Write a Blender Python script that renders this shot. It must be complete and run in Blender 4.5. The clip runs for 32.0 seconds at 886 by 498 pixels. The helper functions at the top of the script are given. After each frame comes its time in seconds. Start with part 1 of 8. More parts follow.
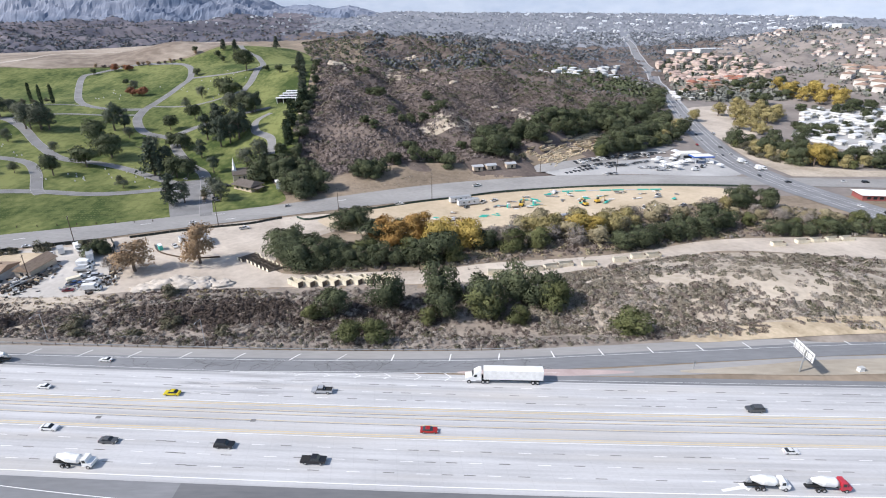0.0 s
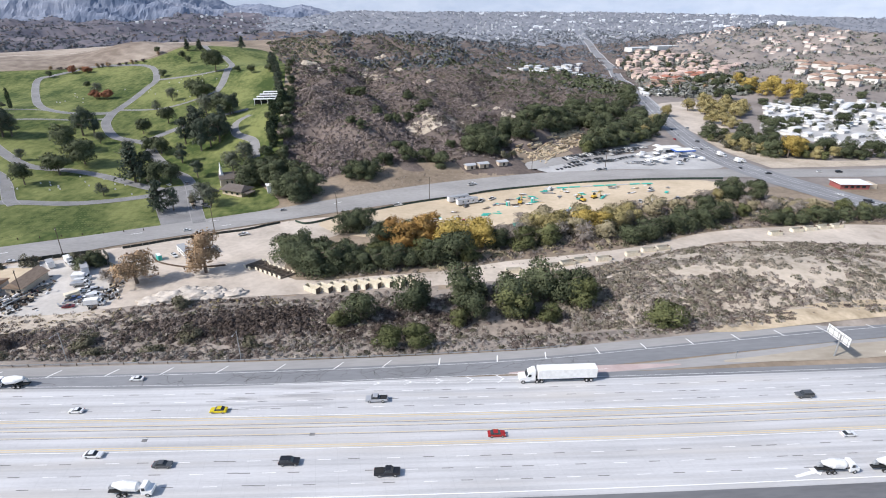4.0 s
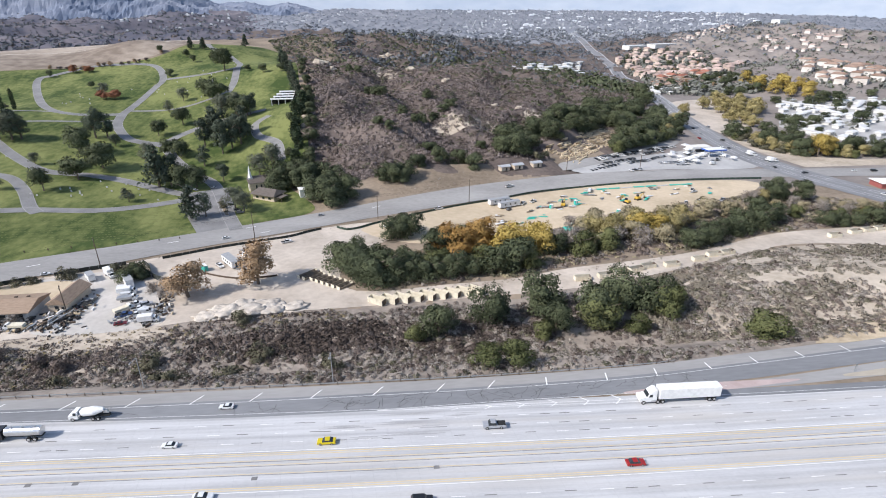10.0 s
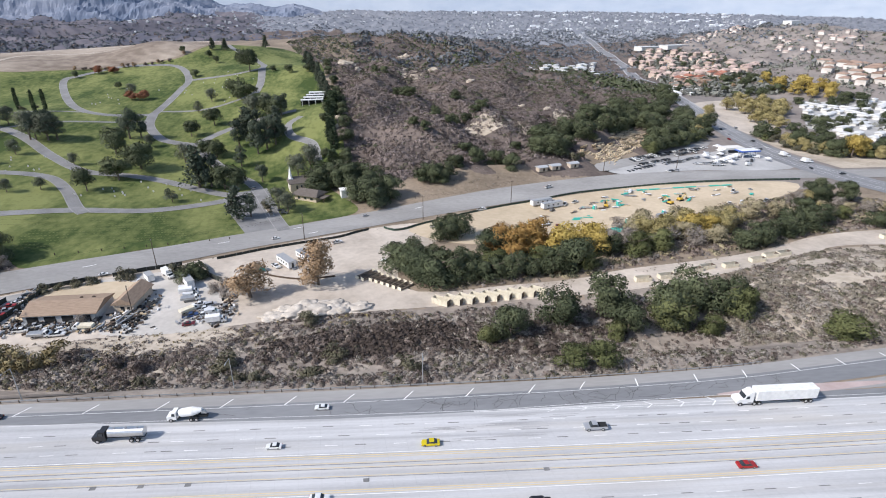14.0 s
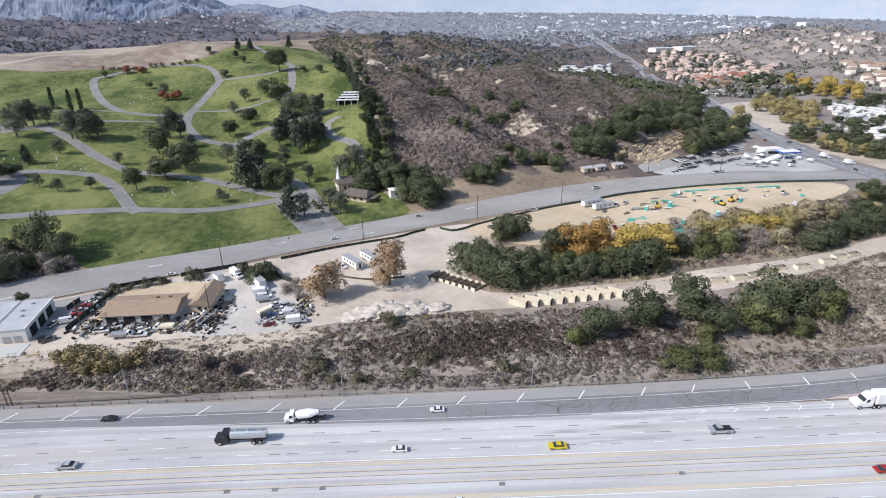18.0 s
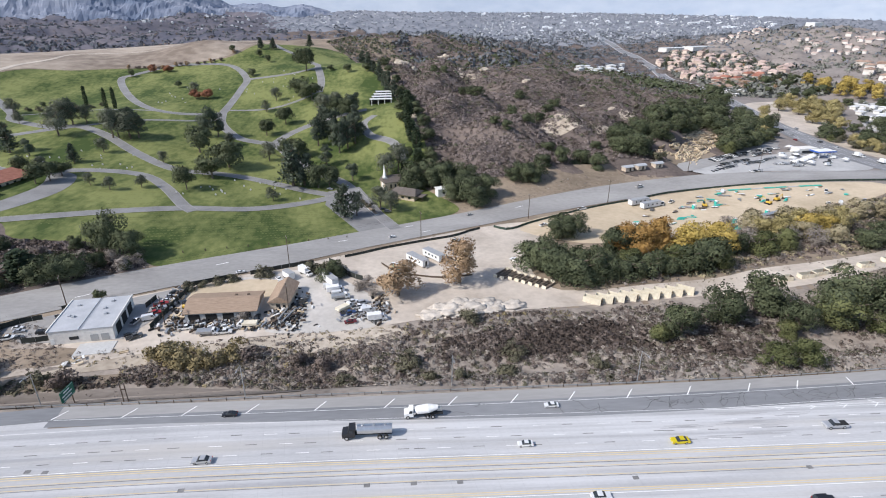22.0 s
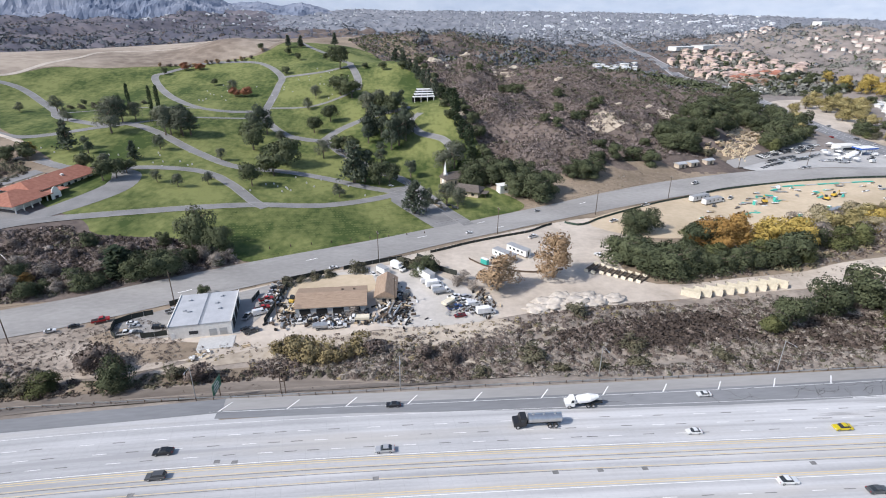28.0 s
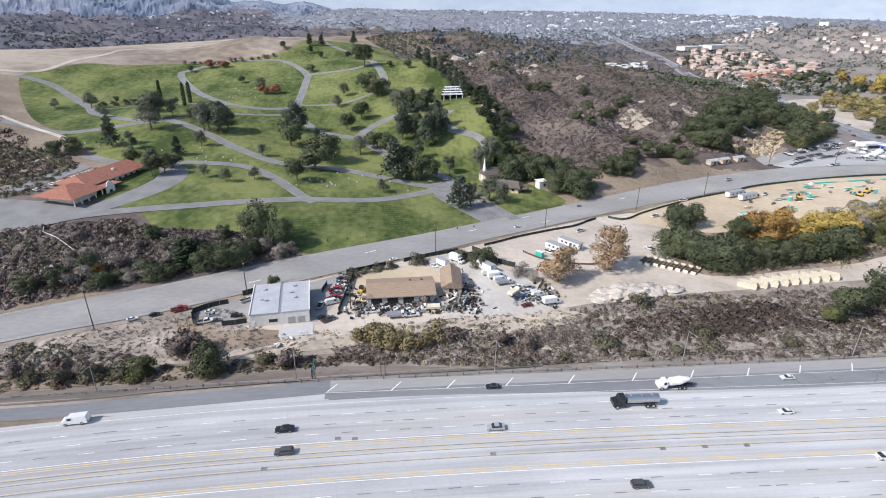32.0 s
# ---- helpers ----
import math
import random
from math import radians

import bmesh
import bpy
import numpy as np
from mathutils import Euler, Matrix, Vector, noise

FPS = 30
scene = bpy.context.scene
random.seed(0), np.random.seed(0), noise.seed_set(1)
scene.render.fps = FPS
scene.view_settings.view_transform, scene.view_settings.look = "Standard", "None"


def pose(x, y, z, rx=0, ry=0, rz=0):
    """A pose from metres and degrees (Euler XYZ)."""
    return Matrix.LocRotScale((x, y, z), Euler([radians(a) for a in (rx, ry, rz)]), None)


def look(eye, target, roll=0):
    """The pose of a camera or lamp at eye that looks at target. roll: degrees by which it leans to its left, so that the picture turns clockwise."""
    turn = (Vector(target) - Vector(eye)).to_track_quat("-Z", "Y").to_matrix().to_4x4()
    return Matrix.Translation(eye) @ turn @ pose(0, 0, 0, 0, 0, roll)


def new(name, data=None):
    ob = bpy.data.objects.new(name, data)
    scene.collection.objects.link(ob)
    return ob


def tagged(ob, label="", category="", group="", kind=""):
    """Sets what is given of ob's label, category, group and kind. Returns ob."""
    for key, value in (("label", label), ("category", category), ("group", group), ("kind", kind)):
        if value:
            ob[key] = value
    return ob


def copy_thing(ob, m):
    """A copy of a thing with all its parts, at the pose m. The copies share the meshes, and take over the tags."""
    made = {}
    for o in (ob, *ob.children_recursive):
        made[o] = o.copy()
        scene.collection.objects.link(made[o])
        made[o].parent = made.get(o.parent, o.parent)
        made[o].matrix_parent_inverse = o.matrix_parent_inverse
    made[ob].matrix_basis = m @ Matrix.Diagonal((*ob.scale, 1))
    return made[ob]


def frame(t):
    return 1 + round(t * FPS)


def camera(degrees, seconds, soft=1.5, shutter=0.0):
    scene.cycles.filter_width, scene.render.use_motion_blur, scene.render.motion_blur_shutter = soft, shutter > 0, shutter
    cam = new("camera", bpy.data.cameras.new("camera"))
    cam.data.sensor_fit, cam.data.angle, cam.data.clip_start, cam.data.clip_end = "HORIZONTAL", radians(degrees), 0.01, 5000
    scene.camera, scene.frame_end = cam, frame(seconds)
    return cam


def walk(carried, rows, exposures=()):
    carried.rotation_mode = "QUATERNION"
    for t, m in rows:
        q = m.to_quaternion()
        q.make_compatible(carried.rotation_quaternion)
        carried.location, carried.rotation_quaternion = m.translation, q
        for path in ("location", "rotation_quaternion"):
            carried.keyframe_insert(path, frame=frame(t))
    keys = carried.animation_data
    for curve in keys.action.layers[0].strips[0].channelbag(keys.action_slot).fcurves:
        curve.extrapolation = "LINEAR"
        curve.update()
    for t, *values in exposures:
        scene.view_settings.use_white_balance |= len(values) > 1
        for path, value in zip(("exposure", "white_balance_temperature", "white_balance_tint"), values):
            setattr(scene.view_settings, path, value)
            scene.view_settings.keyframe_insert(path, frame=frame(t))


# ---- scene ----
cam = camera(77.9, 32.0, soft=1.0)
PATH = [
    (0, (-1.066, 1.726, 89.889), (-1.063, 3.556, 89.082), 0.1),
    (0.5, (-3.803, 2.138, 89.826), (-3.806, 3.968, 89.018), 0.1),
    (1, (-6.575, 2.495, 89.745), (-6.586, 4.324, 88.938), 0.1),
    (1.5, (-9.498, 2.775, 89.676), (-9.457, 4.604, 88.869), 0.1),
    (2, (-12.308, 3.071, 89.612), (-12.261, 4.9, 88.805), 0.1),
    (2.5, (-15.11, 3.496, 89.549), (-15.034, 5.325, 88.743), 0.1),
    (4.5, (-26.57, 6.048, 89.086), (-26.412, 7.869, 88.276), -0.0),
    (5, (-29.096, 7.358, 89.003), (-28.94, 9.179, 88.191), -0.1),
    (5.5, (-31.335, 9.347, 88.978), (-31.184, 11.168, 88.164), -0.0),
    (6, (-33.485, 11.714, 88.941), (-33.335, 13.535, 88.128), 0.0),
    (6.5, (-35.748, 13.788, 88.871), (-35.584, 15.608, 88.057), -0.0),
    (7, (-38.036, 15.373, 88.793), (-37.863, 17.192, 87.979), -0.0),
    (7.5, (-40.484, 16.412, 88.692), (-40.305, 18.23, 87.877), -0.0),
    (8, (-42.953, 17.02, 88.599), (-42.765, 18.837, 87.785), 0.0),
    (8.5, (-45.41, 17.397, 88.553), (-45.212, 19.213, 87.739), 0.0),
    (9, (-47.985, 17.739, 88.499), (-47.781, 19.554, 87.685), 0.0),
    (9.5, (-50.57, 18.063, 88.43), (-50.365, 19.878, 87.615), 0.1),
    (10, (-53.14, 18.421, 88.353), (-52.937, 20.237, 87.539), 0.1),
    (10.5, (-55.726, 18.806, 88.251), (-55.526, 20.622, 87.438), 0.0),
    (11, (-58.38, 19.176, 88.15), (-58.18, 20.992, 87.337), 0.0),
    (11.5, (-61.007, 19.548, 88.07), (-60.807, 21.365, 87.257), 0.1),
    (12, (-63.748, 19.912, 88.004), (-63.547, 21.729, 87.192), 0.1),
    (12.5, (-66.529, 20.274, 87.917), (-66.328, 22.091, 87.106), 0.1),
    (13, (-69.279, 20.68, 87.845), (-69.079, 22.497, 87.034), 0.1),
    (13.5, (-72.155, 21.081, 87.84), (-71.956, 22.899, 87.03), 0.1),
    (14, (-75.125, 21.393, 87.845), (-74.927, 23.211, 87.035), 0.1),
    (14.5, (-78.215, 21.837, 87.796), (-78.022, 23.656, 86.987), 0.1),
    (16.5, (-91.295, 24.007, 87.21), (-91.1, 25.827, 86.404), 0.2),
    (17, (-94.642, 24.569, 87.118), (-94.447, 26.389, 86.311), 0.2),
    (17.5, (-98.017, 25.126, 86.999), (-97.823, 26.945, 86.192), 0.2),
    (18, (-101.405, 25.654, 86.866), (-101.211, 27.474, 86.06), 0.2),
    (18.5, (-104.739, 26.097, 86.797), (-104.544, 27.917, 85.991), 0.2),
    (19, (-108.024, 26.421, 86.77), (-107.83, 28.241, 85.965), 0.2),
    (19.5, (-111.394, 26.593, 86.779), (-111.195, 28.413, 85.974), 0.2),
    (20, (-114.797, 26.607, 86.791), (-114.594, 28.426, 85.986), 0.3),
    (20.5, (-118.249, 26.598, 86.754), (-118.042, 28.416, 85.948), 0.3),
    (21, (-121.702, 26.662, 86.737), (-121.495, 28.48, 85.93), 0.3),
    (21.5, (-125.041, 26.848, 86.701), (-124.838, 28.667, 85.894), 0.3),
    (22, (-128.209, 27.177, 86.654), (-128.009, 28.996, 85.847), 0.3),
    (22.5, (-131.365, 27.486, 86.587), (-131.17, 29.305, 85.78), 0.3),
    (23, (-134.719, 27.53, 86.486), (-134.52, 29.349, 85.679), 0.3),
    (23.5, (-138.107, 27.417, 86.357), (-137.904, 29.235, 85.548), 0.4),
    (24, (-141.305, 27.385, 86.273), (-141.101, 29.202, 85.464), 0.4),
    (24.5, (-144.534, 27.57, 86.245), (-144.33, 29.387, 85.435), 0.5),
    (25, (-147.683, 27.865, 86.215), (-147.478, 29.683, 85.405), 0.5),
    (25.5, (-150.742, 28.183, 86.192), (-150.538, 30.0, 85.382), 0.5),
    (27.5, (-162.854, 29.047, 85.86), (-162.636, 30.863, 85.05), 0.4),
    (28, (-165.952, 29.094, 85.803), (-165.731, 30.909, 84.993), 0.4),
    (28.5, (-169.032, 28.963, 85.745), (-168.806, 30.778, 84.935), 0.4),
    (29, (-172.153, 28.5, 85.674), (-171.924, 30.315, 84.865), 0.4),
    (29.5, (-175.257, 27.684, 85.553), (-175.023, 29.498, 84.743), 0.5),
    (30, (-178.327, 26.781, 85.416), (-178.089, 28.593, 84.604), 0.5),
    (30.5, (-181.359, 26.135, 85.287), (-181.124, 27.947, 84.474), 0.6),
    (31, (-184.242, 25.91, 85.202), (-184.011, 27.723, 84.39), 0.6),
    (31.5, (-187.094, 26.014, 85.156), (-186.866, 27.828, 84.343), 0.6),
    (32, (-189.959, 26.245, 85.13), (-189.732, 28.059, 84.318), 0.6),
]
EXPOSURES = [(0.0, 0.26, 6640, 12.0), (6.0, 0.25, 6640, 12.0), (12.0, 0.20, 6620, 12.0), (18.0, 0.14, 6620, 12.0), (24.0, 0.14, 6620, 12.0), (32.0, 0.21, 6620, 12.0)]
walk(cam, [(t, look(eye, target, roll)) for t, eye, target, roll in PATH], EXPOSURES)

# ---- light ----
SUN_FROM = Vector((-0.70, -0.25, 0.67)).normalized()
world = bpy.data.worlds.new("sky")
scene.world = world
world.use_nodes = True
wn = world.node_tree
sky = wn.nodes.new("ShaderNodeTexSky")
sky.sky_type, sky.sun_disc = "NISHITA", False
sky.sun_elevation = math.asin(SUN_FROM.z)
sky.sun_rotation = math.atan2(SUN_FROM.x, SUN_FROM.y)
sky.air_density, sky.dust_density, sky.ozone_density = 1.0, 1.0, 1.5
wn.links.new(sky.outputs[0], wn.nodes["Background"].inputs[0])
wn.nodes["Background"].inputs[1].default_value = 0.15
sun = new("sun", bpy.data.lights.new("sun", "SUN"))
sun.data.energy, sun.data.angle, sun.data.color = 3.8, radians(1.2), (1.0, 0.975, 0.94)
sun.matrix_world = look(SUN_FROM * 500, (0, 0, 0))
scene.view_settings.exposure = 0.0

# ---- materials ----
MATS = {}


def material(name, low, high, scale=1.0, rough=0.9, bump=0.0, fine=6.0, metal=0.0, island=0.0, per_object=0.0, stretch=(1, 1, 1), local=False, emit=0.0):
    """Two-scale noise between two colours; island and per_object vary the value piece by piece."""
    if name in MATS:
        return MATS[name]
    m = bpy.data.materials.new(name)
    m.use_nodes = True
    t = m.node_tree
    n, ln = t.nodes, t.links
    b = n["Principled BSDF"]
    if local:
        tc = n.new("ShaderNodeTexCoord")
        vec = tc.outputs["Object"]
    else:
        tc = n.new("ShaderNodeNewGeometry")
        vec = tc.outputs["Position"]
    mp = n.new("ShaderNodeMapping")
    mp.inputs["Scale"].default_value = stretch
    ln.new(vec, mp.inputs["Vector"])
    big = n.new("ShaderNodeTexNoise")
    big.inputs["Scale"].default_value, big.inputs["Detail"].default_value = scale, 5
    ln.new(mp.outputs[0], big.inputs["Vector"])
    small = n.new("ShaderNodeTexNoise")
    small.inputs["Scale"].default_value, small.inputs["Detail"].default_value = scale * fine, 4
    ln.new(mp.outputs[0], small.inputs["Vector"])
    mix = n.new("ShaderNodeMath")
    mix.operation = "MULTIPLY_ADD"
    ln.new(small.outputs[0], mix.inputs[0])
    mix.inputs[1].default_value = 0.45
    half = n.new("ShaderNodeMath")
    half.operation = "MULTIPLY_ADD"
    ln.new(big.outputs[0], half.inputs[0])
    half.inputs[1].default_value, half.inputs[2].default_value = 0.9, -0.17
    ln.new(half.outputs[0], mix.inputs[2])
    value = mix.outputs[0]
    if island:
        geo = n.new("ShaderNodeNewGeometry")
        ad = n.new("ShaderNodeMath")
        ad.operation = "MULTIPLY_ADD"
        ln.new(geo.outputs["Random Per Island"], ad.inputs[0])
        ad.inputs[1].default_value = island
        ln.new(value, ad.inputs[2])
        sb = n.new("ShaderNodeMath")
        sb.operation = "SUBTRACT"
        ln.new(ad.outputs[0], sb.inputs[0])
        sb.inputs[1].default_value = island / 2
        value = sb.outputs[0]
    if per_object:
        oi = n.new("ShaderNodeObjectInfo")
        ad = n.new("ShaderNodeMath")
        ad.operation = "MULTIPLY_ADD"
        ln.new(oi.outputs["Random"], ad.inputs[0])
        ad.inputs[1].default_value = per_object
        ln.new(value, ad.inputs[2])
        sb = n.new("ShaderNodeMath")
        sb.operation = "SUBTRACT"
        ln.new(ad.outputs[0], sb.inputs[0])
        sb.inputs[1].default_value = per_object / 2
        value = sb.outputs[0]
    ramp = n.new("ShaderNodeValToRGB")
    e = ramp.color_ramp.elements
    e[0].position, e[0].color = 0.25, (*low, 1)
    e[1].position, e[1].color = 0.75, (*high, 1)
    ln.new(value, ramp.inputs[0])
    ln.new(ramp.outputs[0], b.inputs["Base Color"])
    b.inputs["Roughness"].default_value, b.inputs["Metallic"].default_value = rough, metal
    if rough > 0.7:
        b.inputs["Specular IOR Level"].default_value = 0.2
    if emit:
        ln.new(ramp.outputs[0], b.inputs["Emission Color"])
        b.inputs["Emission Strength"].default_value = emit
    if bump:
        bp = n.new("ShaderNodeBump")
        bp.inputs["Strength"].default_value, bp.inputs["Distance"].default_value = 0.6, bump
        ln.new(value, bp.inputs["Height"])
        ln.new(bp.outputs[0], b.inputs["Normal"])
    MATS[name] = m
    return m


def leafy(name, low, high, per_object=0.25):
    return material(name, low, high, 0.4, 0.8, 0, 5, island=0.2, per_object=per_object)




def paving(name, low, high, stain):
    """Grooved concrete lanes: bands and smears along the traffic, faint cross joints."""
    m = bpy.data.materials.new(name)
    m.use_nodes = True
    t = m.node_tree
    n, ln = t.nodes, t.links
    b = n["Principled BSDF"]

    def op(kind, p, q=None, r=None):
        o = n.new("ShaderNodeMath")
        o.operation = kind
        for i, v in enumerate((p, q, r)):
            if v is None:
                continue
            if isinstance(v, (int, float)):
                o.inputs[i].default_value = v
            else:
                ln.new(v, o.inputs[i])
        return o.outputs[0]

    def grain(vec, scale, detail=4):
        o = n.new("ShaderNodeTexNoise")
        o.inputs["Scale"].default_value, o.inputs["Detail"].default_value = scale, detail
        ln.new(vec, o.inputs["Vector"])
        return o.outputs[0]

    def joined(x, y):
        o = n.new("ShaderNodeCombineXYZ")
        ln.new(x, o.inputs[0])
        ln.new(y, o.inputs[1])
        return o.outputs[0]

    geo = n.new("ShaderNodeNewGeometry")
    sep = n.new("ShaderNodeSeparateXYZ")
    ln.new(geo.outputs["Position"], sep.inputs[0])
    x, y = sep.outputs[0], sep.outputs[1]
    u = op("MULTIPLY", x, 0.01)
    swing = op("MULTIPLY_ADD", op("MULTIPLY_ADD", op("MULTIPLY_ADD", op("MULTIPLY_ADD", u, -0.2323, 0.0014), u, 1.322), u, -3.395), u, 0.634)
    across = op("SUBTRACT", y, swing)
    lanes = grain(joined(op("MULTIPLY", x, 0.002), across), 0.62, 3)
    smear = grain(joined(op("MULTIPLY", x, 0.045), across), 0.55, 6)
    fine = grain(joined(op("MULTIPLY", x, 0.3), across), 3.0, 4)
    blotch = grain(joined(op("MULTIPLY", x, 0.4), across), 0.10, 4)
    value = op("MULTIPLY_ADD", lanes, 0.9, op("MULTIPLY_ADD", smear, 0.75, op("MULTIPLY_ADD", fine, 0.30, op("MULTIPLY_ADD", blotch, 0.45, -0.72))))
    # exposure and view-angle falloff put into the colour: darker towards the west
    west_dim = n.new("ShaderNodeMapRange")
    west_dim.inputs[1].default_value, west_dim.inputs[2].default_value, west_dim.inputs[3].default_value, west_dim.inputs[4].default_value = -120.0, -240.0, 0.0, 0.22
    ln.new(x, west_dim.inputs[0])
    value = op("SUBTRACT", value, west_dim.outputs[0])
    slab = op("LESS_THAN", op("PINGPONG", op("ADD", x, op("MULTIPLY", across, 0.12)), 2.3), 0.05)
    value = op("SUBTRACT", value, op("MULTIPLY", slab, 0.10))
    ramp = n.new("ShaderNodeValToRGB")
    e = ramp.color_ramp.elements
    e[0].position, e[0].color = 0.14, (*low, 1)
    e[1].position, e[1].color = 0.66, (*high, 1)
    ln.new(value, ramp.inputs[0])
    mix = n.new("ShaderNodeMixRGB")
    mix.inputs[2].default_value = (*stain, 1)
    ln.new(ramp.outputs[0], mix.inputs[1])
    ln.new(op("MULTIPLY", op("SUBTRACT", grain(joined(op("MULTIPLY", x, 0.06), across), 0.22, 4), 0.52), 3.0), mix.inputs[0])
    mix.use_clamp = True
    ln.new(mix.outputs[0], b.inputs["Base Color"])
    b.inputs["Roughness"].default_value = 0.85
    b.inputs["Specular IOR Level"].default_value = 0.25
    MATS[name] = m
    return m


CONCRETE = paving("freeway concrete", (0.36, 0.36, 0.366), (0.565, 0.565, 0.57), (0.475, 0.448, 0.412))
SMUDGE = material("soft tyre smudges", (0.33, 0.33, 0.335), (0.46, 0.46, 0.465), 0.5, 0.9, 0, 6, stretch=(0.15, 1, 1))
CRACK = material("tarred cracks", (0.07, 0.07, 0.07), (0.13, 0.13, 0.13), 0.8, 0.9, 0, 5)
DARK_ASPHALT = material("newer dark asphalt", (0.12, 0.122, 0.13), (0.19, 0.193, 0.20), 0.08, 0.9, 0.01, 16, stretch=(0.2, 1, 1))
ASPHALT = material("shoulder asphalt", (0.175, 0.18, 0.189), (0.26, 0.265, 0.275), 0.08, 0.9, 0.01, 16, stretch=(0.2, 1, 1))
PALE_ASPHALT = material("pale shoulder asphalt", (0.28, 0.273, 0.265), (0.385, 0.377, 0.367), 0.09, 0.9, 0.01, 14, stretch=(0.2, 1, 1))
ROAD = material("worn street asphalt", (0.25, 0.243, 0.235), (0.385, 0.375, 0.362), 0.06, 0.9, 0.01, 14, stretch=(0.5, 1, 1))
PARK_ROAD = material("park lane asphalt", (0.185, 0.183, 0.183), (0.29, 0.287, 0.285), 0.12, 0.9, 0.01, 14)
MARKROW = material("dry grass round grave markers", (0.105, 0.128, 0.042), (0.20, 0.215, 0.09), 0.3, 0.95, 0, 5)
EARTH = material("dry earth", (0.17, 0.135, 0.10), (0.36, 0.29, 0.22), 0.035, 0.95, 0.08, 12)
SCRUB = material("scrub hillside", (0.082, 0.067, 0.062), (0.215, 0.174, 0.153), 0.05, 0.95, 0.3, 9)
BANKSOIL = material("dusty bank soil", (0.16, 0.135, 0.115), (0.40, 0.347, 0.297), 0.10, 0.95, 0.12, 7)
# haze painted in as a paler, greyer, low-contrast ground colour
TOWNLAND = material("pale hazed slopes", (0.185, 0.163, 0.150), (0.325, 0.287, 0.262), 0.02, 0.95, 0.1, 10)
# foothill brush with distance haze mixed into its base colour as blue
FOOTHILL = material("hazed brushy foothills", (0.066, 0.074, 0.104), (0.195, 0.175, 0.188), 0.0065, 0.95, 0, 7)
DIRT = material("pale trampled dirt", (0.39, 0.335, 0.28), (0.645, 0.57, 0.487), 0.05, 0.95, 0.04, 9)
SAND = material("graded tan soil", (0.45, 0.365, 0.255), (0.64, 0.53, 0.39), 0.04, 0.95, 0.04, 10)
VERGE = material("worn dry verge", (0.30, 0.262, 0.21), (0.48, 0.43, 0.355), 0.12, 0.95, 0.05, 7, stretch=(0.3, 1, 1))
CUTSOIL = material("raw cut soil", (0.34, 0.27, 0.18), (0.64, 0.53, 0.385), 0.16, 0.95, 0.2, 5)
GRAVEL = material("yard gravel", (0.43, 0.405, 0.37), (0.62, 0.585, 0.54), 0.07, 0.95, 0.03, 10)
LAWN = material("mown lawn", (0.052, 0.080, 0.022), (0.212, 0.230, 0.084), 0.026, 0.95, 0.06, 9, stretch=(1.3, 0.8, 1))
LAWN.node_tree.nodes["Color Ramp"].color_ramp.elements[0].position = 0.36
LAWN.node_tree.nodes["Color Ramp"].color_ramp.elements[1].position = 0.64
DRYGRASS = material("dry yellow grass", (0.20, 0.16, 0.128), (0.43, 0.362, 0.295), 0.011, 0.95, 0.1, 9)
DRYGRASS.node_tree.nodes["Color Ramp"].color_ramp.elements[0].position = 0.36
DRYGRASS.node_tree.nodes["Color Ramp"].color_ramp.elements[1].position = 0.64
PAINT = material("white road paint", (0.70, 0.70, 0.69), (0.86, 0.86, 0.85), 0.9, 0.7, 0, 6)
YELLOW = material("faded yellow road paint", (0.58, 0.46, 0.25), (0.70, 0.58, 0.36), 0.9, 0.7, 0, 6)
TAR = material("dark joint and tyre marks", (0.15, 0.15, 0.15), (0.27, 0.265, 0.26), 0.6, 0.9, 0, 8)
PINK = material("faded red paving", (0.42, 0.33, 0.31), (0.52, 0.42, 0.40), 0.2, 0.9, 0, 9)
# bluish cast of this ground is air haze put into the colour
FARLAND = material("hazed far plain", (0.175, 0.190, 0.222), (0.285, 0.294, 0.320), 0.006, 0.95, 0, 8)
# both range colours hold their own painted haze: blue, then paler blue
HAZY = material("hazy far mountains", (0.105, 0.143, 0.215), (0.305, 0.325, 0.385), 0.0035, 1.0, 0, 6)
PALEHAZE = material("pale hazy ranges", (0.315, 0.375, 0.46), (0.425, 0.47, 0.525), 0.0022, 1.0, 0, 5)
# leaf colour of far trees, with blue-grey haze painted in
FARWOOD = leafy("hazed far woods", (0.150, 0.172, 0.205), (0.250, 0.272, 0.308), 0)
# town leaves and brush: lightened copies of nearer plants, painting in haze
TOWNWOOD = leafy("hazed street trees of the town", (0.125, 0.132, 0.118), (0.265, 0.268, 0.235), 0)
TOWNBRUSH = leafy("hazed town brush", (0.155, 0.137, 0.128), (0.285, 0.252, 0.232), 0)
AVENUE_DARK = material("dark avenue asphalt", (0.185, 0.187, 0.195), (0.285, 0.288, 0.297), 0.05, 0.9, 0, 10)
AVENUE = material("pale avenue concrete", (0.37, 0.37, 0.375), (0.50, 0.50, 0.50), 0.05, 0.9, 0, 8)
# bluish leaf colour: painted haze over dark woods
FOOTWOOD = leafy("hazed dark foothill woods", (0.082, 0.095, 0.108), (0.195, 0.205, 0.215), 0)
OLIVEBRUSH = leafy("olive brown brush", (0.17, 0.137, 0.07), (0.33, 0.275, 0.15))
KNOLLSOIL = material("bare knoll soil", (0.32, 0.27, 0.212), (0.58, 0.505, 0.415), 0.06, 0.95, 0.06, 8)
WESTDIRT = material("mottled dry dirt", (0.20, 0.165, 0.135), (0.53, 0.46, 0.39), 0.09, 0.95, 0.08, 7)
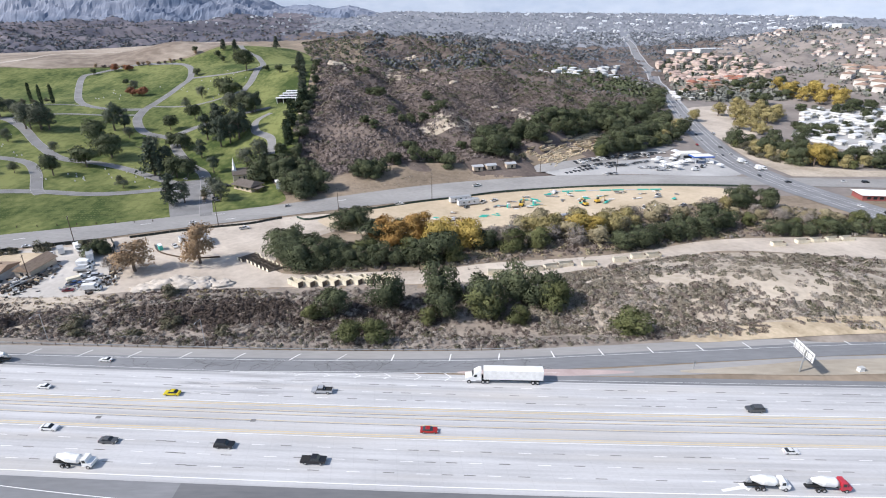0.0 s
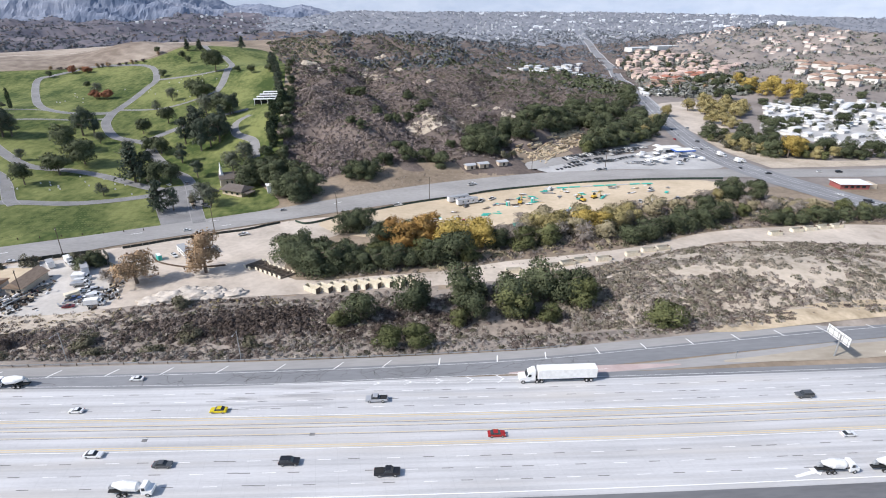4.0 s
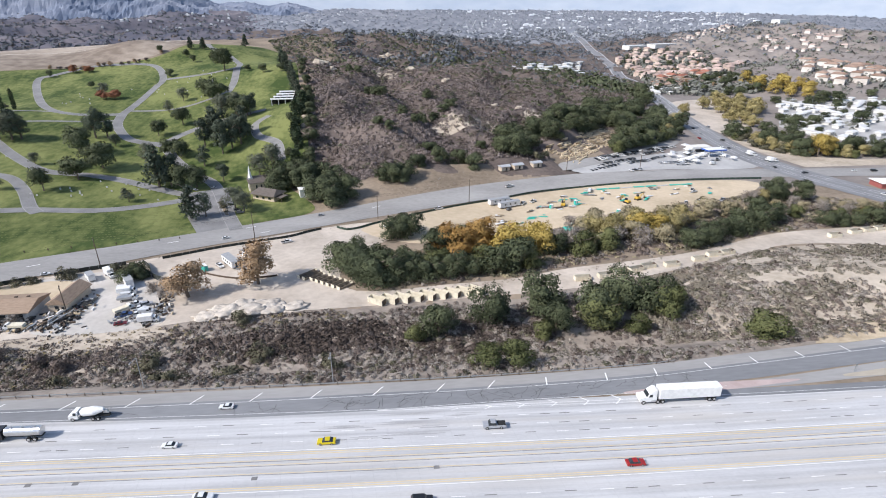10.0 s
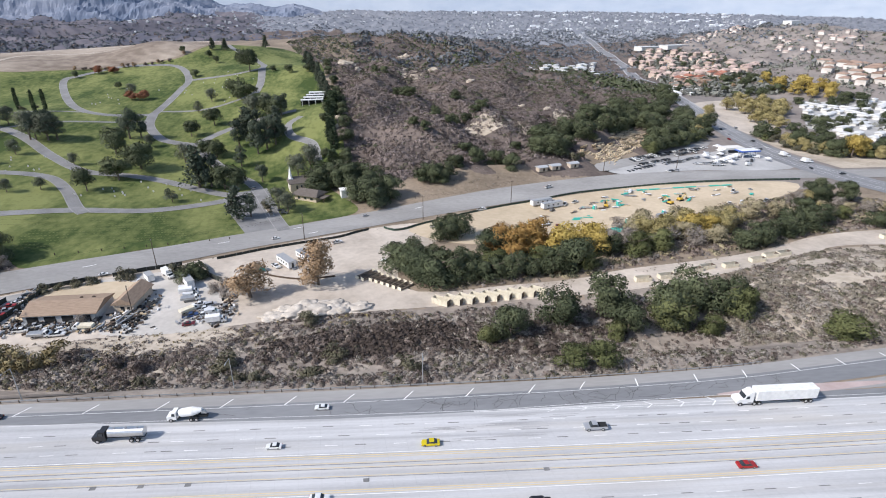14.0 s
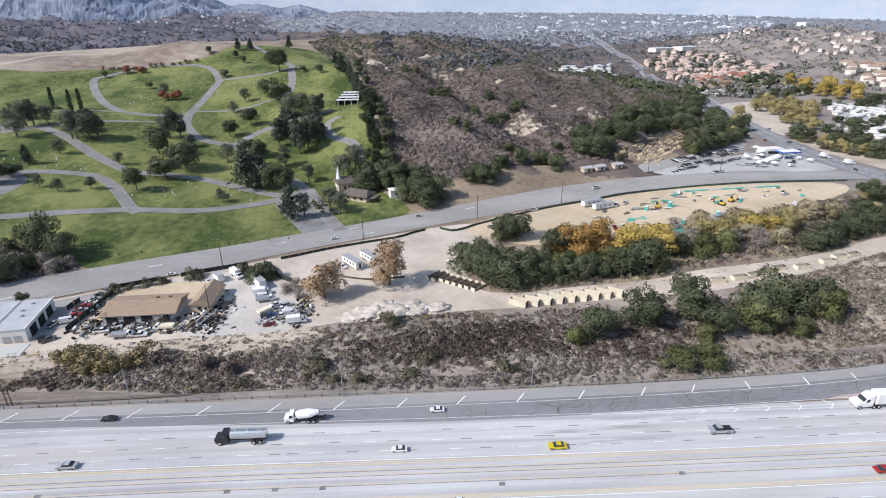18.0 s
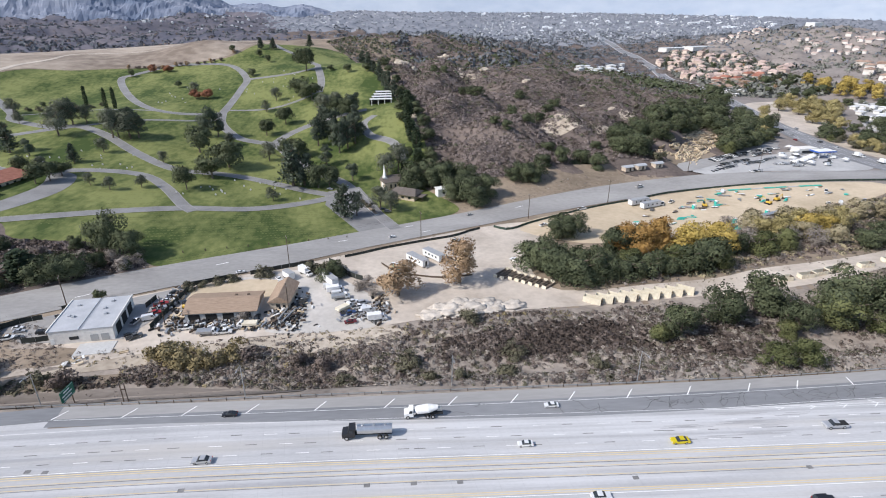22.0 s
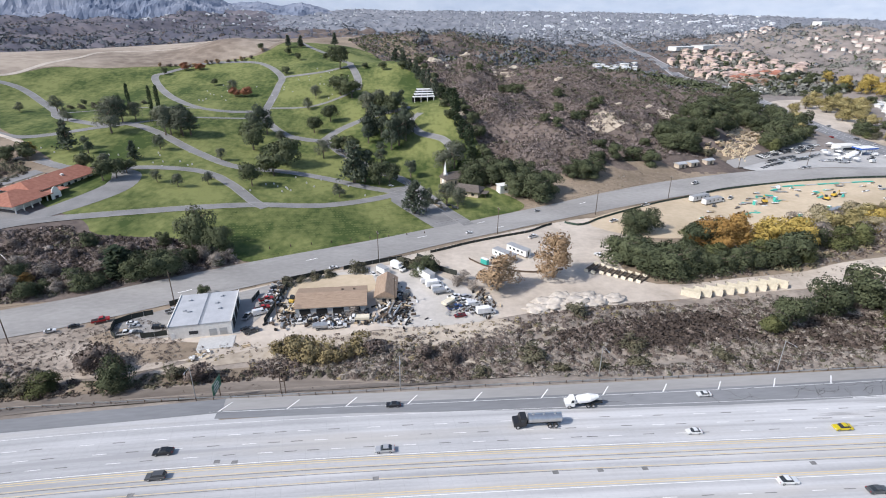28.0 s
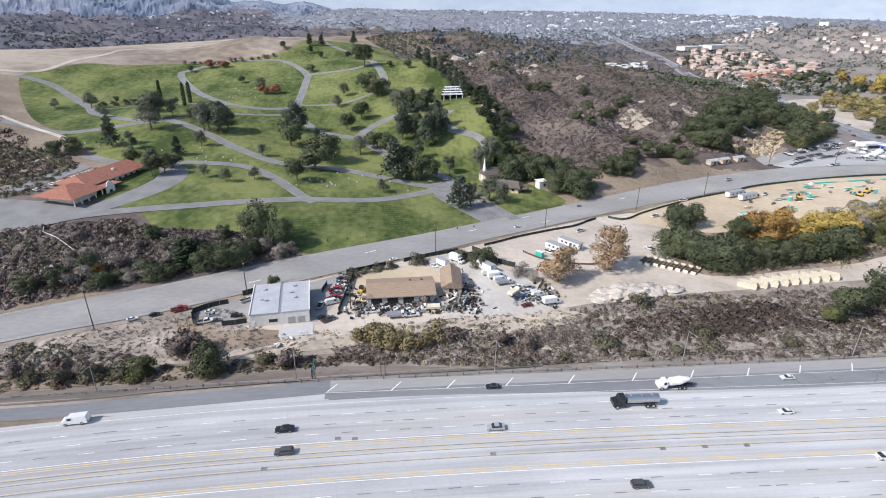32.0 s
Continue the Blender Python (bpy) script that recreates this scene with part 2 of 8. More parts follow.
ROADSIDE = material("grey brown roadside soil", (0.135, 0.114, 0.098), (0.275, 0.24, 0.208), 0.12, 0.95, 0.08, 7, stretch=(0.3, 1, 1))
LOTPAVE = material("pale grey lot paving", (0.36, 0.355, 0.35), (0.52, 0.515, 0.505), 0.06, 0.95, 0.01, 10)
ROCK = material("pale sandstone", (0.38, 0.32, 0.25), (0.60, 0.53, 0.44), 0.3, 0.95, 0.2, 5)

BARK = material("grey brown bark", (0.10, 0.08, 0.065), (0.22, 0.18, 0.145), 1.5, 0.95, 0.03, 6, local=True)
OAK = leafy("oak leaves", (0.041, 0.053, 0.030), (0.126, 0.144, 0.078))
OAK_LIGHT = leafy("olive oak leaves", (0.058, 0.070, 0.029), (0.165, 0.175, 0.075))
PINE = leafy("dark pine needles", (0.036, 0.050, 0.038), (0.120, 0.142, 0.100))
CYPRESS = leafy("cypress foliage", (0.022, 0.036, 0.022), (0.070, 0.095, 0.050))
GREYGREEN = leafy("grey green leaves", (0.075, 0.088, 0.062), (0.195, 0.205, 0.150))
GOLD = leafy("golden cottonwood leaves", (0.30, 0.215, 0.055), (0.56, 0.43, 0.135))
ORANGE = leafy("orange brown leaves", (0.25, 0.137, 0.045), (0.46, 0.29, 0.10))
RUST = leafy("tan brown sycamore leaves", (0.22, 0.145, 0.085), (0.42, 0.30, 0.19))
RED = leafy("red autumn leaves", (0.19, 0.075, 0.045), (0.33, 0.15, 0.09))
TWIG = leafy("bare grey twigs", (0.215, 0.188, 0.165), (0.40, 0.355, 0.315))
TANLEAF = leafy("tan willow leaves", (0.225, 0.190, 0.115), (0.41, 0.36, 0.235))
YELLOWOLIVE = leafy("yellow olive leaves", (0.24, 0.20, 0.085), (0.43, 0.37, 0.18))
SAGE = leafy("pale sage brush", (0.255, 0.226, 0.198), (0.43, 0.388, 0.342), 0)
BRUSH = leafy("brown dry brush", (0.112, 0.090, 0.080), (0.240, 0.194, 0.168), 0)
DARKBRUSH = leafy("dark brown brush", (0.055, 0.044, 0.038), (0.120, 0.094, 0.079), 0)
GREENBRUSH = leafy("dull green brush", (0.072, 0.071, 0.047), (0.18, 0.170, 0.115), 0)
DRYTUFT = leafy("pale dry tufts", (0.36, 0.325, 0.28), (0.54, 0.495, 0.435), 0)
KNOLLBRUSH = leafy("olive grey brush", (0.165, 0.145, 0.113), (0.325, 0.290, 0.232), 0)
HILLBRUSH = leafy("hillside chaparral", (0.132, 0.110, 0.105), (0.292, 0.242, 0.224), 0)

# ---- the lie of the land ----
HILLS_NEAR = [
    (-128, 330, 90, -3.4),
    (-221, 364, 100, 1.9),
    (-305, 290, 90, 5.0),
    (-350, 560, 160, -6.9),
    (-230, 600, 120, 22.3),
    (-250, 720, 160, -2.7),
    (-460, 680, 220, 26.5),
    (-133, 474, 80, 8.4),
    (-105, 425, 55, 13.0),
    (-110, 580, 90, 25.8),
    (-39, 385, 70, 12.8),
    (20, 430, 80, 11.6),
    (88, 440, 70, 4.2),
    (-25, 540, 80, 15.0),
    (46, 640, 90, 21.3),
    (160, 640, 120, 8.5),
    (-89, 857, 180, 54.6),
    (93, 1132, 220, 31.5),
    (-48, 770, 130, -13.7),
    (300, 600, 170, -2.4),
    (520, 740, 120, 23.4),
    (800, 1030, 230, 20.1),
]
HILLS_FAR = [
    (890, 1310, 260, 45.3),
    (480, 1130, 160, 8.5),
    (332, 1002, 180, -20.5),
    (700, 400, 250, 2.1),
    (350, 1400, 350, -9.5),
    (880, 1680, 350, 8.2),
    (-865, 2032, 500, -23.4),
    (-880, 2600, 600, 26.0),
    (-281, 1542, 350, 44.8),
    (-1700, 3100, 900, 24.0),
    (-1000, 1200, 450, 21.9),
    (-600, 600, 260, 32.9),
    (-500, 400, 150, 9.8),
    (250, 420, 150, -2.5),
    (1500, 2500, 900, 8.1),
    (300, 2600, 600, -4.3),
    (-1900, 1500, 800, 45.4),
    (0, 330, 90, -6.7),
    (1200, 800, 350, 27.1),
    (250, 820, 150, -0.6),
    (-330, 860, 140, 26.2),
    (-233, 716, 61.6, 13.8),
    (-320, 700, 51, 17.2),
    (-540, 690, 90, -7.4),
    (-320, 440, 80, 10.3),
    (-420, 500, 90, -9.5),
]


def smooth(a, b, v):
    u = np.clip((v - a) / (b - a), 0, 1)
    return u * u * (3 - 2 * u)


def freeway_z(x):
    return 1.5 - 0.006 * np.clip(x, -330, 260)


def near_z(x, y):
    bank = smooth(134.5, 152.5, y)
    knoll = 13.0 * np.exp(-((x - 118) / 72) ** 2 - ((y - 170) / 30) ** 2) * smooth(134.5, 145.5, y)
    return freeway_z(x) * (1 - bank) - 8 * bank + knoll


def ground_z(x, y):
    x, y = np.asarray(x, float), np.asarray(y, float)
    s = 0 * x
    for cx, cy, r, h in HILLS_NEAR + HILLS_FAR:
        s = s + h * np.exp(-((x - cx) ** 2 + (y - cy) ** 2) / r ** 2)
    return near_z(x, y) + smooth(175, 265, y) * s + 60 * smooth(1900, 4300, y)


def gz(x, y):
    return float(ground_z(x, y))


def rough_mask(x, y):
    """1 on the wild hillsides, 0 on graded land."""
    wild = smooth(335, 365, y) * smooth(-112, -85, x) * (1 - smooth(0, 40, x - 60 - (y - 350) * 0.35))
    far = smooth(830, 1000, y)
    return np.clip(wild + far, 0, 1) * (1 - 0.95 * np.exp(-((x - 240 - (y - 563) * 0.268) / 55) ** 2))


def gullies(x, y):
    """Ridges and gullies of the wild hillside."""
    a = np.sin(x * 0.075 + 1.7 * np.sin(y * 0.021) + 0.5) * np.sin(y * 0.047 + 1.3 * np.sin(x * 0.033))
    b = np.sin(x * 0.16 + y * 0.09 + 2.0 * np.sin(y * 0.05)) * 0.4
    c = np.sin(x * 0.011 + 2.0 * np.sin(y * 0.006)) * np.sin(y * 0.013 + np.sin(x * 0.008)) * 5.0 * smooth(900, 1500, y) * (1 - 0.75 * smooth(100, 420, x))
    f = sum((1 - 2 * np.abs(np.sin(x * p + 1.9 * np.sin(y * q + k) + k))) * w for k, (p, q, w) in enumerate(((0.0052, 0.0041, 17), (0.0117, 0.0093, 10), (0.027, 0.019, 5), (0.061, 0.043, 2.5))))
    foot = smooth(950, 1500, y) * smooth(100, -250, x + 0.16 * y)
    return (6.4 * a + 4.2 * b) * (1 - foot) + c * 2.2 * (1 - foot) + 0.7 * foot * f


def surface_z(x, y):
    return ground_z(x, y) + rough_mask(x, y) * gullies(np.asarray(x, float), np.asarray(y, float))


def from_arrays(name, verts, faces, mat, parent=None, shade=False):
    me = bpy.data.meshes.new(name)
    me.from_pydata([tuple(v) for v in verts], [], [tuple(f) for f in faces])
    me.materials.append(mat)
    if shade:
        me.polygons.foreach_set("use_smooth", [True] * len(me.polygons))
    ob = new(name, me)
    if parent:
        ob.parent = parent
    return ob


def part(name, bm, mat, parent, label=""):
    me = bpy.data.meshes.new(name)
    bm.to_mesh(me)
    bm.free()
    me.materials.append(mat)
    ob = new(name, me)
    ob.parent = parent
    if label:
        ob["label"] = label
    return ob


# ---- ground ----
ys = [-260, -200, -140, -90, -60]
while ys[-1] < 4750:
    ys.append(ys[-1] + max(3.0, 0.0085 * ys[-1]))
ys = np.array(ys)
us = np.linspace(-1, 1, 431)
Y, U = np.meshgrid(ys, us, indexing="ij")
X = -95 + U * (330 + 0.86 * np.maximum(Y, 0))
Z = surface_z(X, Y)
nr, nc = Y.shape
idx = np.arange(nr * nc).reshape(nr, nc)
quads = np.stack([idx[:-1, :-1], idx[:-1, 1:], idx[1:, 1:], idx[1:, :-1]], -1).reshape(-1, 4)
ground = from_arrays("ground", np.stack([X, Y, Z], -1).reshape(-1, 3), quads.tolist(), EARTH, shade=True)
ground.data.materials.append(SCRUB)
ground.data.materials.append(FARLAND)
ground.data.materials.append(BANKSOIL)
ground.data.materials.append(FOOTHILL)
ground.data.materials.append(TOWNLAND)
qx, qy = X[:-1, :-1].ravel(), Y[:-1, :-1].ravel()
wob = 6 * np.sin(qx * 0.2) + 5 * np.sin(qy * 0.17 + qx * 0.05) + np.random.uniform(-14, 14, len(qx))
kind = np.where((qy > 333 + 0.3 * wob) & (qx > -112), 1, 0)
kind = np.where((qx > 90 + 0.55 * (qy - 350) + wob) & (qy > 300) & (qy < 1500), 5, kind)
kind = np.where((qy > 900 + 20 * np.sin(qx * 0.01)) & (kind != 5), 1, kind)
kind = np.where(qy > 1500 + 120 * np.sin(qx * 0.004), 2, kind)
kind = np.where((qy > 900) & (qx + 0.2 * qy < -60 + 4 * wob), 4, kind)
kind = np.where((qy < 190 + 0.3 * wob) & (qy > 130), 3, kind)
kind = np.where((qy < 300) & (qy > 205) & (qx < -225), 1, kind)
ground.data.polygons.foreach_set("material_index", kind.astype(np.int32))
tagged(ground, "dry brown earth and scrub rolling to far hills", "ground", kind="structure")


def clip_cell(poly, x0, x1, y0, y1):
    for axis, lim, sign in ((0, x0, 1), (0, x1, -1), (1, y0, 1), (1, y1, -1)):
        out = []
        for i in range(len(poly)):
            p, q = poly[i - 1], poly[i]
            a, b = (p[axis] - lim) * sign, (q[axis] - lim) * sign
            if (a >= 0) != (b >= 0):
                k = a / (a - b)
                out.append((p[0] + (q[0] - p[0]) * k, p[1] + (q[1] - p[1]) * k))
            if b >= 0:
                out.append(q)
        poly = out
        if len(poly) < 3:
            return []
    return poly


def inside(poly, x, y):
    hit = np.zeros(np.shape(x), bool)
    for i in range(len(poly)):
        (ax, ay), (bx, by) = poly[i - 1], poly[i]
        if ay != by:
            hit ^= ((ay > y) != (by > y)) & (x < (bx - ax) * (y - ay) / (by - ay) + ax)
    return hit


def rounded(points, step=3.0, closed=False):
    """A smooth curve through the points (Catmull-Rom), sampled about every step metres."""
    p = [Vector((*q[:2], 0)) for q in points]
    n, out = len(p), []
    for i in range(n if closed else n - 1):
        a, b, c, d = (p[(i - 1) % n], p[i], p[(i + 1) % n], p[(i + 2) % n]) if closed else (p[max(i - 1, 0)], p[i], p[i + 1], p[min(i + 2, n - 1)])
        k = max(1, int((c - b).length / step))
        for j in range(k):
            t = j / k
            out.append(0.5 * ((2 * b) + (c - a) * t + (2 * a - 5 * b + 4 * c - d) * t * t + (3 * b - a - 3 * c + d) * t ** 3))
    if not closed:
        out.append(p[-1])
    return [(v.x, v.y) for v in out]


def sheet(name, outline, mat, lift, cell=4.0, label="", category="", curve=True, wild=False):
    """A patch of ground cover that follows the land."""
    poly = rounded(outline, 5.0, True) if curve else list(outline)
    if sum(p[0] * q[1] - q[0] * p[1] for p, q in zip(poly, poly[1:] + poly[:1])) < 0:
        poly.reverse()
    xs, yy = [p[0] for p in poly], [p[1] for p in poly]
    verts, faces, seen = [], [], {}

    def vid(x, y):
        key = (round(x, 3), round(y, 3))
        if key not in seen:
            seen[key] = len(verts)
            verts.append(key)
        return seen[key]

    nx, ny = int((max(xs) - min(xs)) / cell) + 1, int((max(yy) - min(yy)) / cell) + 1
    gx, gy = min(xs) + cell * np.arange(nx + 1), min(yy) + cell * np.arange(ny + 1)
    GX, GY = np.meshgrid(gx, gy, indexing="ij")
    IN = inside(poly, GX, GY)
    near_edge = np.zeros((nx, ny), bool)
    for (ax, ay), (bx, by) in zip(poly, poly[1:] + poly[:1]):
        for k in range(9):
            i, j = int((ax + (bx - ax) * k / 8 - gx[0]) / cell), int((ay + (by - ay) * k / 8 - gy[0]) / cell)
            if 0 <= i < nx and 0 <= j < ny:
                near_edge[i, j] = True
    for i in range(nx):
        for j in range(ny):
            if near_edge[i, j] or not (IN[i, j] == IN[i + 1, j] == IN[i, j + 1] == IN[i + 1, j + 1]):
                piece = clip_cell(poly, gx[i], gx[i + 1], gy[j], gy[j + 1])
                ids = []
                for p in piece:
                    v = vid(*p)
                    if v not in ids:
                        ids.append(v)
                if len(ids) > 2:
                    faces.append(ids)
            elif IN[i, j]:
                faces.append([vid(gx[i], gy[j]), vid(gx[i + 1], gy[j]), vid(gx[i + 1], gy[j + 1]), vid(gx[i], gy[j + 1])])
    v = np.array(verts)
    z = (surface_z if wild else ground_z)(v[:, 0], v[:, 1]) + lift
    ob = from_arrays(name, np.column_stack([v, z]), faces, mat, shade=True)
    return tagged(ob, label, category, kind="structure")


def strip(name, line, half, mat, lift, label="", category="", step=3.0, offset=0.0, smooth_line=True, across=2, parent=None, height=None):
    """A band along a line on the land, half metres wide to each side (a number or a function of the share of the way)."""
    pts = rounded(line, step) if smooth_line else list(line)
    verts, faces = [], []
    n = len(pts)
    for i, (x, y) in enumerate(pts):
        ax, ay = pts[max(i - 1, 0)]
        bx, by = pts[min(i + 1, n - 1)]
        d = Vector((bx - ax, by - ay)).normalized()
        w = half(i / (n - 1)) if callable(half) else half
        for k in range(across + 1):
            o = offset + w * (2 * k / across - 1)
            px, py = x - d.y * o, y + d.x * o
            verts.append((px, py, (gz(px, py) if height is None else height(px, py)) + lift))
    m = across + 1
    for i in range(n - 1):
        for k in range(across):
            a = i * m + k
            faces.append((a, a + m, a + m + 1, a + 1))
    ob = from_arrays(name, verts, faces, mat, parent, shade=True)
    return ob if parent else tagged(ob, label, category, kind="structure")

# ---- freeway ----
def bend(x):
    """Sideways swing of the freeway along its course; straight past both ends."""
    x = np.asarray(x, float)
    u = np.clip(x, -300, 120) / 100
    y = (((-0.2323 * u + 0.0014) * u + 1.322) * u - 3.395) * u + 0.634
    return y - 0.022 * np.maximum(x - 120, 0) + 0.10 * np.minimum(x + 300, 0)


def lane_line(offset, x0=-420.0, x1=330.0, step=6.0):
    return [(x, offset + bend(x)) for x in np.arange(x0, x1 + 0.1, step)]


def on_freeway(x, y):
    return float(freeway_z(x))


def freeway_band(name, y0, y1, mat, lift, label="", category="", x0=-420.0, x1=330.0, parent=None):
    mid = (y0 + y1) / 2
    return strip(name, lane_line(mid, x0, x1), abs(y1 - y0) / 2, mat, lift, label, category, smooth_line=False, parent=parent, height=on_freeway)


freeway_band("freeway", 81.2, 119.6, CONCRETE, 0.06, "pale grey concrete freeway with many lanes", "freeway")
strip("freeway_widening", [(-262, 129.2), (-240, 128.6), (-220, 128.7), (-203, 128.7)], lambda s: 0.3 + 2.2 * s, CONCRETE, 0.07, "pale concrete widening before the ramp", "freeway", height=on_freeway)
strip("road_shoulder_north", [(-420, 141), (-330, 133.2), (-300, 131.2), (-268, 130.7), (-252, 131.15), (-236.6, 131.8), (-219.8, 132.5), (-203, 133.3)], lambda s: 1.6 + 0.8 * s, ASPHALT, 0.10, "dark asphalt shoulder beside the freeway", "road shoulder", height=on_freeway)
strip("road_lane_north", [(-204, 130.2), (-175, 129.4), (-147, 127.8), (-108, 125.7), (-69, 124.3), (-20, 123.9), (10, 124.6), (40, 126.8), (75, 130.0), (110, 133.0), (150, 135.2), (220, 137.4), (320, 140.4)],
      lambda s: 1.2 + 2.0 * min(1, s * 4.5), ASPHALT, 0.08, "dark grey asphalt ramp lane joining the freeway", "ramp", height=on_freeway)
strip("road_shoulder_pale", [(-204, 132.6), (-150, 130.4), (-80, 128.4), (-30, 127.6), (10, 128.2), (40, 130.6), (75, 133.8), (110, 136.8), (150, 139.0), (220, 141.5), (320, 145)],
      3.2, PALE_ASPHALT, 0.065, "pale grey asphalt shoulder with slanted white bars", "road shoulder", height=on_freeway)
freeway_band("road_shoulder_south", 70.0, 81.2, ASPHALT, 0.05, "grey asphalt shoulder beside the freeway", "road shoulder", -420.0, -54.0)
freeway_band("road_shoulder_south_new", 70.0, 81.2, DARK_ASPHALT, 0.05, "darker newer asphalt shoulder beside the freeway", "road shoulder", -54.0, 330.0)
strip("shoulder_edge_line", [(-150, 91), (-96.4, 84.0), (-72, 80.9), (-40, 77.6)], 0.09, PAINT, 0.085, "white edge line of a leaving ramp", "road marking", height=on_freeway)
freeway_band("road_shoulder_inner", 117.4, 120.2, ASPHALT, 0.068, "grey asphalt strip beside the freeway lanes", "road shoulder", 14, 330)
strip("road_gore", [(6, 120.9), (40, 121.4), (75, 123.8), (110, 126.0), (150, 127.6), (220, 129.0), (320, 132)], lambda s: 0.4 + 3.2 * min(1, s * 3.2), PALE_ASPHALT, 0.074,
      "bare paving between the freeway and its ramp", "paving", height=on_freeway)
strip("road_gore_red", [(3, 121.2), (24, 121.3), (40, 121.6), (50, 121.8)], lambda s: 0.25 + 1.3 * math.sin(math.pi * s), PINK, 0.085, "faded red paving at the tip of the ramp", "paving", height=on_freeway)
strip("verge_grass", [(62.5, 122.2), (72, 122.4), (88, 123.2), (103, 124.3), (120, 125.2), (160, 127.6), (230, 130.2), (320, 132.6)], lambda s: 0.4 + 3.0 * min(1, 7 * s), VERGE, 0.115, "dry grass verge between freeway and ramp", "grass", height=on_freeway)

# painted lines: each run is one thing of the setting with its dashes as parts
for k, (off, w, mat) in enumerate(((118.3, 0.045, PAINT), (106.3, 0.08, PAINT), (105.75, 0.11, YELLOW), (105.2, 0.09, YELLOW), (96.75, 0.11, YELLOW), (96.2, 0.10, YELLOW), (95.65, 0.08, PAINT), (82.6, 0.12, PAINT))):
    freeway_band("lane_line", off - w, off + w, mat, 0.085, "solid painted lane line on pale concrete", "road marking")
for off in (103.4, 102.2, 99.9):
    freeway_band("median_joint", off - 0.06, off + 0.06, TAR, 0.085, "dark joint along the concrete median", "road joint")
    freeway_band("median_line", off + 0.25, off + 0.4, YELLOW, 0.085, "thin yellow line along the median", "road marking")


def flat_piece(name, x, y, half_x, half_y, mat, parent, lift=0.09, slope=0.0, z=None):
    zz = (float(freeway_z(x)) if z is None else z) + lift
    v = [(x + sx * half_x - sy * half_y * 0, y + sy * half_y + sx * half_x * slope, zz - 0.006 * sx * half_x) for sx, sy in ((-1, -1), (1, -1), (1, 1), (-1, 1))]
    return from_arrays(name, v, [(0, 1, 2, 3)], mat, parent)


def dash_row(off, x0, x1, phase):
    row = tagged(new("lane_dashes"), "row of worn white and dark lane dashes", "road marking", kind="structure")
    x = x0 + phase
    n = 0
    while x < x1:
        y = off + bend(x)
        s = float(bend(x + 1) - bend(x - 1)) / 2
        flat_piece("dash", x, y, 1.4, 0.07, PAINT, row, 0.09, s)
        flat_piece("dark_dash", x + 5.0 + (n % 3) * 1.2, off + bend(x + 5.6), 1.2, 0.10, TAR, row, 0.09, s)
        if n % 4 == 1:
            flat_piece("dark_dash", x + 9.6, off + bend(x + 9.6), 1.2, 0.11, TAR, row, 0.09, s)
        x += 14.6
        n += 1


for k, off in enumerate((114.6, 111.6, 108.8, 92.4, 89.1, 85.8)):
    dash_row(off, -330, 230, 3.7 * k)

# tyre marks and drain covers
for x0, y0, ln in ((-57, 116.6, 16), (-57, 113.6, 18), (-56, 110.1, 15), (-50, 112.1, 10), (-70, 112.9, 14), (-42, 115.7, 9), (-64, 109.3, 11)):
    for k in range(5):
        freeway_band("tyre_mark", y0 - 0.6 + 0.21 * k, y0 - 0.44 + 0.21 * k, SMUDGE, 0.088, "dark tyre marks worn into concrete", "tyre mark", x0 + (k * 7) % 5, x0 + ln - (k * 5) % 4)
for x, y in ((-214, 109.4), (-169, 108.6), (-134, 106.4), (-125, 106.0), (-116, 105.5), (-200.3, 116.2), (-196.8, 115.7), (-81.4, 103.2), (-45, 102.4)):
    flat_piece("drain_cover", x, y, 0.6, 0.45, TAR, None, 0.095)
for ob in list(scene.collection.objects):
    if ob.name.startswith("drain_cover"):
        tagged(ob, "dark square drain grate in the concrete median", "drain cover", "drain covers")

# slanted bars on the shoulder and arrowheads at the ramp's tip
BAR_LINE = [(-206, 132.8), (-150, 130.6), (-80, 128.4), (-30, 127.6), (10, 128.2), (40, 130.6), (75, 133.6), (110, 136.4), (150, 138.6), (220, 141.0)]
strip("shoulder_line", [(x, y - 1.5) for x, y in BAR_LINE], 0.055, PAINT, 0.1, "thin white line along the ramp shoulder", "road marking", height=on_freeway)
bars = tagged(new("shoulder_bars"), "row of slanted white bars on the shoulder", "road marking", kind="structure")
bar_pts = rounded(BAR_LINE, 2.0)
run, nxt = 0.0, 3.0
for (ax, ay), (bx, by) in zip(bar_pts, bar_pts[1:]):
    run += math.hypot(bx - ax, by - ay)
    if run > nxt:
        nxt += 14.6
        lean = 2.4 if ax < -20 else (0.5 if ax < 30 else -0.4 - 0.012 * (ax - 30))
        z = float(freeway_z(ax)) + 0.1
        w = 0.17
        from_arrays("bar", [(ax - w, ay - 1.4, z), (ax + w, ay - 1.4, z), (ax + lean + w, ay + 1.5, z), (ax + lean - w, ay + 1.5, z)], [(0, 1, 2, 3)], PAINT, bars)
chevrons = tagged(new("gore_arrowheads"), "white arrowheads painted at the tip of the ramp", "road marking", kind="structure")
for k in range(6):
    x = -40 + 7.9 * k
    y, hw = 119.7 - 0.12 * k, 0.3 + 0.14 * k
    z = float(freeway_z(x)) + 0.095
    for s in (-1, 1):
        from_arrays("stroke", [(x + 1.6, y, z), (x + 2.0, y, z), (x + 0.3, y + s * hw * 1.6, z), (x - 0.1, y + s * hw * 1.6, z)], [(0, 1, 2, 3) if s > 0 else (3, 2, 1, 0)], PAINT, chevrons)
